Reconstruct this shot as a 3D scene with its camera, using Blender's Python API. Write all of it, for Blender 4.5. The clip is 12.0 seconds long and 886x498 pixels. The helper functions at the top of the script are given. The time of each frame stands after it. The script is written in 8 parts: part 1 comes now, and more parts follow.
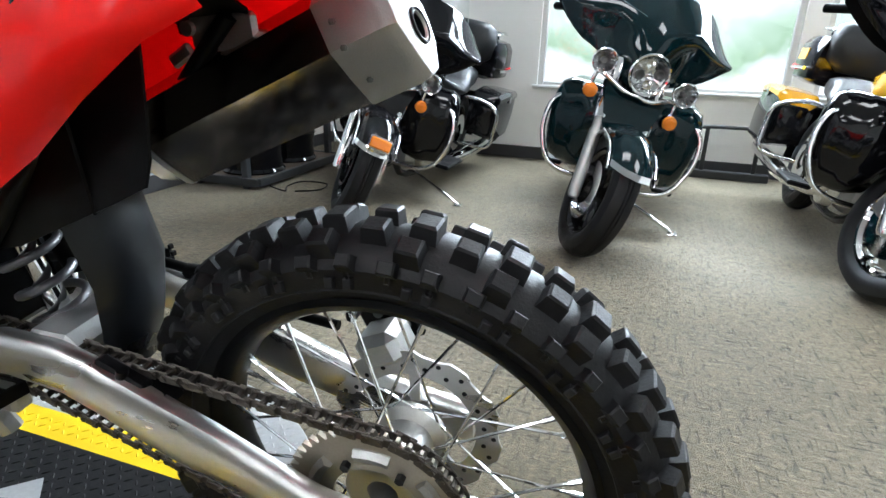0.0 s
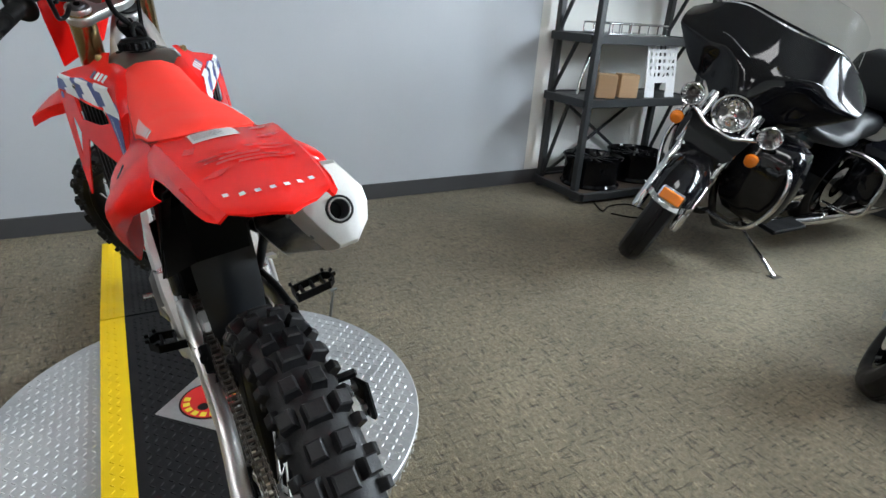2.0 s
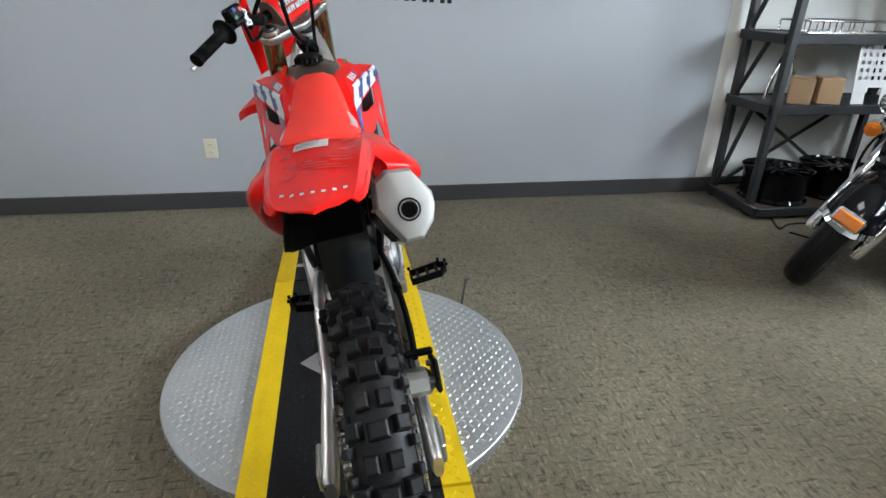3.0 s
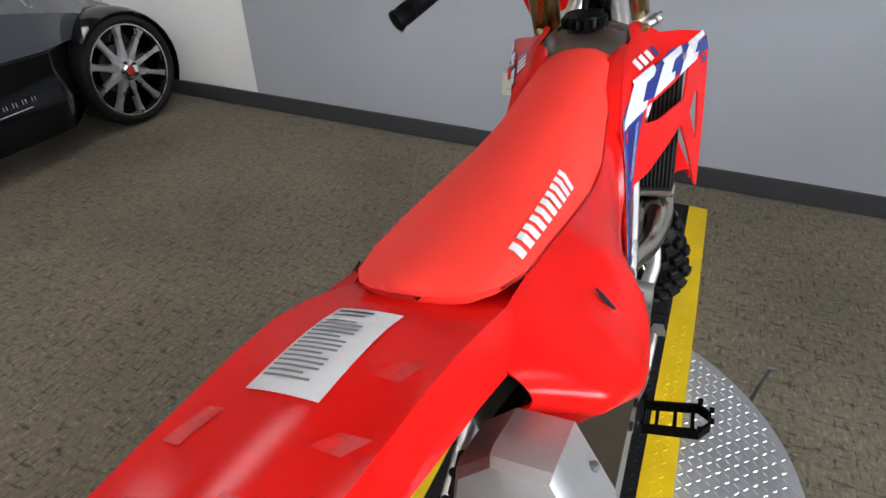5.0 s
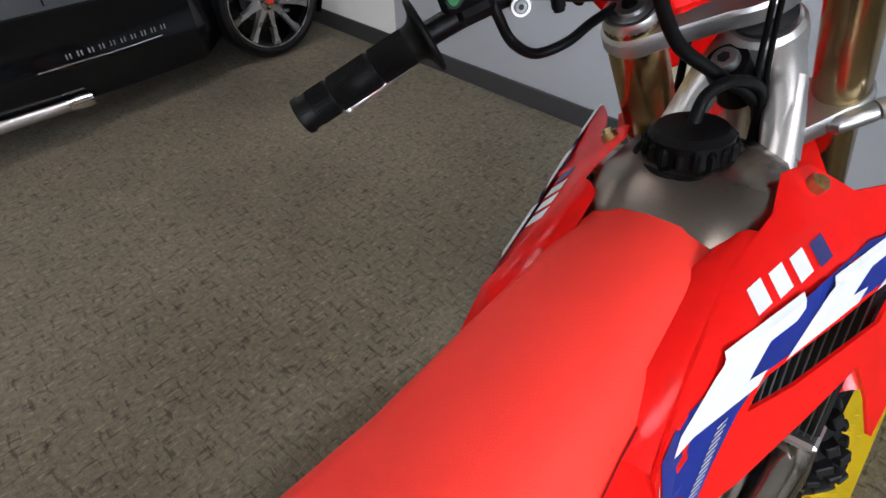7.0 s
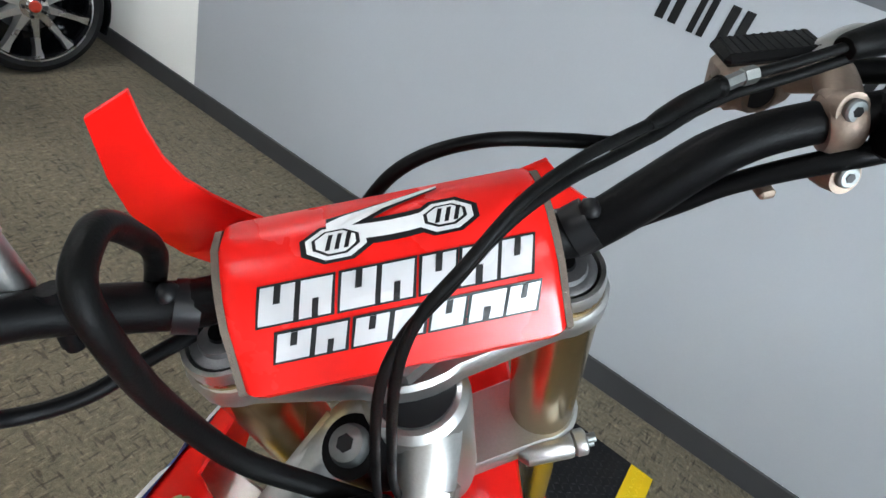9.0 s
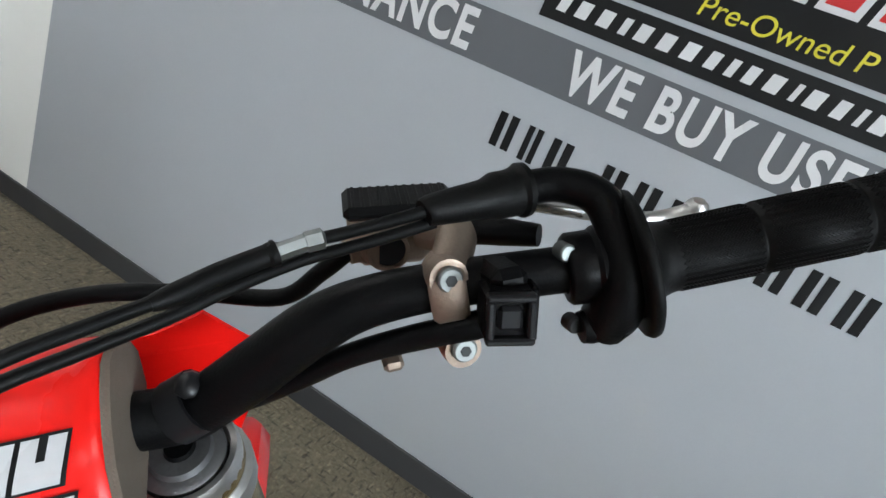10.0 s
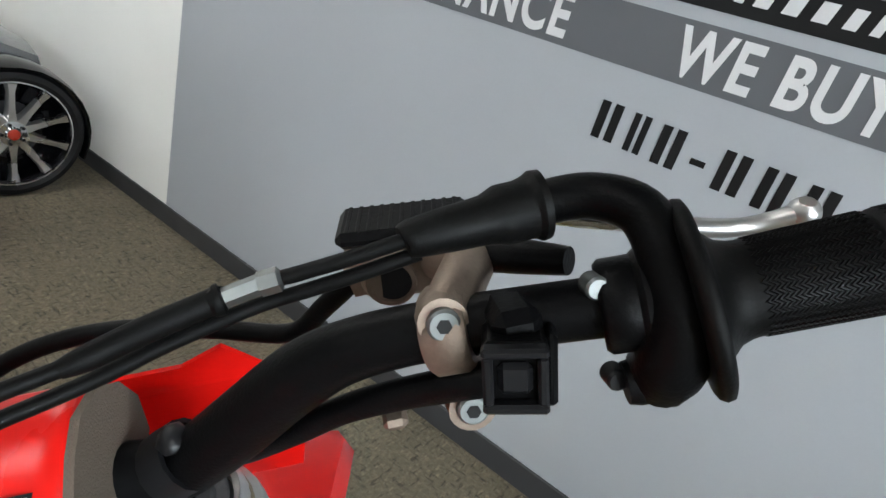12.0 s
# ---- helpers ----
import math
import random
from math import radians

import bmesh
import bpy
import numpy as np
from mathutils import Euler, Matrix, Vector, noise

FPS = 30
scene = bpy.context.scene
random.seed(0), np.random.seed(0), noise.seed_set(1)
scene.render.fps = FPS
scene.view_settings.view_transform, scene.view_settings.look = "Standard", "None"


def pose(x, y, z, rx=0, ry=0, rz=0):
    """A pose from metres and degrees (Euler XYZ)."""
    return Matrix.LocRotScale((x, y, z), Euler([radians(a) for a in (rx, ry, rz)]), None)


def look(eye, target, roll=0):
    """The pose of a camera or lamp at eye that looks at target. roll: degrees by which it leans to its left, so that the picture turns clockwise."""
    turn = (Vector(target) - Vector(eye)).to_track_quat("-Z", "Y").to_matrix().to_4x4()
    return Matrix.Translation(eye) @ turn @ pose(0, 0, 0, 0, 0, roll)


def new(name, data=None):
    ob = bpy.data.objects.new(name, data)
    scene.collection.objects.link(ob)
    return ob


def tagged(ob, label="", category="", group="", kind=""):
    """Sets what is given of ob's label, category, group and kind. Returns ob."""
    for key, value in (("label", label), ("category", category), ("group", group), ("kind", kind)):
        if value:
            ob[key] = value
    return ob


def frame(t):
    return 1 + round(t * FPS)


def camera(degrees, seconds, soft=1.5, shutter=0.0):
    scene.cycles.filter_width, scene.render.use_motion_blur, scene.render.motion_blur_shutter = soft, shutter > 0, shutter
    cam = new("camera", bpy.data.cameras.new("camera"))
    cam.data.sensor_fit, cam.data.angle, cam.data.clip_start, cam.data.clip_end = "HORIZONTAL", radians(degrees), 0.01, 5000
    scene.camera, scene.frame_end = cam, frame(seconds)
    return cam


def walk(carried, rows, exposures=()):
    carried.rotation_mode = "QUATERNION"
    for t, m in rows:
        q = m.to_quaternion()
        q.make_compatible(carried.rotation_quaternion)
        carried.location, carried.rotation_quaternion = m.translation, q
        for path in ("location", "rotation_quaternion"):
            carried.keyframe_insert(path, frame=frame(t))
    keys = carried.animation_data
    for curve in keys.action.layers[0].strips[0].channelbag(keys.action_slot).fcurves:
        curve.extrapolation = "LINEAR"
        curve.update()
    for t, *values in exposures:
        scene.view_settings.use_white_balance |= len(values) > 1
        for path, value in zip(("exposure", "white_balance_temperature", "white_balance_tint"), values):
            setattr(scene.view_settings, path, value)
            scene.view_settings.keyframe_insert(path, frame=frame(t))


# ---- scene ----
from mathutils import bvhtree

cam = camera(75.5, 12.0, soft=1.5)
PATH = [
    (0, (-0.446, -0.947, 0.912), (1.338, -0.344, 0.240), 1.61),
    (0.5, (-0.380, -1.104, 1.004), (1.288, -0.246, 0.310), 3.14),
    (1, (-0.285, -1.258, 1.075), (1.194, -0.117, 0.361), 4.13),
    (1.5, (-0.203, -1.406, 1.145), (1.024, -0.013, 0.400), 4.32),
    (2, (-0.097, -1.429, 1.199), (0.826, 0.161, 0.411), 3.71),
    (2.5, (-0.005, -1.550, 1.250), (0.587, 0.179, 0.436), 2.29),
    (3, (0.043, -1.597, 1.267), (0.378, 0.190, 0.434), 1.62),
    (3.5, (0.052, -1.448, 1.252), (0.128, 0.342, 0.364), 0.88),
    (3.7, (0.051, -1.345, 1.247), (0.031, 0.431, 0.328), 0.81),
    (5.3, (0.194, -0.795, 1.302), (-0.587, 0.640, 0.149), -0.79),
    (5.5, (0.174, -0.717, 1.299), (-0.649, 0.674, 0.121), -1.21),
    (6, (0.138, -0.560, 1.312), (-0.793, 0.713, 0.081), -2.35),
    (6.5, (0.135, -0.427, 1.319), (-0.901, 0.686, 0.020), -3.55),
    (8.3, (0.049, 0.043, 1.390), (-0.875, 1.172, 0.021), 9.78),
    (8.5, (0.039, 0.051, 1.398), (-0.824, 1.290, 0.087), 13.30),
    (8.6, (0.037, 0.056, 1.402), (-0.787, 1.364, 0.133), 15.44),
    (9, (0.048, 0.088, 1.418), (-0.633, 1.614, 0.318), 20.33),
    (9.5, (0.096, 0.142, 1.444), (-0.456, 1.861, 0.582), 23.25),
    (10, (0.135, 0.213, 1.469), (-0.428, 2.011, 0.799), 23.24),
    (10.5, (0.144, 0.260, 1.475), (-0.498, 2.016, 0.765), 22.01),
    (11, (0.185, 0.307, 1.485), (-0.444, 2.065, 0.770), 21.59),
    (11.5, (0.195, 0.329, 1.482), (-0.516, 2.051, 0.756), 20.28),
    (12, (0.149, 0.283, 1.477), (-0.737, 1.884, 0.670), 17.15),
]
EXPOSURES = [(0, 1.17, 5880, 10), (0.5, 0.97, 5880, 10), (1, 0.80, 5900, 10), (2, 0.60, 6080, 10), (3.7, 0.34, 6130, 10), (5.5, 0.25, 6250, 18), (6.7, 0.27, 6200, 18), (8.3, 0.68, 6030, 10), (9, 0.76, 6030, 10), (9.5, 0.58, 6080, 10), (10.5, 0.42, 6170, 10), (12, 0.53, 6220, 10)]
walk(cam, [(t, look(eye, target, roll)) for t, eye, target, roll in PATH], EXPOSURES)

# ---- world and light ----
world = bpy.data.worlds.new("world")
scene.world = world
world.use_nodes = True
wn = world.node_tree.nodes
sky = wn.new("ShaderNodeTexSky")
sky.sky_type, sky.sun_disc, sky.sun_elevation, sky.sun_rotation = "NISHITA", False, radians(52), radians(200)
world.node_tree.links.new(sky.outputs[0], wn["Background"].inputs[0])
wn["Background"].inputs[1].default_value = 0.12

sun = new("sun", bpy.data.lights.new("sun", "SUN"))
sun.data.energy, sun.data.angle, sun.data.color = 3.0, radians(0.5), (1, 0.95, 0.88)
sun.matrix_basis = look((4.0, -12, 18), (6, 0, 0))

# Daylight that enters by the upper part of the window openings.
for wx, wy, wz, sy, sz, power in ((4.56, -0.98, 2.11, 1.8, 0.72, 88), (4.56, -3.05, 2.11, 1.9, 0.72, 88)):
    lamp = new("window_daylight", bpy.data.lights.new("window_daylight", "AREA"))
    lamp.data.shape, lamp.data.size, lamp.data.size_y, lamp.data.energy = "RECTANGLE", sy, sz, power
    lamp.data.color, lamp.data.spread = (0.89, 0.975, 1.0), radians(142)
    lamp.matrix_basis = look((wx, wy, wz), (wx - 2, wy, wz - 0.9))

# ---- mesh building ----


class Geo:
    """Collects vertices and faces of one mesh."""

    def __init__(self):
        self.v, self.f = [], []

    def add(self, verts, faces):
        n = len(self.v)
        self.v += [tuple(p) for p in verts]
        self.f += [tuple(i + n for i in f) for f in faces]
        return self

    def box(self, c, d, b=0.0, m=None):
        """A box with chamfered edges about c; m: a turn."""
        hx, hy, hz = d[0] / 2, d[1] / 2, d[2] / 2
        b = min(b, hx * 0.9, hy * 0.9, hz * 0.9)
        if b <= 0:
            pts = [(sx * hx, sy * hy, sz * hz) for sz in (-1, 1) for sy in (-1, 1) for sx in (-1, 1)]
            faces = [(0, 2, 3, 1), (4, 5, 7, 6), (0, 1, 5, 4), (2, 6, 7, 3), (0, 4, 6, 2), (1, 3, 7, 5)]
        else:
            pts, faces, at = [], [], {}
            for sx in (-1, 1):
                for sy in (-1, 1):
                    for sz in (-1, 1):
                        for k, q in enumerate(((hx, hy - b, hz - b), (hx - b, hy, hz - b), (hx - b, hy - b, hz))):
                            at[sx, sy, sz, k] = len(pts)
                            pts.append((sx * q[0], sy * q[1], sz * q[2]))
                        tri = tuple(at[sx, sy, sz, k] for k in range(3))
                        faces.append(tri if sx * sy * sz > 0 else tri[::-1])
            for s in (-1, 1):
                q = [at[s, a, c2, 0] for a, c2 in ((-1, -1), (1, -1), (1, 1), (-1, 1))]
                faces.append(tuple(q if s > 0 else q[::-1]))
                q = [at[a, s, c2, 1] for a, c2 in ((-1, -1), (-1, 1), (1, 1), (1, -1))]
                faces.append(tuple(q if s > 0 else q[::-1]))
                q = [at[a, c2, s, 2] for a, c2 in ((-1, -1), (1, -1), (1, 1), (-1, 1))]
                faces.append(tuple(q if s > 0 else q[::-1]))
                for r in (-1, 1):
                    q = [at[-1, s, r, 1], at[1, s, r, 1], at[1, s, r, 2], at[-1, s, r, 2]]
                    faces.append(tuple(q if s * r < 0 else q[::-1]))
                    q = [at[s, -1, r, 0], at[s, 1, r, 0], at[s, 1, r, 2], at[s, -1, r, 2]]
                    faces.append(tuple(q if s * r > 0 else q[::-1]))
                    q = [at[s, r, -1, 0], at[s, r, 1, 0], at[s, r, 1, 1], at[s, r, -1, 1]]
                    faces.append(tuple(q if s * r < 0 else q[::-1]))
        pts = [Vector(p) for p in pts]
        if m is not None:
            pts = [m @ p for p in pts]
        return self.add([p + Vector(c) for p in pts], faces)

    def rings(self, rings, closed=False, caps=True):
        """Skins rings of equal count; closed joins the last ring to the first."""
        n, k = len(rings[0]), len(rings)
        faces = []
        for a in range(k if closed else k - 1):
            b = (a + 1) % k
            faces += [(a * n + i, a * n + (i + 1) % n, b * n + (i + 1) % n, b * n + i) for i in range(n)]
        if caps and not closed:
            faces += [tuple(range(n))[::-1], tuple((k - 1) * n + i for i in range(n))]
        return self.add([p for r in rings for p in r], faces)

    def tube(self, pts, r, n=10, smooth=0, caps=True):
        """A pipe along points; r: one radius, or one for each point. smooth: steps of a curve between points."""
        n = 12 if 8 <= n < 12 else n
        pts = [Vector(p) for p in pts]
        rad = list(r) if isinstance(r, (list, tuple)) else [r] * len(pts)
        if smooth:
            fine, fr = [], []
            for i in range(len(pts) - 1):
                p0, p1, p2, p3 = pts[max(i - 1, 0)], pts[i], pts[i + 1], pts[min(i + 2, len(pts) - 1)]
                for s in range(smooth):
                    t = s / smooth
                    fine.append(0.5 * (2 * p1 + (p2 - p0) * t + (2 * p0 - 5 * p1 + 4 * p2 - p3) * t * t + (3 * p1 - p0 - 3 * p2 + p3) * t**3))
                    fr.append(rad[i] + (rad[i + 1] - rad[i]) * t)
            pts, rad = fine + [pts[-1]], fr + [rad[-1]]
        rings, side = [], None
        for i, p in enumerate(pts):
            way = (pts[min(i + 1, len(pts) - 1)] - pts[max(i - 1, 0)]).normalized()
            if side is None:
                side = way.orthogonal().normalized()
            side = (side - way * side.dot(way)).normalized()
            up = way.cross(side)
            rings.append([p + rad[i] * (math.cos(2 * math.pi * k / n) * side + math.sin(2 * math.pi * k / n) * up) for k in range(n)])
        return self.rings(rings, caps=caps)

    def cyl(self, p0, p1, r, r1=None, n=16):
        return self.tube([p0, p1], [r, r if r1 is None else r1], n)

    def lathe(self, profile, n=32, m=None, closed=False):
        """Turns (x along the axis, radius) rows about the x axis; m: where to."""
        rings = []
        for k in range(n):
            a = 2 * math.pi * k / n
            rings.append([Vector((x, r * math.cos(a), r * math.sin(a))) for x, r in profile])
        if m is not None:
            rings = [[m @ p for p in ring] for ring in rings]
        k = len(profile)
        faces = []
        for a in range(n):
            b = (a + 1) % n
            faces += [(a * k + i, a * k + (i + 1) % k, b * k + (i + 1) % k, b * k + i) for i in range(k if closed else k - 1)]
        return self.add([p for r in rings for p in r], faces)

    def slab(self, outline, place, thick):
        """A plate from a 2D outline: place(u, v, w) gives the point, w from 0 to thick."""
        n = len(outline)
        verts = [place(u, v, 0) for u, v in outline] + [place(u, v, thick) for u, v in outline]
        faces = [tuple(range(n))[::-1], tuple(range(n, 2 * n))]
        faces += [(i, (i + 1) % n, n + (i + 1) % n, n + i) for i in range(n)]
        return self.add(verts, faces)

    def sheet(self, grid, thick=0.0):
        """A skin over a grid of points, rows of equal count, with thickness along its normals."""
        rows, cols = len(grid), len(grid[0])
        P = [[Vector(p) for p in row] for row in grid]
        N = []
        for i in range(rows):
            for j in range(cols):
                a = P[min(i + 1, rows - 1)][j] - P[max(i - 1, 0)][j]
                b = P[i][min(j + 1, cols - 1)] - P[i][max(j - 1, 0)]
                N.append(a.cross(b).normalized())
        flat = [p for row in P for p in row]
        faces = [(i * cols + j, (i + 1) * cols + j, (i + 1) * cols + j + 1, i * cols + j + 1) for i in range(rows - 1) for j in range(cols - 1)]
        if not thick:
            return self.add(flat, faces)
        k = len(flat)
        under = [p - nn * thick for p, nn in zip(flat, N)]
        faces += [tuple(i + k for i in f)[::-1] for f in faces]
        rim = [(0, j) for j in range(cols)] + [(i, cols - 1) for i in range(1, rows)] + [(rows - 1, j) for j in range(cols - 2, -1, -1)] + [(i, 0) for i in range(rows - 2, 0, -1)]
        idx = [i * cols + j for i, j in rim]
        faces += [(idx[q], idx[(q + 1) % len(idx)], idx[(q + 1) % len(idx)] + k, idx[q] + k) for q in range(len(idx))]
        return self.add(flat + under, faces)

    def ball(self, c, r, n=12, squash=(1, 1, 1)):
        rings = []
        for i in range(1, n // 2):
            a = math.pi * i / (n // 2)
            rings.append([Vector(c) + Vector((squash[0] * r * math.sin(a) * math.cos(2 * math.pi * k / n), squash[1] * r * math.sin(a) * math.sin(2 * math.pi * k / n), squash[2] * r * math.cos(a))) for k in range(n)])
        return self.rings(rings[::-1])

    def moved(self, m):
        self.v = [tuple(m @ Vector(p)) for p in self.v]
        return self


def part(name, geo, material, parent=None, label="", angle=35):
    """Links a Geo as one mesh object, under a thing or a part."""
    me = bpy.data.meshes.new(name)
    me.from_pydata([tuple(p) for p in geo.v], [], geo.f)
    me.validate()
    bm = bmesh.new()
    bm.from_mesh(me)
    bmesh.ops.recalc_face_normals(bm, faces=bm.faces)
    bm.to_mesh(me)
    bm.free()
    me.polygons.foreach_set("use_smooth", [angle > 0] * len(me.polygons))
    if angle > 0:
        me.set_sharp_from_angle(angle=radians(angle))
    me.materials.append(material)
    ob = new(name, me)
    if parent is not None:
        ob.parent = parent
    if label:
        tagged(ob, label)
    return ob


def thing(name, label, category, m=None, group="", kind=""):
    """An Empty that stands for one thing."""
    ob = new(name)
    ob.empty_display_size = 0.05
    if m is not None:
        ob.matrix_basis = m
    return tagged(ob, label, category, group, kind)


def lettering(name, text, height, m, material, parent, width=1.0, bold=0.0, shear=0.0, spacing=1.0, depth=0.0006):
    """Flat letters whose capitals are that high; they read along x of m, and face its z."""
    cu = bpy.data.curves.new(name, "FONT")
    cu.body, cu.size, cu.extrude, cu.offset, cu.shear = text, height / 0.69, depth, bold, shear
    cu.space_character = spacing
    tmp = bpy.data.objects.new(name, cu)
    scene.collection.objects.link(tmp)
    me = bpy.data.meshes.new_from_object(tmp)
    bpy.data.objects.remove(tmp)
    me.transform(m @ Matrix.Diagonal((width, 1, 1, 1)))
    bm = bmesh.new()
    bm.from_mesh(me)
    bm.verts.ensure_lookup_table()
    seen = set()
    for v0 in bm.verts:
        if v0.index in seen:
            continue
        heap, isle = [v0], []
        seen.add(v0.index)
        while heap:
            v = heap.pop()
            isle.append(v)
            for e in v.link_edges:
                w = e.other_vert(v)
                if w.index not in seen:
                    seen.add(w.index)
                    heap.append(w)
        at = {v.index: i for i, v in enumerate(isle)}
        faces = {f for v in isle for f in v.link_faces}
        part("letter", Geo().add([tuple(v.co) for v in isle], [tuple(at[v.index] for v in f.verts) for f in sorted(faces, key=lambda f: f.index)]), material, parent, "", 0)
    bm.free()
    bpy.data.meshes.remove(me)


# ---- materials ----


def surface(name, color, rough=0.5, metal=0.0, vary=0.12, scale=6.0, grain=180.0, bump=0.1, coat=0.0, stretch=(1, 1, 1), rvary=0.12, spec=0.5):
    """A principled surface with broad and fine variation of colour, gloss and relief."""
    m = bpy.data.materials.new(name)
    m.use_nodes = True
    nt = m.node_tree
    N, L = nt.nodes, nt.links
    p = N["Principled BSDF"]
    tc, mp = N.new("ShaderNodeTexCoord"), N.new("ShaderNodeMapping")
    mp.inputs["Scale"].default_value = stretch
    L.new(tc.outputs["Object"], mp.inputs[0])
    broad, fine = N.new("ShaderNodeTexNoise"), N.new("ShaderNodeTexNoise")
    broad.inputs["Scale"].default_value, fine.inputs["Scale"].default_value = scale, grain
    broad.inputs["Detail"].default_value, fine.inputs["Detail"].default_value = 5, 3
    L.new(mp.outputs[0], broad.inputs[0])
    L.new(mp.outputs[0], fine.inputs[0])
    mix = N.new("ShaderNodeMath")
    mix.operation = "MULTIPLY_ADD"
    mix.inputs[1].default_value = 0.6
    L.new(broad.outputs[0], mix.inputs[0])
    half = N.new("ShaderNodeMath")
    half.operation = "MULTIPLY"
    half.inputs[1].default_value = 0.4
    L.new(fine.outputs[0], half.inputs[0])
    L.new(half.outputs[0], mix.inputs[2])
    ramp = N.new("ShaderNodeMapRange")
    ramp.inputs[1].default_value, ramp.inputs[2].default_value = 0.3, 0.7
    ramp.inputs[3].default_value, ramp.inputs[4].default_value = 1 - vary, 1 + vary
    L.new(mix.outputs[0], ramp.inputs[0])
    tint = N.new("ShaderNodeVectorMath")
    tint.operation = "SCALE"
    tint.inputs[0].default_value = color
    L.new(ramp.outputs[0], tint.inputs[3])
    L.new(tint.outputs[0], p.inputs["Base Color"])
    rr = N.new("ShaderNodeMapRange")
    rr.inputs[1].default_value, rr.inputs[2].default_value = 0.3, 0.7
    rr.inputs[3].default_value, rr.inputs[4].default_value = max(rough - rvary, 0.02), min(rough + rvary, 1)
    L.new(broad.outputs[0], rr.inputs[0])
    L.new(rr.outputs[0], p.inputs["Roughness"])
    p.inputs["Metallic"].default_value = metal
    p.inputs["Coat Weight"].default_value = coat
    p.inputs["Coat Roughness"].default_value = 0.08
    p.inputs["Specular IOR Level"].default_value = spec
    if bump:
        bp = N.new("ShaderNodeBump")
        bp.inputs["Strength"].default_value, bp.inputs["Distance"].default_value = bump, 0.002
        L.new(fine.outputs[0], bp.inputs["Height"])
        L.new(bp.outputs[0], p.inputs["Normal"])
    return m


def let_through(m, color, share):
    """Thin plastic that lets some light through."""
    N, L = m.node_tree.nodes, m.node_tree.links
    tr, mix = N.new("ShaderNodeBsdfTranslucent"), N.new("ShaderNodeMixShader")
    tr.inputs[0].default_value = (*color, 1)
    mix.inputs[0].default_value = share
    L.new(N["Principled BSDF"].outputs[0], mix.inputs[1])
    L.new(tr.outputs[0], mix.inputs[2])
    L.new(mix.outputs[0], N["Material Output"].inputs[0])
    return m


def glowing(name, color, power):
    m = bpy.data.materials.new(name)
    m.use_nodes = True
    p = m.node_tree.nodes["Principled BSDF"]
    p.inputs["Base Color"].default_value = (*color, 1)
    p.inputs["Emission Color"].default_value = (*color, 1)
    p.inputs["Emission Strength"].default_value = power
    return m


def glass(name, color=(1, 1, 1), rough=0.0, ior=1.45):
    m = bpy.data.materials.new(name)
    m.use_nodes = True
    p = m.node_tree.nodes["Principled BSDF"]
    p.inputs["Base Color"].default_value = (*color, 1)
    p.inputs["Roughness"].default_value, p.inputs["IOR"].default_value = rough, ior
    p.inputs["Transmission Weight"].default_value = 1
    return m


def carpet_material():
    """Loop-pile carpet tile: brown-grey with short dark strokes both ways."""
    m = bpy.data.materials.new("carpet")
    m.use_nodes = True
    N, L = m.node_tree.nodes, m.node_tree.links
    p = N["Principled BSDF"]
    tc = N.new("ShaderNodeTexCoord")

    def noise_of(stretch, scale, detail=2, rough=0.5):
        mp, t = N.new("ShaderNodeMapping"), N.new("ShaderNodeTexNoise")
        mp.inputs["Scale"].default_value = stretch
        t.inputs["Scale"].default_value, t.inputs["Detail"].default_value, t.inputs["Roughness"].default_value = scale, detail, rough
        L.new(tc.outputs["Object"], mp.inputs[0])
        L.new(mp.outputs[0], t.inputs[0])
        return t.outputs[0]

    def span(sock, a, b, c, d):
        r = N.new("ShaderNodeMapRange")
        for k, val in enumerate((a, b, c, d)):
            r.inputs[k + 1].default_value = val
        L.new(sock, r.inputs[0])
        return r.outputs[0]

    def times(a, b):
        r = N.new("ShaderNodeMath")
        r.operation = "MULTIPLY"
        L.new(a, r.inputs[0])
        L.new(b, r.inputs[1])
        return r.outputs[0]

    along = span(noise_of((1.0, 4.5, 1), 17), 0.34, 0.415, 0.50, 1.0)
    across = span(noise_of((4.5, 1.0, 1), 17), 0.34, 0.415, 0.50, 1.0)
    pile = span(noise_of((1, 1, 1), 320, 3), 0.3, 0.7, 0.75, 1.25)
    loops = span(noise_of((1, 1, 1), 60, 4, 0.7), 0.3, 0.7, 0.62, 1.38)
    broad = span(noise_of((1, 1, 1), 1.5, 7, 0.62), 0.3, 0.7, 0.74, 1.24)
    light = span(noise_of((4.5, 1.2, 1), 22), 0.57, 0.68, 1.0, 1.5)
    shade = times(times(times(times(along, across), times(pile, loops)), broad), light)
    tint = N.new("ShaderNodeVectorMath")
    tint.operation = "SCALE"
    tint.inputs[0].default_value = (0.176, 0.147, 0.096)
    L.new(shade, tint.inputs[3])
    L.new(tint.outputs[0], p.inputs["Base Color"])
    p.inputs["Roughness"].default_value = 0.62
    p.inputs["Specular IOR Level"].default_value = 0.28
    p.inputs["Sheen Weight"].default_value = 0.12
    p.inputs["Sheen Roughness"].default_value = 0.4
    bp = N.new("ShaderNodeBump")
    bp.inputs["Strength"].default_value, bp.inputs["Distance"].default_value = 0.7, 0.004
    L.new(times(shade, pile), bp.inputs["Height"])
    L.new(bp.outputs[0], p.inputs["Normal"])
    return m


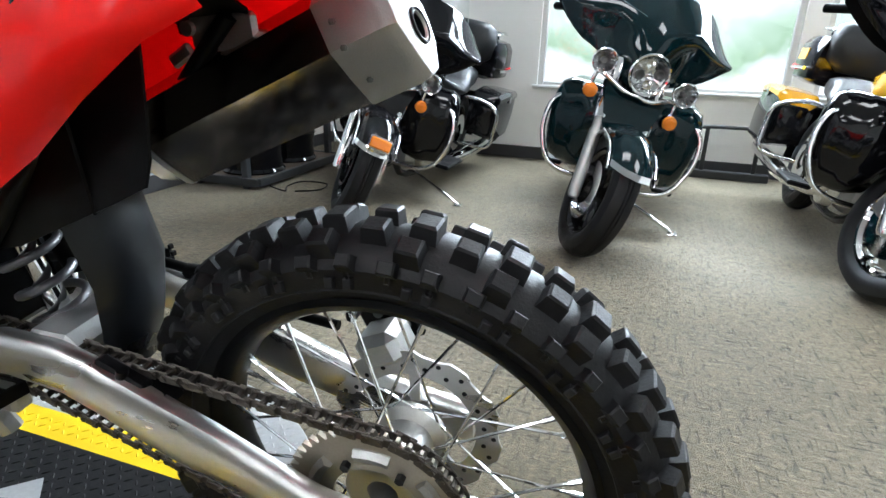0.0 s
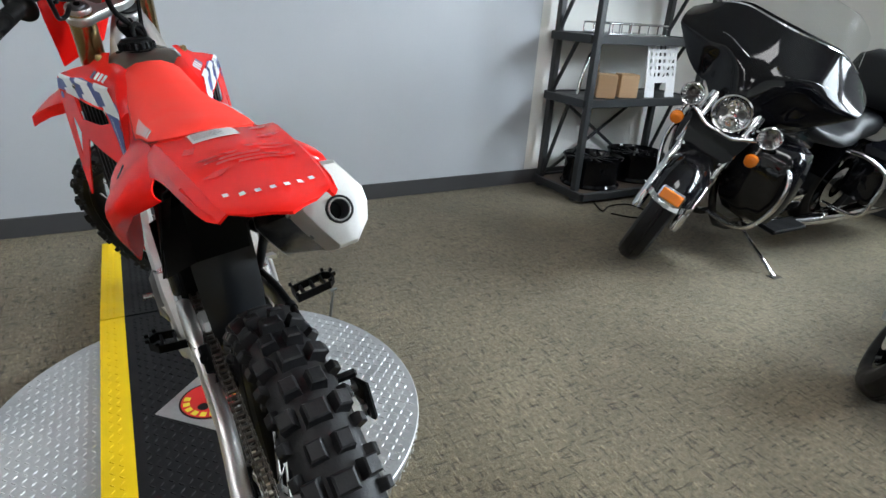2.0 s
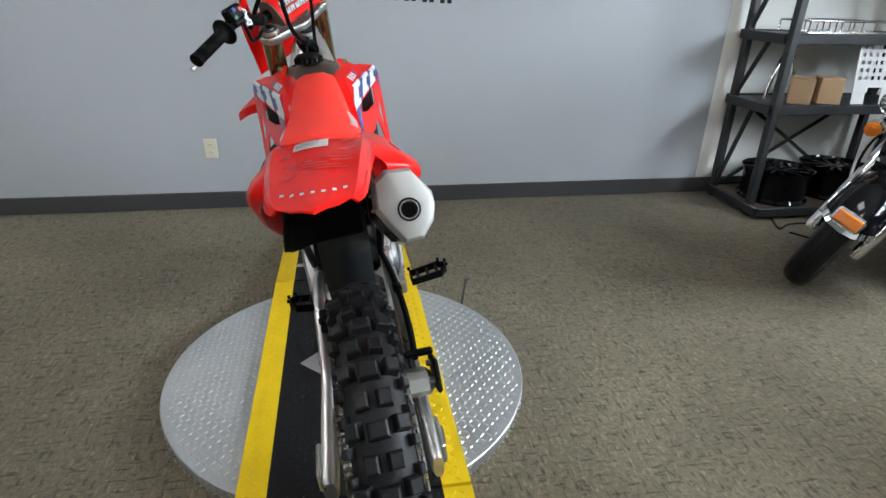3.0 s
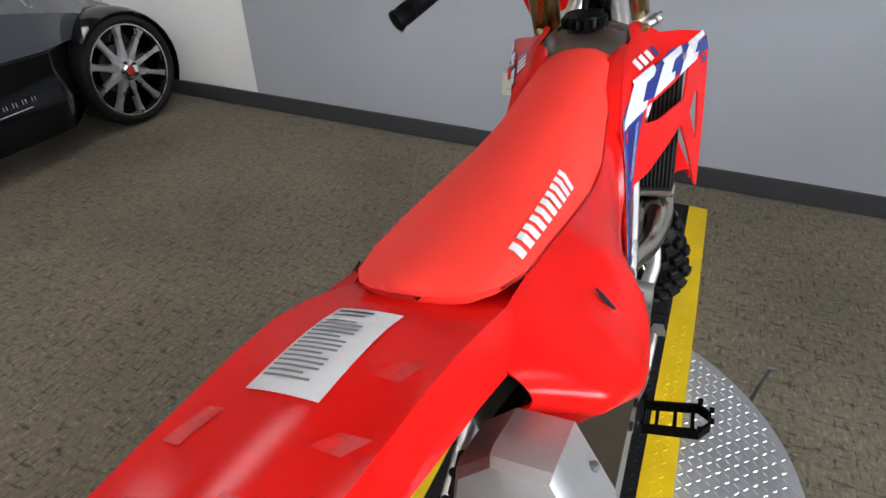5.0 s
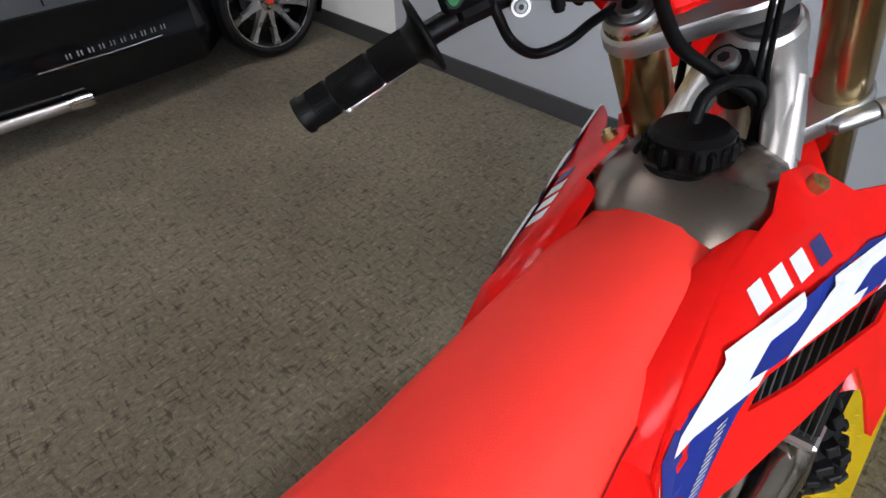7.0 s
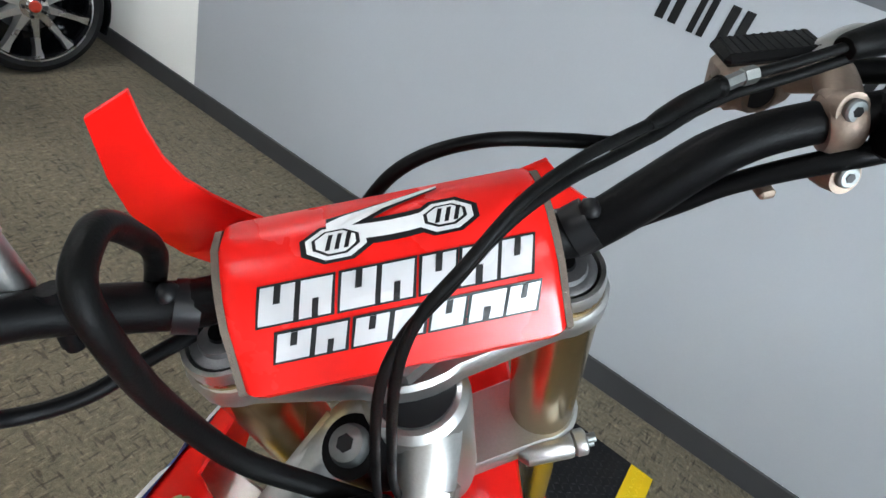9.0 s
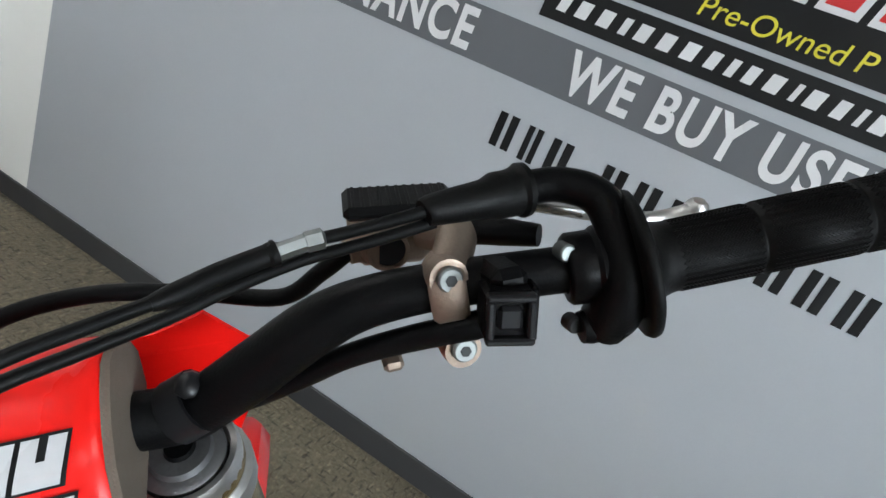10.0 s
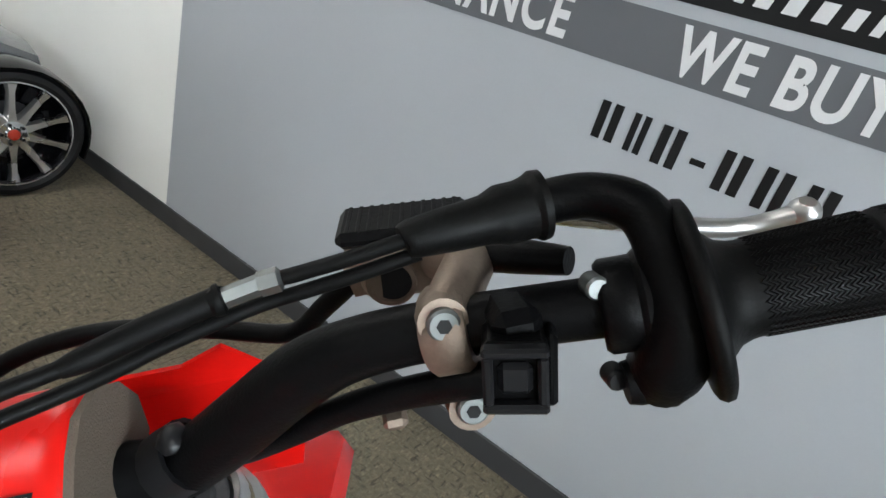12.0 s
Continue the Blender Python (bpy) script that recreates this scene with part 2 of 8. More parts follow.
RED = surface("red_gloss_plastic", (0.88, 0.012, 0.008), 0.18, vary=0.05, scale=9, grain=500, bump=0.02, coat=0.05, rvary=0.06, spec=0.22)
let_through(RED, (0.97, 0.03, 0.02), 0.28)
PADWHITE = surface("white_print", (0.50, 0.50, 0.51), 0.3, vary=0.05, bump=0.0, coat=0.3)
PADRED = surface("red_gloss_vinyl", (0.68, 0.009, 0.006), 0.27, vary=0.04, scale=14, grain=90, bump=0.06, coat=0.05, rvary=0.06, spec=0.28)
SEAT = surface("red_seat_cover", (0.92, 0.042, 0.026), 0.60, vary=0.06, scale=8, grain=900, bump=0.25, rvary=0.08, spec=0.25)
BLACK = surface("black_plastic", (0.0025, 0.0025, 0.0028), 0.42, spec=0.09, vary=0.25, scale=12, grain=600, bump=0.12)
RUBBER = surface("tyre_rubber", (0.007, 0.007, 0.008), 0.5, spec=0.26, vary=0.35, scale=18, grain=260, bump=0.25)
GRIPRUB = surface("grip_rubber", (0.003, 0.003, 0.003), 0.5, spec=0.10, vary=0.2, scale=30, grain=700, bump=0.1)
GLOSSBLACK = surface("gloss_black", (0.0035, 0.0035, 0.0045), 0.07, vary=0.1, bump=0.0, coat=0.0, rvary=0.03, spec=0.32)
ALU = surface("brushed_aluminium", (0.60, 0.59, 0.58), 0.34, 1.0, vary=0.10, scale=7, grain=240, bump=0.06, stretch=(1, 1, 3))
CAST = surface("cast_aluminium", (0.50, 0.50, 0.49), 0.42, 1.0, vary=0.12, scale=14, grain=420, bump=0.07)
SATIN = surface("satin_end_cap", (0.50, 0.50, 0.49), 0.55, 0.85, vary=0.07, scale=9, grain=500, bump=0.12)
STEEL = surface("heat_tinted_steel", (0.52, 0.47, 0.41), 0.17, 1.0, vary=0.10, scale=3, grain=150, bump=0.015, rvary=0.03)
TANK = surface("titanium_tank", (0.20, 0.172, 0.145), 0.30, 1.0, vary=0.10, scale=6, grain=300, bump=0.06)
CHROME = surface("chrome", (0.78, 0.78, 0.79), 0.07, 1.0, vary=0.04, bump=0.0, rvary=0.04)
GOLD = surface("gold_anodised", (0.45, 0.33, 0.16), 0.24, 1.0, vary=0.06, scale=5, grain=220, bump=0.03, stretch=(1, 1, 0.2), rvary=0.06)
BRONZE = surface("bronze_master_cylinder", (0.26, 0.205, 0.165), 0.56, 0.9, vary=0.12, scale=20, grain=500, bump=0.15)
BOLT = surface("zinc_bolt", (0.22, 0.232, 0.23), 0.52, 1.0, vary=0.1, bump=0.0)
YBOLT = surface("yellow_zinc_bolt", (0.46, 0.37, 0.17), 0.34, 1.0, vary=0.1, bump=0.0)
CHAIN = surface("oiled_chain", (0.085, 0.075, 0.065), 0.42, 0.85, vary=0.3, scale=60, grain=400, bump=0.1)
SPROCKET = surface("hard_anodised_sprocket", (0.42, 0.38, 0.31), 0.40, 0.9, vary=0.12, scale=20, grain=300, bump=0.08)
WHITE = surface("white_vinyl", (0.71, 0.71, 0.72), 0.35, vary=0.04, bump=0.0)
BLUE = surface("blue_vinyl", (0.006, 0.020, 0.19), 0.35, vary=0.05, bump=0.0)
DARKBLUE = surface("dark_blue_vinyl", (0.03, 0.03, 0.13), 0.35, vary=0.05, bump=0.0)
FADED = surface("dark_red_vinyl", (0.66, 0.012, 0.010), 0.3, vary=0.1, bump=0.0)
VBLACK = surface("black_vinyl", (0.008, 0.008, 0.009), 0.4, spec=0.25, vary=0.1, bump=0.0)
PAPER = surface("label_paper", (0.66, 0.66, 0.66), 0.35, vary=0.05, bump=0.0)
INK = surface("grey_ink", (0.17, 0.17, 0.18), 0.5, vary=0.05, bump=0.0)
FLAPBLACK = surface("black_flap_plastic", (0.006, 0.007, 0.009), 0.36, spec=0.4, vary=0.2, scale=10, grain=500, bump=0.06)
FOAM = surface("brown_pad_foam", (0.11, 0.085, 0.065), 0.8, vary=0.15, scale=40, grain=900, bump=0.4)
CARPET = carpet_material()
WALLWHITE = surface("white_wall_paint", (0.86, 0.86, 0.83), 0.75, vary=0.03, scale=2.5, grain=240, bump=0.12)
WALLGREY = surface("grey_wall_film", (0.40, 0.42, 0.45), 0.42, vary=0.025, scale=1.8, grain=160, bump=0.05, rvary=0.06)
BANDGREY = surface("dark_grey_film", (0.115, 0.12, 0.132), 0.42, vary=0.03, scale=3, grain=200, bump=0.03)
COVEBASE = surface("vinyl_cove_base", (0.045, 0.045, 0.048), 0.5, vary=0.12, scale=5, grain=200, bump=0.05)
CEILING = surface("ceiling_tile", (0.42, 0.42, 0.41), 0.9, vary=0.05, scale=20, grain=300, bump=0.3)
FRAMEMETAL = surface("window_frame_aluminium", (0.66, 0.66, 0.64), 0.45, 0.2, vary=0.05, bump=0.02)
PANE = glass("window_glass")
YELLOW = surface("yellow_paint", (0.80, 0.54, 0.006), 0.5, spec=0.18, vary=0.10, scale=11, grain=300, bump=0.2)
YELLOWTXT = surface("yellow_film", (0.72, 0.64, 0.04), 0.4, vary=0.03, bump=0.0)
REDTXT = surface("red_film", (0.55, 0.02, 0.02), 0.4, vary=0.03, bump=0.0)
PLATE = surface("diamond_plate_steel", (0.56, 0.57, 0.58), 0.44, 0.85, vary=0.14, scale=5, grain=120, bump=0.05)
LUG = surface("worn_bright_steel", (0.68, 0.69, 0.70), 0.45, 0.9, vary=0.15, scale=9, grain=200, bump=0.03)
MATBLACK = surface("black_runner_mat", (0.010, 0.010, 0.011), 0.6, spec=0.18, vary=0.3, scale=7, grain=220, bump=0.2)
RACK = surface("dark_painted_steel", (0.022, 0.024, 0.026), 0.42, vary=0.25, scale=14, grain=260, bump=0.08)
WOODBOARD = surface("dark_particle_board", (0.12, 0.085, 0.06), 0.6, vary=0.2, scale=9, grain=200, bump=0.1)
CARD = surface("cardboard", (0.42, 0.27, 0.15), 0.8, vary=0.08, scale=8, grain=150, bump=0.1, stretch=(1, 1, 6))
IVORY = surface("ivory_plastic", (0.62, 0.58, 0.45), 0.4, vary=0.03, bump=0.0)

NY, GX0, GX1 = 1.882, -2.369, 2.469  # north wall, edges of the grey wall film
EX, WX, SY, CZ = 4.5, -6.0, -6.0, 3.1  # east wall, west wall, south wall, ceiling


def structure(name, geo, material, label, category, angle=0):
    return tagged(part(name, geo, material, None, "", angle), label, category, "", "structure")


structure("floor", Geo().box(((EX + WX) / 2, (SY + NY) / 2, -0.05), (EX - WX + 0.4, NY - SY + 0.4, 0.1)), CARPET, "brown-grey loop-pile carpet with short dark strokes", "floor")
wall_north = structure("wall_north", Geo().box(((EX + WX) / 2, NY + 0.075, CZ / 2), (EX - WX + 0.4, 0.15, CZ)), WALLWHITE, "white painted wall behind the dirt bike", "wall")
structure("wall_west", Geo().box((WX - 0.075, (SY + NY) / 2, CZ / 2), (0.15, NY - SY, CZ)), WALLWHITE, "plain white painted wall", "wall")
structure("wall_south", Geo().box(((EX + WX) / 2, SY - 0.075, CZ / 2), (EX - WX + 0.4, 0.15, CZ)), WALLWHITE, "plain white painted wall", "wall")
structure("ceiling", Geo().box(((EX + WX) / 2, (SY + NY) / 2, CZ + 0.05), (EX - WX + 0.4, NY - SY + 0.4, 0.1)), CEILING, "plain pale grey ceiling", "ceiling")

# East wall: low wall, head and piers round the windows.
SILL, HEAD = 0.60, 2.5
WIN = ((-1.93, -0.06), (-4.0, -2.08))
east = Geo()
east.box((EX + 0.1, (SY + NY) / 2, SILL / 2), (0.2, NY - SY, SILL))
east.box((EX + 0.1, (SY + NY) / 2, (HEAD + CZ) / 2), (0.2, NY - SY, CZ - HEAD))
for y0, y1 in ((-0.06, NY), (-2.08, -1.93), (SY, -4.0)):
    east.box((EX + 0.1, (y0 + y1) / 2, (SILL + HEAD) / 2), (0.2, y1 - y0, HEAD - SILL))
structure("wall_east", east, WALLWHITE, "white painted wall with tall windows", "wall")
for k, (y0, y1) in enumerate(WIN):
    win = thing("window_%d" % (k + 1), "tall fixed shop window in a pale metal frame", "window", kind="structure")
    f = Geo()
    for y in (y0 + 0.022, y1 - 0.022):
        f.box((EX + 0.07, y, (SILL + HEAD) / 2), (0.07, 0.044, HEAD - SILL), 0.004)
    for zz in (SILL + 0.022, HEAD - 0.022):
        f.box((EX + 0.07, (y0 + y1) / 2, zz), (0.068, y1 - y0 - 0.09, 0.044), 0.004)
    part("window_frame", f, FRAMEMETAL, win, "", 30)
    part("window_sill", Geo().box((EX - 0.015, (y0 + y1) / 2, SILL + 0.008), (0.07, y1 - y0 + 0.06, 0.024), 0.005), FRAMEMETAL, win, "", 30)
    pane = part("pane", Geo().box((EX + 0.075, (y0 + y1) / 2, (SILL + HEAD) / 2), (0.006, y1 - y0 - 0.09, HEAD - SILL - 0.09)), PANE, win)
    pane.visible_shadow = False

bb = Geo()
bb.box(((EX + WX) / 2, NY - 0.006, 0.052), (EX - WX, 0.012, 0.104), 0.004)
structure("baseboard", bb, COVEBASE, "dark grey vinyl cove base along the wall", "baseboard", 30)
be = Geo()
be.box((EX - 0.006, (SY + NY) / 2 - 0.02, 0.052), (0.012, NY - SY - 0.04, 0.104), 0.004)
structure("baseboard", be, COVEBASE, "dark grey vinyl cove base under the windows", "baseboard", 30)

# Outside: lot, hedge and trees, with the glare painted into an emissive backdrop.
OUT = bpy.data.materials.new("glowing_outdoors")
OUT.use_nodes = True
on, ol = OUT.node_tree.nodes, OUT.node_tree.links
otc, osep, onz = on.new("ShaderNodeTexCoord"), on.new("ShaderNodeSeparateXYZ"), on.new("ShaderNodeTexNoise")
onz.inputs["Scale"].default_value, onz.inputs["Detail"].default_value = 0.55, 6
ol.new(otc.outputs["Object"], osep.inputs[0])
ol.new(otc.outputs["Object"], onz.inputs[0])
wob = on.new("ShaderNodeMath")
wob.operation = "MULTIPLY_ADD"
wob.inputs[1].default_value = 3.2
ol.new(onz.outputs[0], wob.inputs[0])
ol.new(osep.outputs[2], wob.inputs[2])
ramp = on.new("ShaderNodeValToRGB")
mr = on.new("ShaderNodeMapRange")
mr.inputs[1].default_value, mr.inputs[2].default_value = 0.0, 9.0
ol.new(wob.outputs[0], mr.inputs[0])
ol.new(mr.outputs[0], ramp.inputs[0])
# Near-white stops and pale greens carry the daylight glare in the colour.
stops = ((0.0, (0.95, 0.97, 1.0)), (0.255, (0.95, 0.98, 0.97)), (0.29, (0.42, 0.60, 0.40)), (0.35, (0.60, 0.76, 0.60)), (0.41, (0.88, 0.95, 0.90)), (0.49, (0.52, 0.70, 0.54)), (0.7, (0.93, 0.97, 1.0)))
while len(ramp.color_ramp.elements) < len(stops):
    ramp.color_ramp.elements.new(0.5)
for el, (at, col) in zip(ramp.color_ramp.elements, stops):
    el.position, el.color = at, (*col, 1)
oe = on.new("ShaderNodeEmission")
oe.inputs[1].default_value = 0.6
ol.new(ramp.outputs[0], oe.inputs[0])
ol.new(oe.outputs[0], on["Material Output"].inputs[0])
structure("backdrop", Geo().add([(16, -22, -1), (16, 18, -1), (16, 18, 9), (16, -22, 9)], [(0, 1, 2, 3)]), OUT, "glowing backdrop painted as a sunlit lot with trees beyond the shop windows", "backdrop")
structure("ground", Geo().box((26, 0, -0.12), (42.8, 160, 0.1)), surface("pale_concrete", (0.55, 0.55, 0.53), 0.8, vary=0.1, scale=0.7, grain=30), "pale sunlit concrete lot outside", "ground")

# Ceiling lights, 2 x 4 ft troffers.
LENS = glowing("troffer_lens", (1.0, 0.97, 0.92), 8.0)
TROF = surface("white_enamel", (0.8, 0.8, 0.8), 0.4, vary=0.02, bump=0.0)
for k, (lx, ly) in enumerate(((-2.1, 0.55), (1.6, -0.9), (-1.3, -1.9), (1.6, -3.2), (-4.4, 0.3), (-4.2, -3.4))):
    lt = thing("ceiling_light", "lit rectangular ceiling light with a white frame", "ceiling light", pose(lx, ly, CZ), "ceiling lights")
    fr = Geo()
    for sx in (-1, 1):
        fr.box((sx * 0.295, 0, -0.012), (0.03, 1.22, 0.024), 0.003)
        fr.box((0, sx * 0.6, -0.012), (0.56, 0.03, 0.024), 0.003)
    part("frame", fr, TROF, lt)
    part("diffuser", Geo().box((0, 0, -0.006), (0.555, 1.165, 0.012)), LENS, lt)

# ---- wall film with its lettering ----
film = thing("wall_graphic", "grey vinyl wall film with a darker band and large lettering", "wall graphic", pose(0, NY, 0))
part("film", Geo().box(((GX0 + GX1) / 2, -0.0015, (0.104 + 2.35) / 2), (GX1 - GX0, 0.003, 2.35 - 0.104)), WALLGREY, film, "", 0)
part("band", Geo().box(((GX0 + GX1) / 2, -0.004, 1.493), (GX1 - GX0, 0.002, 0.152)), BANDGREY, film, "darker grey band", 0)
face = Matrix(((1, 0, 0, 0), (0, 0, -1, 0), (0, 1, 0, 0), (0, 0, 0, 1)))


def on_wall(x, y, zz):
    return Matrix.Translation((x, y, zz)) @ face


lettering("lettering", "FINANCE", 0.112, on_wall(-1.125, -0.0062, 1.440), WHITE, film, 0.76, 0.0046, 0.0, 1.13)
lettering("lettering", "WE BUY USED", 0.112, on_wall(-0.255, -0.0062, 1.440), WHITE, film, 0.76, 0.0046, 0.0, 1.13)
# Number line, as plain bars.
x = -0.395
for k, w in enumerate((0.078, 0.058, 0.078, 0.045, 0.08, 0.08, 0.08, 0.045, 0.08, 0.08, 0.08, 0.08)):
    if k in (3, 7):
        part("bar", Geo().box((x + w / 2, -0.004, 1.262 - 0.035 * (x + 0.4)), (w * 0.85, 0.002, 0.016)), VBLACK, film, "", 0)
    else:
        for dx in (-1, 1):
            part("bar", Geo().box((x + w / 2 + dx * w * 0.25, -0.004, 1.270 - 0.035 * (x + 0.4)), (w * 0.32, 0.002, 0.104)), VBLACK, film, "", 0)
    x += w + 0.022
# Address line: pale bars on a black strip; tagline above it.
part("strip", Geo().box((0.55, -0.004, 1.650), (1.9, 0.002, 0.098)), VBLACK, film, "black strip", 0)
x = -0.36
for w in (0.04, 0.05, 0.05, 0.03, 0.05, 0.05, 0.05, 0.04, 0.03, 0.04, 0.05, 0.02, 0.05, 0.04, 0.02, 0.05, 0.05, 0.05, 0.06):
    part("bar", Geo().slab([(0, 0.004), (w * 0.7, 0.004), (w * 0.7 + 0.009, 0.048), (0.009, 0.048)], lambda u, v, q, x=x: (x + u, -0.0052 - q, 1.625 + v), 0.001), WHITE, film, "", 0)
    x += w + 0.014
part("strip", Geo().box((0.75, -0.004, 1.815), (1.9, 0.002, 0.20)), VBLACK, film, "black strip", 0)
lettering("lettering", "Pre-Owned P", 0.050, on_wall(-0.02, -0.0062, 1.738), YELLOWTXT, film, 1.05, 0.0, 0.12)
x = 0.08
for w in (0.12, 0.10, 0.12, 0.11, 0.12):
    part("bar", Geo().slab([(0, 0), (w, 0), (w + 0.02, 0.11), (0.02, 0.11)], lambda u, v, q, x=x: (x + u, -0.0052 - q, 1.835 + v), 0.001), WHITE, film, "", 0)
    part("bar", Geo().slab([(0.016, 0.016), (w - 0.016, 0.016), (w, 0.094), (0.032, 0.094)], lambda u, v, q, x=x: (x + u, -0.0064 - q, 1.835 + v), 0.001), REDTXT, film, "", 0)
    x += w + 0.02

outlet = thing("wall_outlet", "ivory duplex outlet low on the grey wall", "outlet", pose(-0.706, NY - 0.003, 0.371))
part("cover_plate", Geo().box((0, -0.003, 0), (0.072, 0.006, 0.115), 0.002), IVORY, outlet, "", 20)
for s in (-1, 1):
    r = part("receptacle", Geo().box((0, -0.007, s * 0.022), (0.032, 0.003, 0.028), 0.001), IVORY, outlet, "", 20)
    for dx in (-0.006, 0.006):
        part("slot", Geo().box((dx, -0.0088, s * 0.022), (0.002, 0.001, 0.009)), BLACK, r, "", 0)

# ---- turntable, runner and ramps ----
TC, TR, TZ, RZ = (0.035, 0.08), 0.603, 0.056, 0.074
RX0, RX1, STRIP = -0.265, 0.341, 0.078
table = thing("turntable", "round diamond-plate steel turntable on the carpet", "turntable", pose(*TC, 0))
part("top", Geo().lathe([(0.004, 0.0), (0.004, TR - 0.01), (TZ - 0.003, TR), (TZ, TR - 0.003), (TZ, 0.0)], 96, Matrix(((0, 0, 1, 0), (0, 1, 0, 0), (1, 0, 0, 0), (0, 0, 0, 1)))), PLATE, table, "", 30)


def lugs(area, z, pitch=0.0212, ln=0.0102, wd=0.0028, h=0.0020, slope=None):
    """Raised lens-shaped lugs, turned this way and that, where area(x, y) holds."""
    g = Geo()
    nx = int(1.4 / pitch)
    for i in range(-nx, nx + 1):
        for j in range(-nx * 2, nx * 2 + 1):
            px, py = TC[0] + i * pitch, TC[1] + j * pitch
            if not area(px, py):
                continue
            a = radians(45 if (i + j) % 2 else -45)
            ca, sa = math.cos(a), math.sin(a)
            zz = z if slope is None else slope(py)
            pts = [(px + u * ln * ca - v * wd * sa, py + u * ln * sa + v * wd * ca, zz + w) for u, v, w in ((-1, 0, -0.0004), (-0.35, -1, -0.0004), (0.35, -1, -0.0004), (1, 0, -0.0004), (0.35, 1, -0.0004), (-0.35, 1, -0.0004), (-0.45, 0, h), (0.45, 0, h))]
            g.add(pts, [(0, 1, 6), (1, 2, 7, 6), (2, 3, 7), (3, 4, 7), (4, 5, 6, 7), (5, 0, 6)])
    return g


def shifted(g, dx, dy):
    g.v = [(a - dx, b - dy, c) for a, b, c in g.v]
    return g


tagged(part("tread_pattern", shifted(lugs(lambda a, b: math.hypot(a - TC[0], b - TC[1]) < TR - 0.018 and not RX0 - 0.01 < a < RX1 + 0.01, TZ), *TC), LUG, table, "", 30), kind="stuff")
# Lugs down the side of the disc.
g = Geo()
for k in range(138):
    a = 2 * math.pi * k / 138
    for zz, s in ((0.018, 1), (0.040, -1)):
        s = s if k % 2 else -s
        rows = []
        for u, v, w in ((-1, 0, -0.0004), (0, -1, -0.0004), (1, 0, -0.0004), (0, 1, -0.0004), (0, 0, 0.0016)):
            du, dz = (u - v * s * 0.3) * 0.008, (u * s + v * 0.3) * 0.008
            rr = TR + w - 0.0006
            rows.append((rr * math.cos(a + du / TR), rr * math.sin(a + du / TR), zz + dz))
        g.add(rows, [(0, 1, 4), (1, 2, 4), (2, 3, 4), (3, 0, 4)])
tagged(part("side_pattern", g, LUG, table, "", 0), kind="stuff")
pin = thing("locking_pin", "small steel T-handle pin standing at the turntable's rim", "pin", pose(0.525, 0.507, 0))
part("pin", Geo().cyl((0, 0, 0), (0.008, 0, 0.085), 0.006).cyl((0.008, 0, 0.08), (0.016, 0, 0.14), 0.005), BOLT, pin)
part("pin_head", Geo().cyl((0.004, 0, 0.138), (0.03, 0, 0.143), 0.006), BOLT, pin)

MATLEN = (-0.512, 0.710)


def ramp_z(y):
    if y > MATLEN[1]:
        return RZ - (y - MATLEN[1]) / (1.64 - MATLEN[1]) * (RZ - 0.006)
    if y < MATLEN[0]:
        return RZ - (MATLEN[0] - y) / (1.64 - MATLEN[1]) * (RZ - 0.006)
    return RZ


runner = thing("runner_board", "black board with yellow painted edges across the turntable", "runner")
front_ramp = thing("ramp", "black ramp with yellow painted edges, down to the carpet", "ramp", group="ramps")
rear_ramp = thing("ramp", "black ramp with yellow painted edges, down to the carpet", "ramp", group="ramps")
for own, y0, y1, low in ((runner, MATLEN[0] + 0.006, MATLEN[1] - 0.006, TZ + 0.002), (front_ramp, MATLEN[1] + 0.005, 1.64, 0.001), (rear_ramp, -1.485, MATLEN[0] - 0.005, 0.001)):
    for nm, xa, xb, mat_ in (("board", RX0 + STRIP, RX1 - STRIP, MATBLACK), ("edge_strip", RX0, RX0 + STRIP, YELLOW), ("edge_strip", RX1 - STRIP, RX1, YELLOW)):
        za, zb = ramp_z(y0), ramp_z(y1)
        part(nm, Geo().add([(xa, y0, low), (xb, y0, low), (xb, y1, low), (xa, y1, low), (xa, y0, za), (xb, y0, za), (xb, y1, zb), (xa, y1, zb)], [(3, 2, 1, 0), (4, 5, 6, 7), (0, 1, 5, 4), (1, 2, 6, 5), (2, 3, 7, 6), (3, 0, 4, 7)]), mat_, own, "", 0)
        tagged(part("tread_pattern", lugs(lambda a, b: xa + 0.012 < a < xb - 0.012 and y0 + 0.012 < b < y1 - 0.012, RZ, h=0.0020, slope=ramp_z), mat_, own, "", 30), kind="stuff")

dm = thing("floor_decal", "square silver decal with a red disc and yellow marks", "decal", pose(0.02, 0.087, RZ + 0.0016, 0, 0, 46) @ Matrix.Scale(1.15, 4))
part("backing", Geo().box((0, 0, 0.0004), (0.185, 0.185, 0.0008)), PLATE, dm, "", 0)
up = Matrix(((0, 0, 1, 0), (0, 1, 0, 0), (1, 0, 0, 0), (0, 0, 0, 1)))
part("disc", Geo().lathe([(0.0010, 0.0), (0.0010, 0.076), (0.0014, 0.076), (0.0014, 0.0)], 40, up), VBLACK, dm, "", 0)
part("disc", Geo().lathe([(0.0016, 0.0), (0.0016, 0.071), (0.0020, 0.071), (0.0020, 0.0)], 40, up), REDTXT, dm, "", 0)
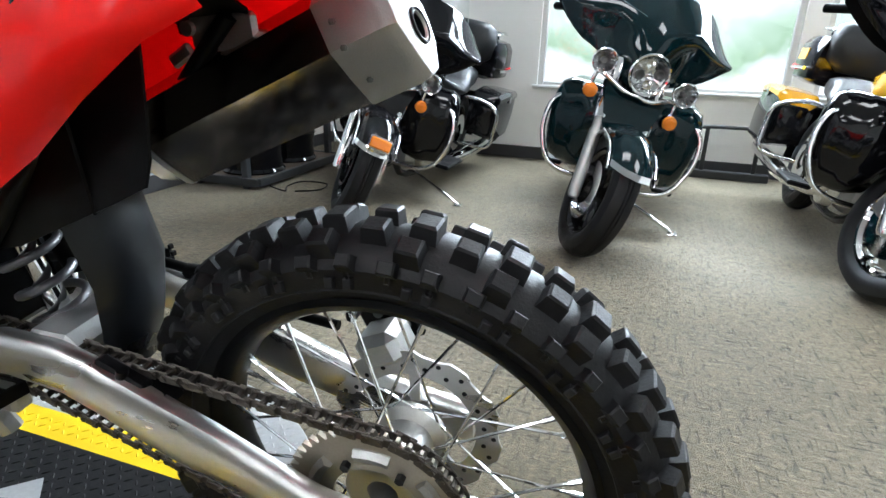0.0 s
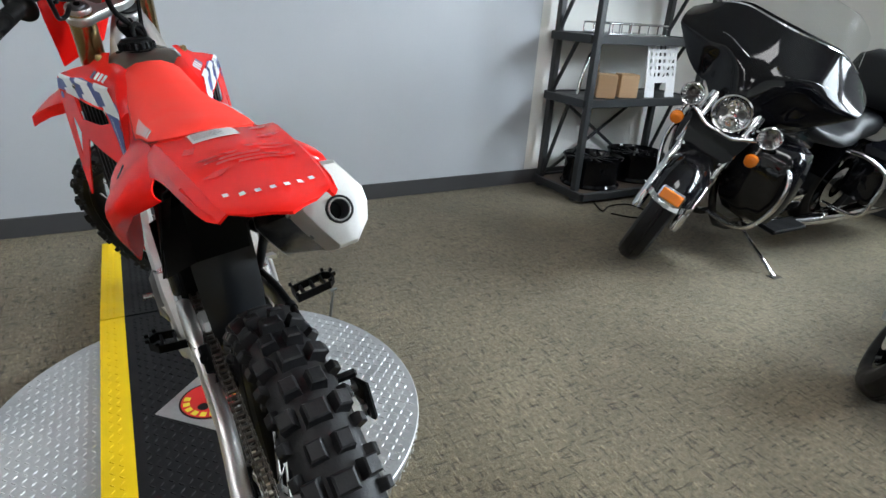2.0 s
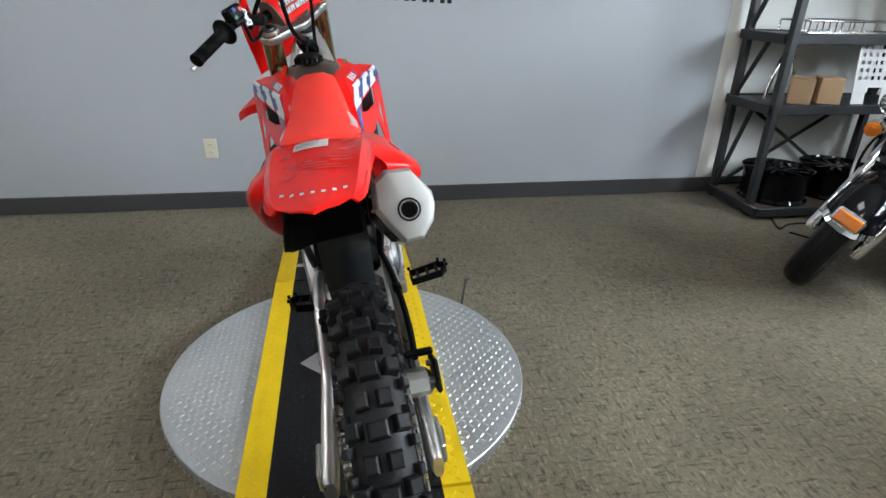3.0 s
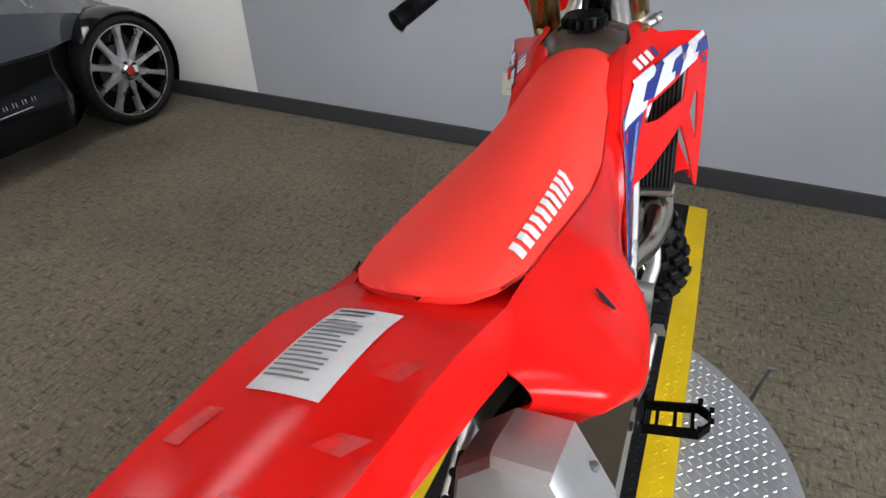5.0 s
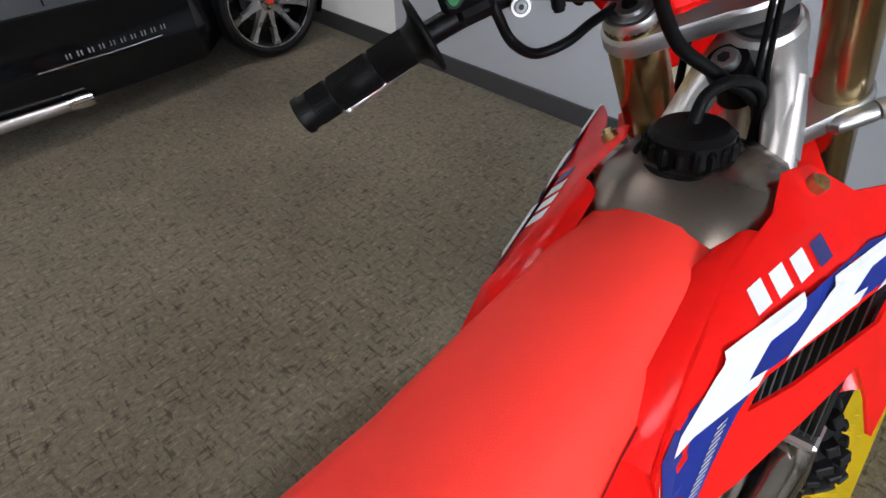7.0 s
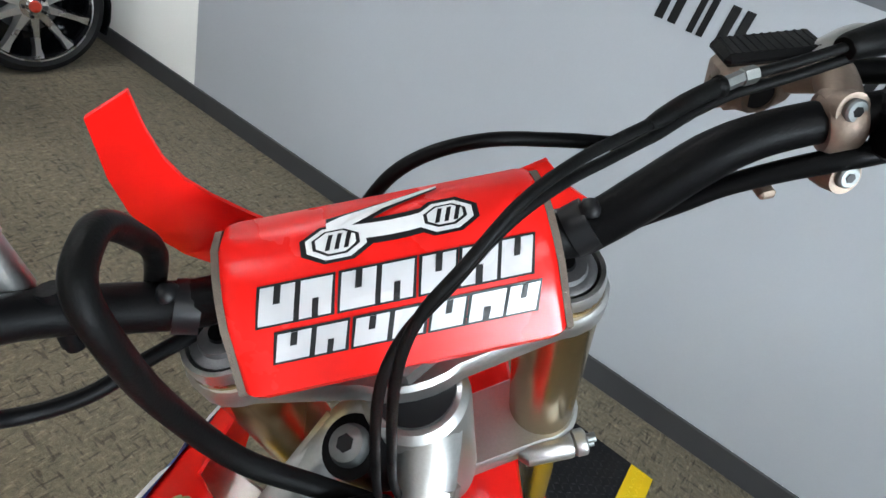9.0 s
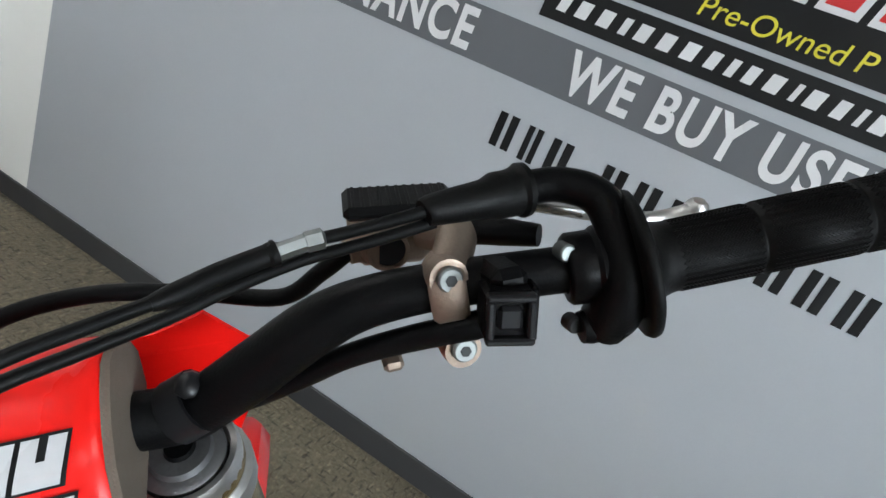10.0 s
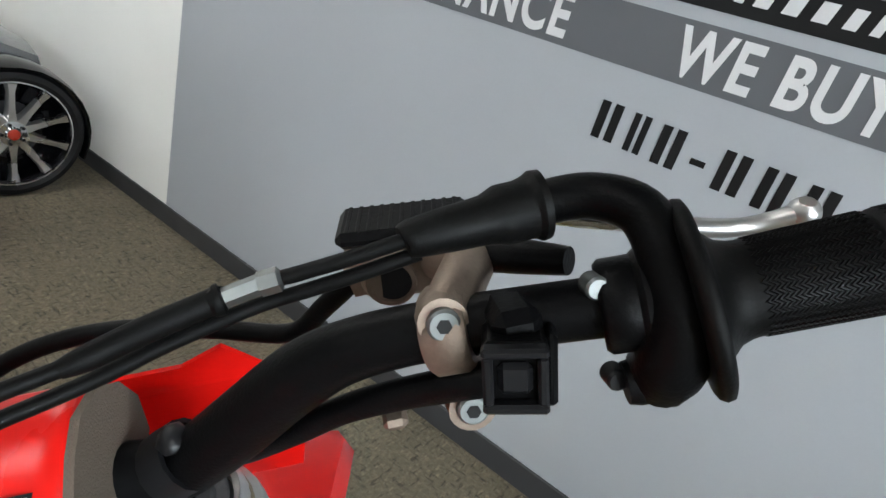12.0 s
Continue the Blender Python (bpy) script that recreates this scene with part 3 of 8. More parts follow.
for k in range(12):
    a0 = radians((20 + k * 22) if k < 7 else (205 + (k - 7) * 24))
    g = Geo().slab([(-0.007, -0.008), (0.007, -0.008), (0.008, 0.008), (-0.008, 0.008)], lambda u, v, q: (u, 0.058 + v, 0.0021 + q), 0.0004)
    part("mark", g.moved(Matrix.Rotation(a0, 4, "Z")), YELLOWTXT, dm, "", 0)
part("mark", Geo().lathe([(0.0021, 0.0), (0.0021, 0.014), (0.0025, 0.014), (0.0025, 0.0)], 16, Matrix.Translation((0.03, 0, 0)) @ up).lathe([(0.0021, 0.0), (0.0021, 0.012), (0.0025, 0.012), (0.0025, 0.0)], 16, up).lathe([(0.0021, 0.0), (0.0021, 0.014), (0.0025, 0.014), (0.0025, 0.0)], 16, Matrix.Translation((-0.03, 0, 0)) @ up), VBLACK, dm, "", 0)

# ---- shelf in the corner ----
rack = thing("storage_rack", "dark steel storage rack with slanted braces, half full", "shelf")
SX0, SX1, SY0, SY1 = 2.55, 3.62, 1.32, 1.82
for x_, y_ in ((SX0, SY0), (SX0, SY1), (SX1, SY0), (SX1, SY1)):
    part("post", Geo().box((x_ + (0.02 if x_ == SX0 else -0.02), y_ + (0.1 if y_ == SY0 else -0.02), 1.05), (0.045, 0.045, 2.1), 0.004), RACK, rack, "", 30)
for zz, d, m_ in ((0.06, SY0, RACK), (0.665, SY0 + 0.1, RACK), (1.06, SY0 + 0.12, RACK), (1.5, SY0 + 0.14, RACK)):
    sh = part("shelf_board", Geo().box(((SX0 + SX1) / 2, (d + SY1) / 2 + 0.01, zz), (SX1 - SX0 - 0.05, SY1 - d - 0.04, 0.022), 0.003), WOODBOARD if zz < 0.1 else RACK, rack, "", 30)
    g = Geo()
    for y_ in (d, SY1 + 0.02):
        g.box(((SX0 + SX1) / 2, y_, zz - 0.01), (SX1 - SX0, 0.035, 0.055), 0.004)
    for x_ in (SX0, SX1):
        g.box((x_, (d + SY1) / 2, zz - 0.011), (0.034, SY1 - d, 0.053), 0.004)
    part("shelf_rail", g, RACK, rack, "", 30)
for x_ in (SX0 + 0.02, SX1 - 0.02):
    for z0, z1 in ((0.08, 0.64), (0.69, 1.03), (1.09, 1.47)):
        part("brace", Geo().cyl((x_, SY1 - 0.03, z0), (x_, SY0 + 0.28, z1), 0.014, n=8), RACK, rack, "", 30)
for sx in (0, 1):
    part("brace", Geo().cyl((SX0 + 0.1 if sx else SX1 - 0.1, SY1 + 0.01, 0.09), (SX1 - 0.15 if sx else SX0 + 0.15, SY1 + 0.01, 0.62), 0.012, n=8), RACK, rack, "", 30)
for bx, bw, br in ((2.80, 0.125, -38), (2.985, 0.13, -24)):
    cb = thing("cardboard_box", "small plain cardboard box on the rack's shelf", "box", pose(bx, 1.52, 0.679, 0, 0, br), "boxes on the rack")
    part("carton", Geo().box((0, 0, 0.075), (bw, 0.125, 0.15), 0.003), CARD, cb, "", 20)
    part("flap", Geo().box((0, -0.031, 0.1522), (bw - 0.006, 0.058, 0.003), 0.001).box((0, 0.031, 0.1516), (bw - 0.006, 0.058, 0.002), 0.001), CARD, cb, "", 20)
pp = thing("perforated_panel", "white panel with rows of square holes leaning on the rack", "panel", look((3.22, 1.44, 0.80), (3.22, 5, 1.6)) @ pose(0, 0, 0))
pp.matrix_basis = pose(3.24, 1.44, 0.684, -8, 0, 0) @ Matrix.Scale(0.96, 4)
g = Geo()
xs = [-0.15 + 0.3 * k / 13 for k in range(14)]
zs = [0.0, 0.10] + [0.10 + 0.30 * k / 13 for k in range(1, 14)]
for i in range(13):
    for j in range(14):
        hole = (j >= 2 and i % 2 == 1 and j % 2 == 1 and 0 < i < 12) or (j == 0 and 4 <= i <= 8)
        if not hole:
            x0, x1, z0, z1 = xs[i], xs[i + 1], zs[j], zs[j + 1]
            g.add([(x0, 0, z0), (x1, 0, z0), (x1, 0, z1), (x0, 0, z1), (x0, 0.004, z0), (x1, 0.004, z0), (x1, 0.004, z1), (x0, 0.004, z1)], [(0, 1, 2, 3), (7, 6, 5, 4), (0, 4, 5, 1), (3, 2, 6, 7), (0, 3, 7, 4), (1, 5, 6, 2)])
part("panel", g, WHITE, pp, "", 0)
for wx_, wy_, n_ in ((2.80, 1.53, 2), (3.25, 1.56, 1)):
    wl = thing("car_wheel_rim", "gloss black alloy rim lying on the bottom shelf", "wheel rim", pose(wx_, wy_, 0.073), "rims on the rack")
    part("barrel", Geo().lathe([(0.0, 0.205), (0.012, 0.21), (0.03, 0.195), (0.15, 0.19), (0.19, 0.205), (0.202, 0.212), (0.205, 0.205), (0.19, 0.197), (0.15, 0.183), (0.03, 0.186), (0.012, 0.198)], 40, up, True), GLOSSBLACK, wl)
    for k in range(10):
        a = 2 * math.pi * k / 10
        part("spoke", Geo().box((0.112, 0, 0.175), (0.16, 0.022, 0.024), 0.005).moved(Matrix.Rotation(a, 4, "Z")), GLOSSBLACK, wl, "", 30)
    part("hub", Geo().lathe([(0.14, 0.0), (0.14, 0.045), (0.185, 0.05), (0.19, 0.035), (0.18, 0.0)], 24, up), GLOSSBLACK, wl)
lr = thing("luggage_rack", "chrome wire luggage rack on the upper shelf", "luggage rack", pose(2.95, 1.58, 1.071))
for zz in (0.012, 0.075):
    part("rim_wire", Geo().tube([(-0.26, -0.12, zz), (0.26, -0.12, zz), (0.26, 0.12, zz), (-0.26, 0.12, zz), (-0.26, -0.12, zz)], 0.006, 8), CHROME, lr)
for k in range(7):
    xx = -0.26 + 0.52 * k / 6
    part("cross_wire", Geo().tube([(xx, -0.12, 0.075), (xx, -0.12, 0.012), (xx, 0.12, 0.012), (xx, 0.12, 0.075)], 0.005, 6), CHROME, lr)
cg = thing("crash_bar", "chrome curved tube standing on the rack's shelf", "crash bar", pose(2.72, 1.6, 0.679))
part("tube", Geo().tube([(-0.09, 0.0, 0.012), (-0.07, 0, 0.14), (0.0, 0.02, 0.27), (0.09, 0.04, 0.22), (0.12, 0.05, 0.012)], 0.012, 10, 6), CHROME, cg)
cord = thing("power_cord", "thin black cord lying loose on the carpet", "cord", pose(2.72, 1.12, 0.0))
part("cord", Geo().tube([(-0.1, -0.02, 0.006), (0.0, -0.14, 0.006), (0.16, -0.1, 0.006), (0.16, 0.08, 0.006), (0.0, 0.1, 0.006), (-0.12, 0.04, 0.006), (-0.05, 0.2, 0.006)], 0.005, 8, 6), BLACK, cord)

rail = thing("low_rail", "black tube rail standing on the carpet by the window wall", "rail", pose(4.33, -1.58, 0))
part("top_bar", Geo().tube([(0, -0.3, 0.36), (0, -0.22, 0.385), (0, 0.16, 0.385), (0, 0.3, 0.36)], 0.014, 8, 4), RACK, rail)
for yy in (-0.19, 0.17):
    part("leg", Geo().box((0, yy, 0.19), (0.024, 0.03, 0.38), 0.004), RACK, rail)
part("foot_bar", Geo().box((0, 0, 0.03), (0.06, 0.6, 0.06), 0.006), RACK, rail)
# ---- three-wheeled roadster ----
CARBLACK = surface("car_black_paint", (0.003, 0.0035, 0.0045), 0.12, vary=0.1, bump=0.0, coat=0.1, spec=0.35, rvary=0.05)
CARGREY = surface("car_grey_metallic", (0.095, 0.10, 0.112), 0.24, 0.4, vary=0.06, scale=2, grain=600, bump=0.0, coat=0.6)
RIMFACE = surface("machined_rim_face", (0.82, 0.82, 0.83), 0.30, 1.0, vary=0.06, bump=0.0)
DARKDISC = surface("dark_brake_disc", (0.10, 0.10, 0.105), 0.45, 0.9, vary=0.15, bump=0.0)
REDCAP = surface("red_cap", (0.5, 0.04, 0.02), 0.35, vary=0.05, bump=0.0)
car = thing("roadster", "black and grey open three-wheeled roadster with wide alloy wheels", "car", pose(-3.45, 0.3, 0))
# Local x: out to the side that shows; y: towards the wheel.
body = Geo()
secs = []
for yy, w, zb, zt in ((-2.2, 0.52, 0.22, 0.70), (-1.6, 0.62, 0.155, 0.86), (-0.6, 0.68, 0.15, 0.88), (0.2, 0.695, 0.15, 0.84), (0.62, 0.675, 0.155, 0.80), (0.70, 0.62, 0.165, 0.80), (0.95, 0.42, 0.22, 0.74), (1.35, 0.40, 0.24, 0.62)):
    half = [(w * 0.55, zb - 0.02), (w, zb), (w + 0.012, 0.305), (w, 0.345), (w - 0.012, 0.46), (w, 0.54)]
    ring = [(s * a, yy, b) for s, lst in ((1, half), (-1, half[::-1])) for a, b in lst]
    secs.append(ring)
body.rings(secs)
part("lower_body", body, CARBLACK, car, "gloss black lower body", 25)
secs = []
for yy, w, zt in ((-2.15, 0.50, 0.74), (-1.6, 0.60, 0.90), (-0.6, 0.665, 0.95), (0.2, 0.675, 0.90), (0.62, 0.64, 0.84), (0.95, 0.50, 0.77), (1.33, 0.38, 0.63)):
    half = [(w, 0.542), (w - 0.01, zt - 0.12), (w - 0.10, zt - 0.02), (w * 0.4, zt + 0.02)]
    secs.append([(s * a, yy, b) for s, lst in ((1, half), (-1, half[::-1])) for a, b in lst])
part("upper_body", Geo().rings(secs), CARGREY, car, "grey metallic upper body", 25)
part("panel_gap", Geo().box((0.672, 0.02, 0.67), (0.012, 0.006, 0.22)), CARBLACK, car, "", 0)
part("side_trim", Geo().tube([(0.706, -0.12, 0.318), (0.709, 0.2, 0.322), (0.700, 0.44, 0.330)], 0.0028, 6), CHROME, car, "thin bright trim line")
for k in range(10):
    for dy in (-0.008, 0.008):
        part("badge_mark", Geo().box((0.7095 - 0.0012 * max(0, k - 6), 0.02 + k * 0.048 + dy, 0.354 + 0.0015 * k), (0.003, 0.0065, 0.022), 0.001), ALU, car, "", 0)
part("side_pipe", Geo().tube([(0.73, -1.7, 0.17), (0.735, -0.6, 0.165), (0.735, -0.06, 0.165)], 0.025, 16), ALU, car, "polished side exhaust pipe")
part("pipe_tip", Geo().tube([(0.735, -0.07, 0.165), (0.735, -0.02, 0.165), (0.735, 0.035, 0.165)], [0.027, 0.031, 0.029], 18), CHROME, car)


def car_wheel(owner, cx, cy, side):
    """side 1: the outside faces +x."""
    m = Matrix.Translation((cx, cy, 0.315)) @ (Matrix.Identity(4) if side > 0 else Matrix.Rotation(math.pi, 4, "Z"))
    rim = part("wheel", Geo().lathe([(-0.1, 0.235), (-0.1, 0.255), (-0.08, 0.245), (0.07, 0.245), (0.092, 0.257), (0.10, 0.257), (0.10, 0.248), (0.085, 0.240), (0.06, 0.232)], 48, m, True), GLOSSBLACK, owner, "machined ten-spoke alloy wheel")
    part("tyre", Geo().lathe([(-0.098, 0.25), (-0.112, 0.275), (-0.108, 0.30), (-0.085, 0.314), (0.085, 0.314), (0.108, 0.30), (0.114, 0.275), (0.098, 0.25)], 64, m), RUBBER, rim)
    part("barrel", Geo().lathe([(-0.09, 0.236), (-0.02, 0.228), (-0.02, 0.0)], 40, m), GLOSSBLACK, rim)
    part("rim_lip", Geo().lathe([(0.0995, 0.249), (0.1015, 0.2495), (0.1015, 0.2565), (0.0995, 0.257)], 56, m, True), RIMFACE, rim, "thin machined lip")
    for k in range(10):
        a = 2 * math.pi * k / 10
        sp = Geo()
        rings = []
        for r, w, x0, x1 in ((0.045, 0.020, 0.045, 0.082), (0.12, 0.0125, 0.055, 0.083), (0.20, 0.0115, 0.065, 0.088), (0.243, 0.018, 0.075, 0.095)):
            rings.append([(x0, -w * 1.6, r), (x0, w * 1.6, r), (x1, w, r), (x1, -w, r)])
        part("spoke", sp.rings(rings).moved(m @ Matrix.Rotation(a, 4, "X")), RIMFACE, rim, "", 30)
    part("hub_cap", Geo().lathe([(0.06, 0.062), (0.084, 0.06), (0.088, 0.036), (0.096, 0.03), (0.098, 0.0)], 24, m), CHROME, rim)
    part("centre_cap", Geo().lathe([(0.097, 0.027), (0.103, 0.022), (0.104, 0.0)], 20, m), REDCAP, rim)
    for k in range(5):
        a = 2 * math.pi * (k + 0.5) / 5
        part("lug_nut", Geo().cyl((0.08, 0.048 * math.cos(a), 0.048 * math.sin(a)), (0.096, 0.048 * math.cos(a), 0.048 * math.sin(a)), 0.008, n=6).moved(m), VBLACK, rim)
    part("brake_disc", Geo().lathe([(0.012, 0.0), (0.012, 0.14), (0.02, 0.14), (0.02, 0.0)], 32, m), DARKDISC, rim)
    part("brake_caliper", Geo().box((0.035, 0.115, 0.03), (0.03, 0.06, 0.12), 0.008).moved(m), GLOSSBLACK, rim)
    return rim


for sx in (1, -1):
    car_wheel(car, sx * 0.50, 1.10, sx)
    grid = []
    for k in range(13):
        a = radians(-25 + 165 * k / 12)
        grid.append([(sx * (0.50 + w), 1.10 + (0.345 - 0.012 * abs(w / 0.12) ** 3) * math.cos(a), 0.315 + (0.345 - 0.02 * abs(w / 0.12) ** 3) * math.sin(a)) for w in (-0.12, -0.08, 0, 0.08, 0.12)])
    part("cycle_fender", Geo().sheet(grid, 0.006), CARBLACK, car)
    part("suspension_arm", Geo().tube([(sx * 0.2, 0.95, 0.3), (sx * 0.42, 1.10, 0.28)], 0.016, 8), BLACK, car)
rw = Matrix.Translation((0, -1.75, 0.33))
part("rear_tyre", Geo().lathe([(-0.10, 0.22), (-0.12, 0.27), (-0.10, 0.32), (0, 0.33), (0.10, 0.32), (0.12, 0.27), (0.10, 0.22)], 48, rw), RUBBER, car)
# ---- dirt bike ----
# Built upright: x right, y ahead, z up from the ground between the wheels; then turned and leaned on the runner.
bike = thing("dirt_bike", "red motocross bike with turned handlebars standing on a turntable", "motorcycle", pose(0.108, 0.03, RZ) @ pose(0, 0, 0, 0, -7.5, 2.3))
RAKE, STEER = radians(27.1), radians(44.4)
# Steering frame: x across, y ahead of the steering axis, z up along it.
HEAD = Matrix.Translation((0, 0.855, 0)) @ Matrix.Rotation(RAKE, 4, "X") @ Matrix.Rotation(STEER, 4, "Z")


def spoked_wheel(name, label, m, R, half, rim_r, knob_n, hub_r, disc_r, disc_x, sprocket):
    """m: wheel's centre, its axle along x."""
    rim = part(name, Geo().lathe([(-0.031, rim_r + 0.012), (-0.034, rim_r + 0.004), (-0.027, rim_r - 0.006), (-0.012, rim_r - 0.014), (0.012, rim_r - 0.014), (0.027, rim_r - 0.006), (0.034, rim_r + 0.004), (0.031, rim_r + 0.012), (0.012, rim_r + 0.0), (-0.012, rim_r + 0.0)], 72, m, True), BLACK, bike, label)
    # Tyre: carcass with blocks in rows.
    g = Geo()
    prof = [(-0.026, rim_r + 0.004), (-0.62 * half, rim_r + 0.014), (-0.90 * half, rim_r + (R - rim_r) * 0.34), (-0.99 * half, rim_r + (R - rim_r) * 0.56), (-0.90 * half, R - 0.036), (-0.62 * half, R - 0.024), (-0.3 * half, R - 0.018), (0, R - 0.016)]
    prof = prof + [(-x, r) for x, r in prof[-2::-1]]
    g.lathe(prof, 72, m)
    for sg in (-1, 1):
        g.lathe([(sg * 0.80 * half, rim_r + 0.026), (sg * 0.86 * half, rim_r + 0.0275), (sg * 0.84 * half, rim_r + 0.030)], 72, m)
    ca = []

    def block(ang, x0, x1, dl, r0, tip, lean):
        """One block with a worn, rounded top: at angle ang, across x0 to x1, dl long, standing out by tip; lean: turn outwards."""
        pts = []
        xm, hw = (x0 + x1) / 2, (x1 - x0) / 2
        for h, k in ((-0.25, 1.08), (0.86, 0.90), (1.0, 0.72)):
            for u, v in ((-1, -1), (-1, 1), (1, 1), (1, -1)):
                across = v * hw * k
                px = xm + across * math.cos(lean) + math.sin(lean) * tip * h
                pr = r0 - across * math.sin(lean) + math.cos(lean) * tip * h
                a = ang + u * dl * k / (2 * R)
                pts.append(m @ Vector((px, pr * math.sin(a), pr * math.cos(a))))
        fs = [(8, 9, 10, 11)] + [(i, (i + 1) % 4, 4 + (i + 1) % 4, 4 + i) for i in range(4)] + [(4 + i, 4 + (i + 1) % 4, 8 + (i + 1) % 4, 8 + i) for i in range(4)]
        ca.append((pts, fs))

    dents = Geo()

    def loop_mark(ang, sg, x, r, lean, size):
        """A small raised loop on the outer side of a block."""
        out = Vector((sg * math.cos(lean), 0, math.sin(lean)))
        along, up_ = Vector((0, 1, 0)), Vector((-sg * math.sin(lean), 0, math.cos(lean)))
        c = Vector((sg * x, 0, r)) + out * 0.0004
        ring = [c + along * size * 0.55 * a + up_ * size * b for a, b in ((-1, -1), (-1, 0.4), (-0.6, 1), (0.6, 1), (1, 0.4), (1, -1), (-1, -1))]
        dents.tube([m @ (Matrix.Rotation(-ang, 3, "X") @ p) for p in ring], 0.0009, 5)

    for k in range(knob_n):
        s = 2 * math.pi / knob_n
        a = k * s
        if k % 2:
            block(a, -0.33 * half, 0.34 * half, 0.029, R - 0.017, 0.017, 0)
            for sg in (-1, 1):
                xc = sg * 0.66 * half
                block(a + 0.12 * s, min(xc - sg * 0.0115, xc + sg * 0.0125), max(xc - sg * 0.0115, xc + sg * 0.0125), 0.028, R - 0.026, 0.018, sg * 0.42)
        else:
            for sg in (-1, 1):
                block(a, sg * 0.34 * half - 0.0118, sg * 0.34 * half + 0.0118, 0.028, R - 0.019, 0.017, sg * 0.15)
        for sg in (-1, 1):
            far = k % 2
            block(a + 0.5 * s, sg * 0.93 * half - 0.0075, sg * 0.93 * half + 0.0075, 0.022 if far else 0.019, R - 0.038, 0.012 if far else 0.014, sg * (0.95 if far else 0.80))
            loop_mark(a + 0.5 * s, sg, 1.02 * half, R - 0.047, 0.10, 0.0050)
            block(a + (0.0 if far else 0.5) * s, sg * 1.00 * half - 0.006, sg * 1.00 * half + 0.006, 0.012, R - 0.058, 0.0045, sg * 1.35)
    tagged(part("tyre_mark", dents, RUBBER, rim, "", 40), kind="stuff")
    part("tyre", g, RUBBER, rim, "knobbly black tyre", 28)
    for pts, fs in ca:
        part("knob", Geo().add(pts, fs), RUBBER, rim, "", 0)
    part("hub", Geo().lathe([(-0.055, 0.02), (-0.055, hub_r), (-0.045, hub_r), (-0.035, hub_r * 0.72), (0.035, hub_r * 0.72), (0.045, hub_r), (0.055, hub_r), (0.055, 0.02)], 32, m, True), CAST, rim)
    for k in range(32):
        sg = -1 if k % 2 else 1
        a = 2 * math.pi * k / 32
        b = a + radians(58) * (1 if (k // 2) % 2 else -1)
        p0 = Vector((sg * 0.048, hub_r * 0.93 * math.sin(b), hub_r * 0.93 * math.cos(b)))
        p1 = Vector((sg * 0.008, (rim_r - 0.010) * math.sin(a), (rim_r - 0.010) * math.cos(a)))
        q = p1 + (p0 - p1).normalized() * 0.02
        part("spoke", Geo().tube([m @ p0, m @ q, m @ q, m @ p1], [0.0019, 0.0019, 0.0034, 0.0034], 6), CHROME, rim)
    g = Geo()
    n = 60
    ring_out, ring_in = [], []
    for k in range(n):
        a = 2 * math.pi * k / n
        w = disc_r - (0.006 if (k // 3) % 2 else 0.0)
        ring_out.append((w * math.sin(a), w * math.cos(a)))
        ring_in.append(((disc_r - 0.036) * math.sin(a), (disc_r - 0.036) * math.cos(a)))
    rr = [[(disc_x + dx, *(ring_out if o else ring_in)[k]) for dx, o in ((0, 0), (0, 1), (0.004, 1), (0.004, 0))] for k in range(n)]
    g.rings(rr, closed=True)
    disc = part("brake_disc", g.moved(m), ALU, rim, "wavy drilled brake disc", 30)
    for k in range(5):
        a = 2 * math.pi * k / 5
        part("disc_arm", Geo().box((disc_x + 0.002, 0, disc_r * 0.55), (0.0046, 0.014, disc_r * 0.42)).moved(Matrix.Rotation(a, 4, "X")).moved(m), ALU, rim, "", 30)
    for k in range(40):
        a = 2 * math.pi * k / 40
        r = disc_r - 0.012 - 0.012 * (k % 2)
        part("drill_hole", Geo().cyl((disc_x - 0.0006, r * math.sin(a), r * math.cos(a)), (disc_x + 0.0046, r * math.sin(a), r * math.cos(a)), 0.0034, n=8).moved(m), VBLACK, rim)
    if sprocket:
        teeth = []
        for k in range(49 * 4):
            a = 2 * math.pi * k / 196
            teeth.append(((0.114 if k % 4 in (0, 3) else 0.104) * math.sin(a), (0.114 if k % 4 in (0, 3) else 0.104) * math.cos(a)))
        inner = [(0.056 * math.sin(2 * math.pi * k / 196), 0.056 * math.cos(2 * math.pi * k / 196)) for k in range(196)]
        g = Geo().rings([[(-0.072, *inner[k]), (-0.072, *teeth[k]), (-0.066, *teeth[k]), (-0.066, *inner[k])] for k in range(196)], closed=True)
        sp = part("sprocket", g.moved(m), SPROCKET, rim, "grey-gold rear sprocket", 30)
        for k in range(6):
            a = 2 * math.pi * k / 6
            pts = [m @ Vector((-0.0728, 0.080 * math.sin(a + t), 0.080 * math.cos(a + t))) for t in (-0.26, -0.13, 0, 0.13, 0.26)]
            part("lightening_hole", Geo().tube(pts, 0.0085, 6), CAST, rim)
        for k in range(6):
            a = 2 * math.pi * (k + 0.5) / 6
            part("bolt", Geo().cyl((-0.08, 0.066 * math.sin(a), 0.066 * math.cos(a)), (-0.06, 0.066 * math.sin(a), 0.066 * math.cos(a)), 0.006, n=6).moved(m), VBLACK, rim)
        part("axle_nut", Geo().cyl((-0.125, 0, 0), (-0.10, 0, 0), 0.02, n=6).cyl((0.10, 0, 0), (0.122, 0, 0), 0.02, n=6).moved(m), BOLT, rim)
    return rim


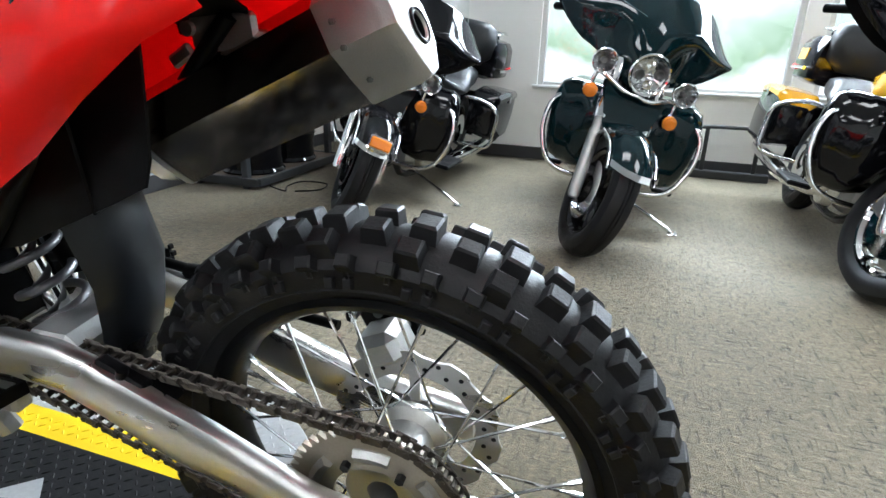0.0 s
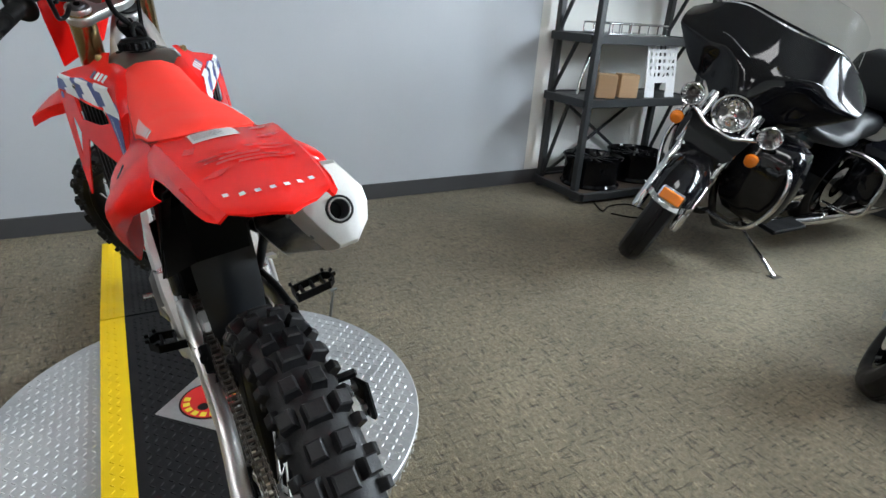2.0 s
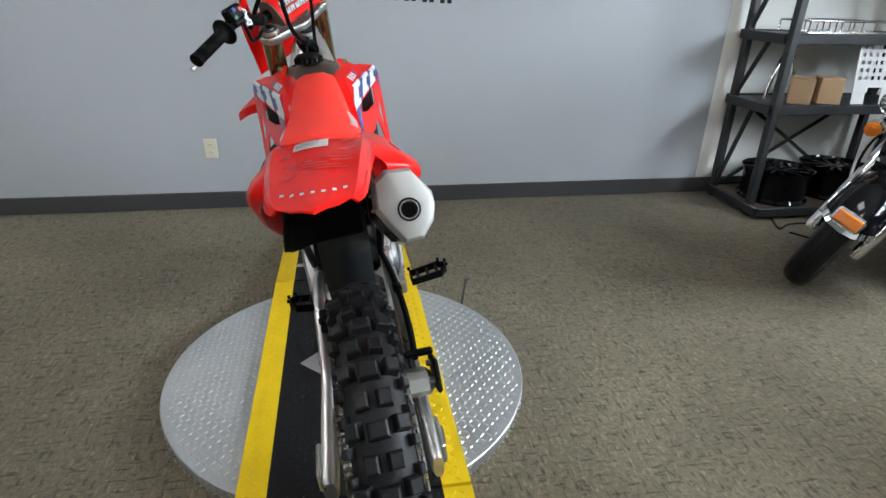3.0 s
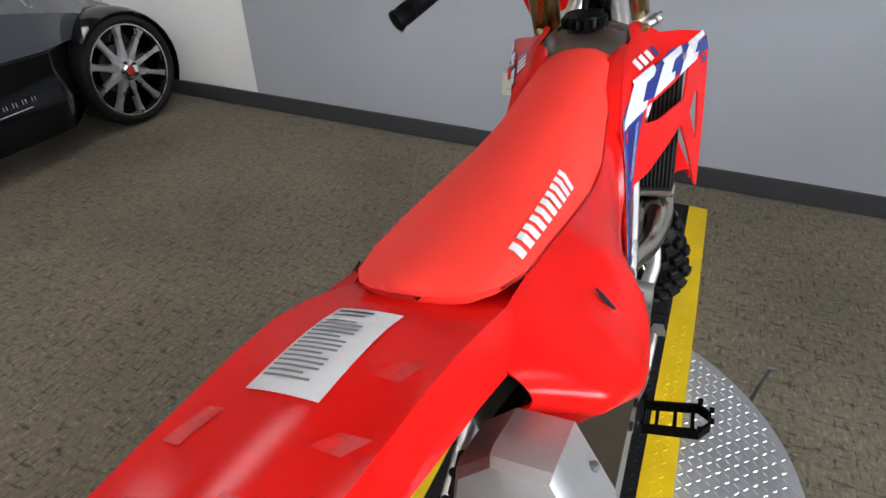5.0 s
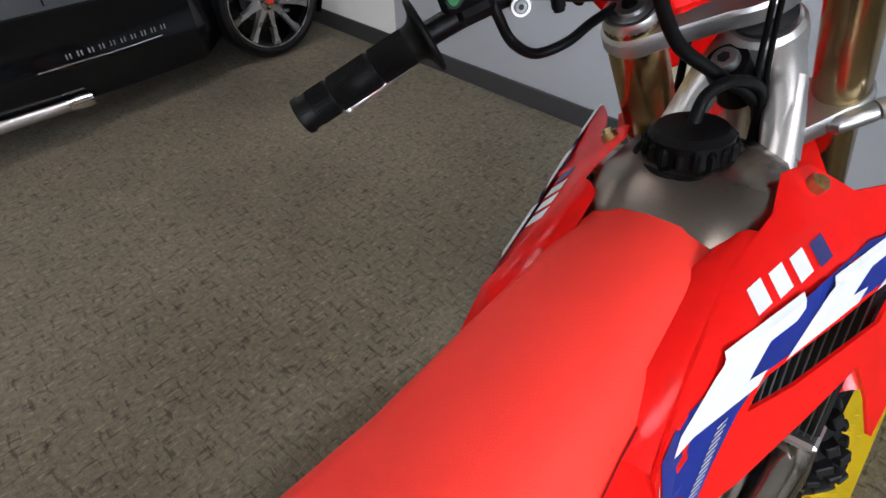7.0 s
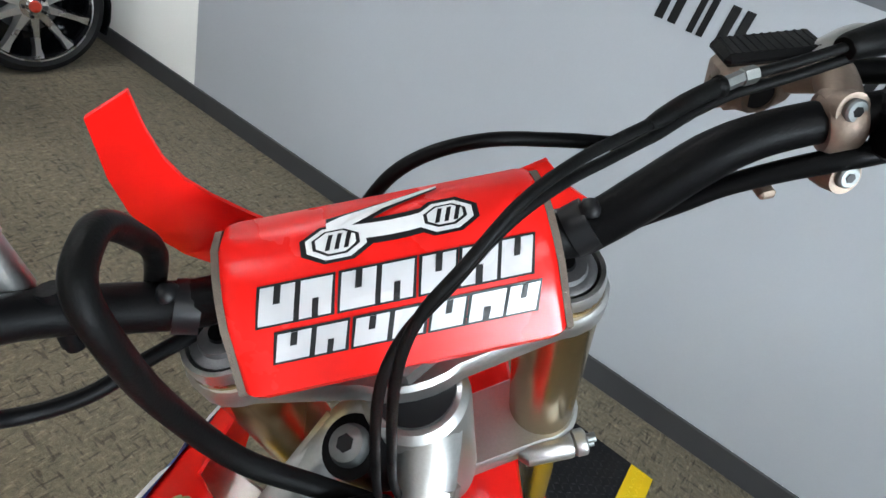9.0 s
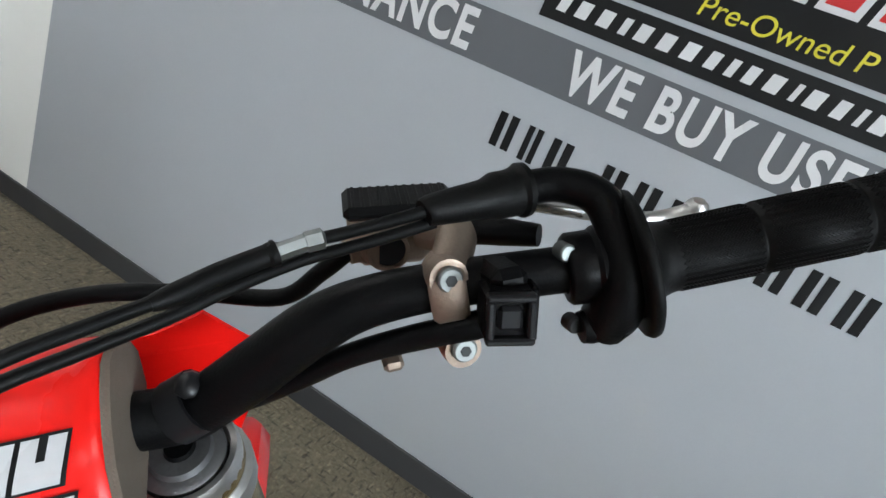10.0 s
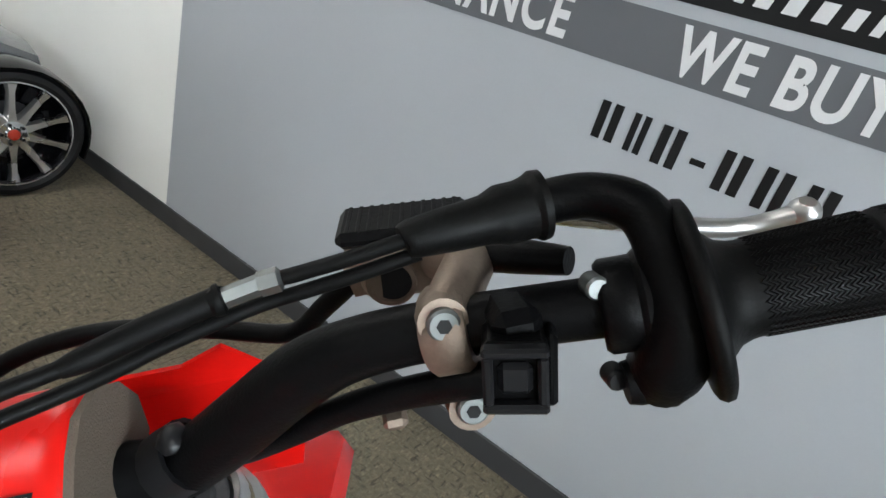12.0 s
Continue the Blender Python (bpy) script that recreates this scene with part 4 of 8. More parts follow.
spoked_wheel("rear_wheel", "black-rimmed spoked rear wheel", Matrix.Translation((0.009, -0.74, 0.342)), 0.342, 0.050, 0.243, 44, 0.048, 0.120, 0.066, True)
spoked_wheel("front_wheel", "black-rimmed spoked front wheel", HEAD @ Matrix.Translation((0, 0.055, 0.36)), 0.345, 0.046, 0.262, 44, 0.036, 0.130, -0.075, False)

# Chain: plates and pins round the run.
CS = (-0.155, 0.470)  # front sprocket, y and z
loop = []
A, B_ = Vector((0, CS[0], CS[1])), Vector((0, -0.74, 0.342))
for c, r, a0, a1, n in ((A, 0.036, -75, 105, 7), (B_, 0.109, 100, 282, 22)):
    for k in range(n + 1):
        a = radians(a0 + (a1 - a0) * k / n)
        loop.append(c + r * Vector((0, math.cos(a), math.sin(a))))
fine, total = [], 0.0
loop.append(loop[0])
seg = [(loop[i + 1] - loop[i]).length for i in range(len(loop) - 1)]
count = int(sum(seg) / 0.0159) // 2 * 2
for k in range(count):
    d = sum(seg) * k / count
    i = 0
    while d > seg[i]:
        d -= seg[i]
        i += 1
    fine.append(loop[i].lerp(loop[i + 1], d / seg[i]))
g = Geo()
for k in range(count):
    p, q = fine[k], fine[(k + 1) % count]
    mid, way = (p + q) / 2, (q - p)
    m = Matrix.Rotation(math.atan2(way.z, way.y), 3, "X")
    wide = 0.0095 if k % 2 else 0.0065
    for s in (-1, 1):
        g.box((-0.060 + s * wide, mid.y, mid.z), (0.0022, way.length + 0.010, 0.0125), 0.001, m)
    g.cyl((-0.072, p.y, p.z), (-0.048, p.y, p.z), 0.0042, n=7)
part("chain", g, CHAIN, bike, "dark oiled drive chain")

# Swingarm: two tapered arms and a bridge.
for sx in (-1, 1):
    rings = []
    for yy, zz, h, w, xo in ((-0.19, 0.470, 0.050, 0.030, 0.103), (-0.27, 0.482, 0.064, 0.028, 0.105), (-0.35, 0.476, 0.072, 0.028, 0.105), (-0.40, 0.458, 0.080, 0.028, 0.105), (-0.45, 0.434, 0.086, 0.028, 0.105), (-0.50, 0.412, 0.087, 0.028, 0.105), (-0.55, 0.393, 0.084, 0.028, 0.105), (-0.60, 0.377, 0.077, 0.028, 0.105), (-0.68, 0.356, 0.066, 0.028, 0.105), (-0.80, 0.338, 0.064, 0.026, 0.104), (-0.815, 0.338, 0.05, 0.02, 0.104)):
        xo, w = (xo - 0.019 * min(1.0, max(0.0, (0.76 + yy) / 0.2)), w * 1.2) if sx < 0 else (xo, w)
        rings.append([(sx * xo + w / 2 * math.copysign(abs(math.cos(a)) ** 0.6, math.cos(a)), yy, zz + h / 2 * math.copysign(abs(math.sin(a)) ** 0.75, math.sin(a))) for a in [2 * math.pi * (k + 0.5) / 18 for k in range(18)]])
    arm = part("swingarm_arm", Geo().rings(rings), ALU, bike, "brushed aluminium swingarm", 40)
    part("axle_block", Geo().box((sx * 0.121, -0.745, 0.34), (0.012, 0.09, 0.05), 0.005), CAST, arm, "", 30)
part("swingarm_bridge", Geo().box((0, -0.315, 0.475), (0.16, 0.085, 0.06), 0.016), CAST, bike, "", 30)
part("chain_slider", Geo().box((-0.062, -0.43, 0.452), (0.03, 0.12, 0.024), 0.006, Matrix.Rotation(radians(16), 3, "X")).box((-0.079, -0.435, 0.480), (0.020, 0.070, 0.012), 0.004, Matrix.Rotation(radians(24), 3, "X")).cyl((-0.085, -0.438, 0.480), (-0.085, -0.442, 0.491), 0.007, n=12), BLACK, bike)
part("chain_guide", Geo().box((-0.069, -0.60, 0.265), (0.032, 0.10, 0.075), 0.012, Matrix.Rotation(radians(12), 3, "X")), BLACK, bike)
part("brake_hose", Geo().tube([(0.092, -0.20, 0.515), (0.098, -0.28, 0.524), (0.104, -0.36, 0.520), (0.110, -0.44, 0.496), (0.112, -0.52, 0.468), (0.106, -0.62, 0.46)], 0.0075, 12, 5), BLACK, bike)
part("hose_clamp", Geo().lathe([(-0.010, 0.0085), (-0.010, 0.0115), (0.010, 0.0115), (0.010, 0.0085)], 20, Matrix.Translation((0.106, -0.395, 0.511)) @ Matrix.Rotation(radians(90), 4, "Z"), True), BLACK, bike)
cal = part("brake_caliper", Geo().box((0.098, -0.692, 0.452), (0.064, 0.066, 0.050), 0.012, Matrix.Rotation(radians(-25), 3, "X")), CAST, bike, "rear brake caliper", 30)
part("caliper_guard", Geo().box((0.137, -0.685, 0.462), (0.011, 0.085, 0.070), 0.005, Matrix.Rotation(radians(-25), 3, "X")).box((0.112, -0.650, 0.492), (0.060, 0.014, 0.016), 0.004), BLACK, cal, "", 30)
for dy in (-0.018, 0.020):
    part("caliper_pin", Geo().tube([(0.122, -0.692 + dy, 0.470 + dy * 0.4), (0.134, -0.692 + dy, 0.470 + dy * 0.4)], 0.007, 16), BOLT, cal)

# Main frame: twin spars, neck, cradle, subframe.
for sx in (-1, 1):
    pts = [(0.035, 0.292, 1.03), (0.058, 0.235, 0.945), (0.084, 0.165, 0.835), (0.100, 0.06, 0.685), (0.110, -0.03, 0.575), (0.110, -0.12, 0.485), (0.102, -0.19, 0.40), (0.09, -0.20, 0.34)]
    rings = []
    for k, p in enumerate(pts):
        a, b = Vector(pts[max(k - 1, 0)]), Vector(pts[min(k + 1, len(pts) - 1)])
        way = (b - a).normalized()
        out = Vector((1, 0, 0))
        nrm = way.cross(out).normalized()
        hw, hh = 0.015, (0.016, 0.019, 0.024, 0.027, 0.029, 0.030, 0.028, 0.022)[k]
        c = Vector(p)
        ring = [c + u * hw * out + v * hh * nrm for u, v in ((-1, -0.7), (-1, 0.7), (-0.5, 1), (0.5, 1), (1, 0.7), (1, -0.7), (0.5, -1), (-0.5, -1))]
        rings.append([Vector((sx * q.x, q.y, q.z)) for q in ring])
    part("frame_spar", Geo().rings(rings), ALU, bike, "polished aluminium frame spar", 40)
    part("subframe_tube", Geo().tube([(sx * 0.075, -0.12, 0.80), (sx * 0.085, -0.35, 0.845), (sx * 0.075, -0.50, 0.868)], 0.012, 10, 4), BLACK, bike)
    part("subframe_tube", Geo().tube([(sx * 0.09, -0.20, 0.52), (sx * 0.092, -0.38, 0.70), (sx * 0.075, -0.55, 0.86)], 0.010, 10, 4), BLACK, bike)
    # Footpeg with its open rim and cross teeth.
    pgx, pgy, pgz = (0.034, 0.034, 0.018) if sx > 0 else (0.056, 0.006, 0.010)
    peg = part("footpeg", Geo().box((sx * 0.112 + pgx * 0.6, -0.225 + pgy, 0.385 + pgz), (0.03, 0.045, 0.04), 0.006), CAST, bike, "open-frame footpeg", 30)
    g = Geo()
    rim_pts = [(0.128, -0.030), (0.215, -0.032), (0.232, -0.012), (0.232, 0.012), (0.215, 0.030), (0.128, 0.028)]
    g.rings([[Vector((sx * a, -0.225 + b, 0.40 + dz + (a - 0.12) * 0.15)) for dz in (-0.011, 0.009)] + [Vector((sx * (0.18 + (a - 0.18) * 0.93), -0.225 + b * 0.84, 0.40 + dz + (a - 0.12) * 0.15)) for dz in (0.009, -0.011)] for a, b in rim_pts], closed=True)
    for a in (0.15, 0.178, 0.205):
        g.box((sx * a, -0.225, 0.397 + (a - 0.12) * 0.15), (0.006, 0.056, 0.016), 0.001)
    for k, (a, b) in enumerate(rim_pts):
        g.box((sx * a, -0.225 + b, 0.414 + (a - 0.12) * 0.15), (0.008, 0.006, 0.008))
    part("tread", g.moved(Matrix.Translation((pgx, pgy, pgz))), BLACK, peg, "", 20)
part("steering_head", Geo().lathe([(1.035, 0.0), (1.035, 0.034), (1.06, 0.036), (1.192, 0.037), (1.202, 0.0355), (1.2075, 0.031), (1.208, 0.0)], 28, HEAD @ up), CAST, bike, "cast aluminium steering head", 30)
for sx in (-1, 1):
    part("neck_gusset", Geo().tube([(sx * 0.006, 0.325, 1.065), (sx * 0.022, 0.300, 1.045), (sx * 0.040, 0.275, 1.005), (sx * 0.052, 0.250, 0.965)], [0.021, 0.021, 0.019, 0.018], 10, 2), CAST, bike, "", 30)
BD = Vector((-0.13, -0.63, 0.76)).normalized()
BC = Vector((-0.012, 0.282, 1.024)) + BD * 0.016
part("bolt_washer", Geo().cyl(BC - BD * 0.04, BC + BD * 0.010, 0.0215, 0.0205, 28), BLACK, bike)
part("frame_bolt", Geo().tube([BC + BD * 0.009, BC + BD * 0.013, BC + BD * 0.018, BC + BD * 0.019], [0.0135, 0.0135, 0.0115, 0.007], 24), BOLT, bike)
part("bolt_socket", Geo().cyl(BC + BD * 0.018, BC + BD * 0.0194, 0.006, n=6), VBLACK, bike)
part("down_tube", Geo().tube([(0, 0.37, 0.93), (0, 0.40, 0.72), (0, 0.37, 0.48), (0, 0.28, 0.34)], 0.022, 12, 4), ALU, bike)
for sx in (-1, 1):
    part("cradle_tube", Geo().tube([(sx * 0.03, 0.30, 0.36), (sx * 0.10, 0.18, 0.30), (sx * 0.11, -0.08, 0.30), (sx * 0.09, -0.2, 0.36)], 0.014, 10, 5), ALU, bike)

# Engine.
eng = part("engine", Geo().box((0.0, 0.04, 0.39), (0.20, 0.36, 0.19), 0.03).box((0, 0.02, 0.48), (0.17, 0.24, 0.08), 0.02), CAST, bike, "grey cast engine cases", 30)
part("cylinder", Geo().box((0, 0.16, 0.57), (0.15, 0.13, 0.16), 0.02, Matrix.Rotation(radians(-12), 3, "X")), CAST, eng, "", 30)
part("cylinder_head", Geo().box((0, 0.185, 0.70), (0.16, 0.15, 0.11), 0.025, Matrix.Rotation(radians(-12), 3, "X")), BLACK, eng, "", 30)
DARKCAST = surface("grey_engine_cover", (0.16, 0.16, 0.165), 0.42, 0.85, vary=0.15, scale=14, grain=420, bump=0.2)
part("clutch_cover", Geo().lathe([(0.095, 0.0), (0.095, 0.098), (0.128, 0.094), (0.146, 0.078), (0.150, 0.05), (0.150, 0.0)], 36, Matrix.Translation((0, 0.03, 0.395))), DARKCAST, eng, "dark grey clutch cover")
part("ignition_cover", Geo().lathe([(-0.095, 0.0), (-0.095, 0.08), (-0.125, 0.075), (-0.14, 0.05), (-0.14, 0.0)], 36, Matrix.Translation((0, 0.07, 0.39))), DARKCAST, eng)
part("water_pump", Geo().cyl((0.09, 0.175, 0.40), (0.145, 0.175, 0.40), 0.042, 0.036, 20).tube([(0.13, 0.19, 0.42), (0.14, 0.23, 0.47), (0.12, 0.26, 0.55)], 0.016, 10, 4), CAST, eng)
for k in range(9):
    a = 2 * math.pi * k / 9
    part("cover_bolt", Geo().cyl((0.112, 0.03 + 0.099 * math.cos(a), 0.395 + 0.099 * math.sin(a)), (0.132, 0.03 + 0.099 * math.cos(a), 0.395 + 0.099 * math.sin(a)), 0.006, n=8), BOLT, eng)
part("oil_filter_cover", Geo().cyl((0.12, 0.135, 0.44), (0.148, 0.135, 0.44), 0.026, n=18), CAST, eng)
part("water_hose", Geo().tube([(0.12, 0.24, 0.50), (0.11, 0.27, 0.58), (0.10, 0.27, 0.65)], 0.014, 10, 4), BLACK, bike)
# Brake pedal and shifter.
ped = part("brake_pedal", Geo().tube([(0.125, -0.20, 0.40), (0.136, -0.12, 0.372), (0.150, -0.06, 0.372), (0.158, 0.0, 0.41), (0.160, 0.028, 0.425)], [0.012, 0.010, 0.009, 0.008, 0.008], 10, 5), ALU, bike, "forged aluminium brake pedal")
part("pedal_tip", Geo().slab([(-0.014, -0.010), (0.016, -0.010), (0.010, 0.012), (-0.008, 0.012)], lambda u, v, q: (0.166 + u, 0.03 + v, 0.425 + q), 0.012), CAST, ped)
part("shift_lever", Geo().tube([(-0.10, -0.10, 0.375), (-0.122, 0.0, 0.385), (-0.136, 0.05, 0.402)], 0.008, 12, 4).cyl((-0.126, 0.05, 0.402), (-0.166, 0.05, 0.406), 0.008), ALU, bike)

# Shock with its coil spring.
sh = part("rear_shock", Geo().cyl((0, -0.27, 0.44), (0, -0.19, 0.78), 0.016), CHROME, bike, "rear shock absorber")
coil = []
for k in range(121):
    a = 2 * math.pi * 6.5 * k / 120
    t = k / 120
    c = Vector((0, -0.268 + 0.065 * t, 0.47 + 0.26 * t))
    coil.append(c + 0.036 * Vector((math.cos(a), math.sin(a) * 0.97, -math.sin(a) * 0.2)))
part("coil_spring", Geo().tube(coil, 0.0062, 8), DARKCAST, sh)
part("shock_reservoir", Geo().tube([(0.052, -0.265, 0.53), (0.052, -0.262, 0.54), (0.052, -0.215, 0.66), (0.052, -0.211, 0.668)], [0.022, 0.028, 0.028, 0.022], 20), BLACK, sh)
part("shock_mount", Geo().box((0.0, -0.185, 0.56), (0.17, 0.03, 0.20), 0.012), BLACK, sh, "", 30)
part("shock_collar", Geo().cyl((0, -0.274, 0.455), (0, -0.268, 0.475), 0.046, n=24).cyl((0, -0.205, 0.72), (0, -0.19, 0.79), 0.045, n=24), CAST, sh)
part("shock_linkage", Geo().box((0, -0.29, 0.42), (0.06, 0.09, 0.05), 0.012), CAST, sh, "", 30)

# Airbox, inner fender and mud flap.
part("airbox", Geo().box((0, -0.28, 0.775), (0.150, 0.24, 0.17), 0.03).box((0, -0.17, 0.665), (0.145, 0.16, 0.13), 0.02), BLACK, bike, "black airbox under the seat", 30)
grid = []
for yy, zz, w in ((-0.47, 0.862, 0.092), (-0.52, 0.868, 0.090), (-0.57, 0.878, 0.082)):
    grid.append([(-w, yy, zz - 0.025), (-w * 0.97, yy, zz - 0.012), (-w * 0.5, yy, zz + 0.008), (0, yy, zz + 0.012), (w * 0.5, yy, zz + 0.008), (w * 0.97, yy, zz - 0.012), (w, yy, zz - 0.025)])
part("inner_fender", Geo().sheet(grid, 0.003), BLACK, bike, "black inner rear fender")
grid = []
for yy, zz, w in ((-0.43, 0.865, 0.064), (-0.42, 0.79, 0.060), (-0.408, 0.71, 0.060), (-0.412, 0.64, 0.060), (-0.425, 0.575, 0.058), (-0.412, 0.51, 0.054), (-0.385, 0.43, 0.046)):
    grid.append([(-w, yy + 0.022, zz), (-w * 0.6, yy + 0.004, zz), (0, yy, zz), (w * 0.6, yy + 0.004, zz), (w, yy + 0.022, zz)])
part("mud_flap", Geo().sheet(grid, 0.004), FLAPBLACK, bike, "black rear mud flap")
grid = []
for yy, zt, zb, xt, xb in ((-0.28, 0.86, 0.62, 0.083, 0.078), (-0.36, 0.865, 0.64, 0.084, 0.085), (-0.45, 0.868, 0.68, 0.085, 0.098), (-0.53, 0.866, 0.715, 0.085, 0.106), (-0.572, 0.862, 0.735, 0.085, 0.108), (-0.580, 0.850, 0.760, 0.086, 0.104)):
    grid.append([(-(xt + (xb - xt) * t), yy, zt + (zb - zt) * t) for t in (0, 0.25, 0.5, 0.75, 1)])
part("side_baffle", Geo().sheet(grid, 0.003), BLACK, bike, "black side wall of the rear mudguard")
part("rear_baffle", Geo().sheet([[(-0.104, -0.50, 0.80), (-0.05, -0.44, 0.80), (0.05, -0.43, 0.80)], [(-0.104, -0.50, 0.70), (-0.05, -0.425, 0.68), (0.05, -0.415, 0.68)]], 0.003), BLACK, bike)

# Seat.
SEAM = surface("dark_red_seam", (0.16, 0.006, 0.004), 0.6, vary=0.1, bump=0.0, spec=0.2)
secs = []
rows = ((0.121, 0.020, 0.953, 0.024, 0.948), (0.118, 0.034, 0.957, 0.040, 0.947), (0.111, 0.043, 0.962, 0.051, 0.944), (0.10, 0.049, 0.966, 0.057, 0.940), (0.04, 0.053, 0.966, 0.066, 0.925), (-0.08, 0.054, 0.958, 0.073, 0.900), (-0.17, 0.055, 0.951, 0.080, 0.870), (-0.28, 0.057, 0.949, 0.083, 0.880), (-0.40, 0.059, 0.952, 0.083, 0.908), (-0.48, 0.059, 0.956, 0.080, 0.924), (-0.54, 0.057, 0.959, 0.076, 0.932), (-0.58, 0.052, 0.960, 0.065, 0.941), (-0.603, 0.041, 0.959, 0.050, 0.946), (-0.613, 0.027, 0.956, 0.032, 0.949), (-0.617, 0.010, 0.954, 0.014, 0.950))
for yy, tw, tz, bw, bz in rows:
    half = [(0.0, tz + 0.004), (tw * 0.55, tz + 0.002), (tw * 0.88, tz - 0.005), (tw + 0.3 * (bw - tw), tz - 0.2 * (tz - bz) - 0.003), (tw + 0.75 * (bw - tw), tz - 0.6 * (tz - bz)), (bw, bz + 0.004), (bw - 0.004, bz - 0.004), (bw * 0.6, bz - 0.006)]
    ring = [(a, yy, b) for a, b in half] + [(0, yy, bz - 0.006)] + [(-a, yy, b) for a, b in half[:0:-1]]
    secs.append(ring)
seat = part("seat", Geo().rings(secs), SEAT, bike, "red gripper seat", 50)


def on_seat(y, t, sx, off=0.0012):
    """A place on the seat's side: t from the top edge (0) to the lower edge (1)."""
    k = 0
    while k < len(rows) - 2 and rows[k + 1][0] > y:
        k += 1
    f = (rows[k][0] - y) / (rows[k][0] - rows[k + 1][0])
    tw, tz, bw, bz = (rows[k][i] + (rows[k + 1][i] - rows[k][i]) * f for i in range(1, 5))
    pts = ((tw * 0.88, tz - 0.005), (tw + 0.3 * (bw - tw), tz - 0.2 * (tz - bz) - 0.003), (tw + 0.75 * (bw - tw), tz - 0.6 * (tz - bz)), (bw, bz + 0.004))
    s = min(max(t, 0), 0.999) * 3
    i = int(s)
    a, b = pts[i], pts[i + 1]
    return (sx * (a[0] + (b[0] - a[0]) * (s - i) + off), y, a[1] + (b[1] - a[1]) * (s - i) + off)


for sx in (-1, 1):
    for k in range(5):
        y0 = -0.538 + k * 0.0395
        wd = (0.034, 0.032, 0.033, 0.033, 0.033)[k]
        lo = 0.20 if sx > 0 else 0.45
        for l, r in ((0.0, 0.38), (0.60, 1.0)):
            part("side_mark", Geo().sheet([[on_seat(y0 + wd * (l + (r - l) * i / 2) + 0.004 * (1 - t), t, sx) for t in (lo, lo + 0.15, lo + 0.30, lo + 0.44)] for i in range(3)]), WHITE, seat, "white bar mark", 0)

# Side panels.
for sx in (-1, 1):
    part("seat_seam", Geo().tube([(sx * (bw + 0.0012), yy, bz + 0.002) for yy, tw, tz, bw, bz in rows[3:12]], 0.0008, 6, 3), SEAM, seat)
    # Upper edge under the seat, outward fold, lower edge: y, then x and z of each.
    cols = ((0.06, 0.064, 0.920, 0.070, 0.905, 0.074, 0.885), (-0.05, 0.070, 0.899, 0.076, 0.880, 0.083, 0.845), (-0.14, 0.078, 0.870, 0.090, 0.832, 0.102, 0.765), (-0.24, 0.083, 0.870, 0.112, 0.815, 0.122, 0.668), (-0.34, 0.084, 0.890, 0.128, 0.825, 0.134, 0.676), (-0.43, 0.083, 0.911, 0.142, 0.845, 0.138, 0.727), (-0.50, 0.080, 0.923, 0.147, 0.842, 0.140, 0.769), (-0.56, 0.077, 0.926, 0.147, 0.868, 0.137, 0.817), (-0.615, 0.073, 0.926, 0.130, 0.885, 0.122, 0.860), (-0.642, 0.070, 0.926, 0.090, 0.900, 0.084, 0.880))
    grid = []
    for k in range(37):
        s = k / 36 * 9
        i = min(int(s), 8)
        c = [u + (v - u) * (s - i) for u, v in zip(cols[i], cols[i + 1])]
        y = c[0]
        bulge = 1.0 + (0.15 * min(1.0, max(0.0, (-0.30 - y) / 0.15)) if sx > 0 else 0.0)
        u, m, w = Vector((c[1] - 0.005, c[2] + 0.002)), Vector((c[3] * bulge, c[4])), Vector((c[5] * (1 + (bulge - 1) * 0.5), c[6]))
        rowp = []
        for j in range(11):
            t = j / 10
            q = u * (1 - t) ** 2 + (m * 2 - (u + w) * 0.5) * 2 * t * (1 - t) + w * t * t
            rowp.append((sx * q.x, y, q.y))
        grid.append(rowp)
    sp = part("side_panel", Geo().sheet(grid if sx < 0 else grid[::-1], 0.003), RED, bike, "red side number panel", 40)
    # Leaf-shaped slot let into the panel.
    slot = []
    for k in range(9):
        yk, zk = -0.508 + 0.002 * k / 8, 0.880 + 0.018 * k / 8
        i = min(range(len(grid) - 1), key=lambda a: abs(grid[a][0][1] + grid[a + 1][0][1] - 2 * yk))
        f = (yk - grid[i][0][1]) / (grid[i + 1][0][1] - grid[i][0][1])
        col = [Vector(a).lerp(Vector(b), f) for a, b in zip(grid[i], grid[i + 1])]
        j = min(range(3, len(col) - 1), key=lambda a: abs(col[a].z + col[a + 1].z - 2 * zk))
        g_ = (zk - col[j].z) / (col[j + 1].z - col[j].z)
        slot.append((col[j].lerp(col[j + 1], g_) + Vector((sx * 0.0035, 0, 0.0025)), 0.0052 * math.sin(math.pi * (k + 0.3) / 8.6)))
    part("panel_slot", Geo().sheet([[c - Vector((sx * -0.25, 0.8, 0.1)) * w, c + Vector((sx * 0.0008, 0, 0.0005)), c + Vector((sx * -0.25, 0.8, 0.1)) * w] for c, w in slot], 0.001), VBLACK, sp)

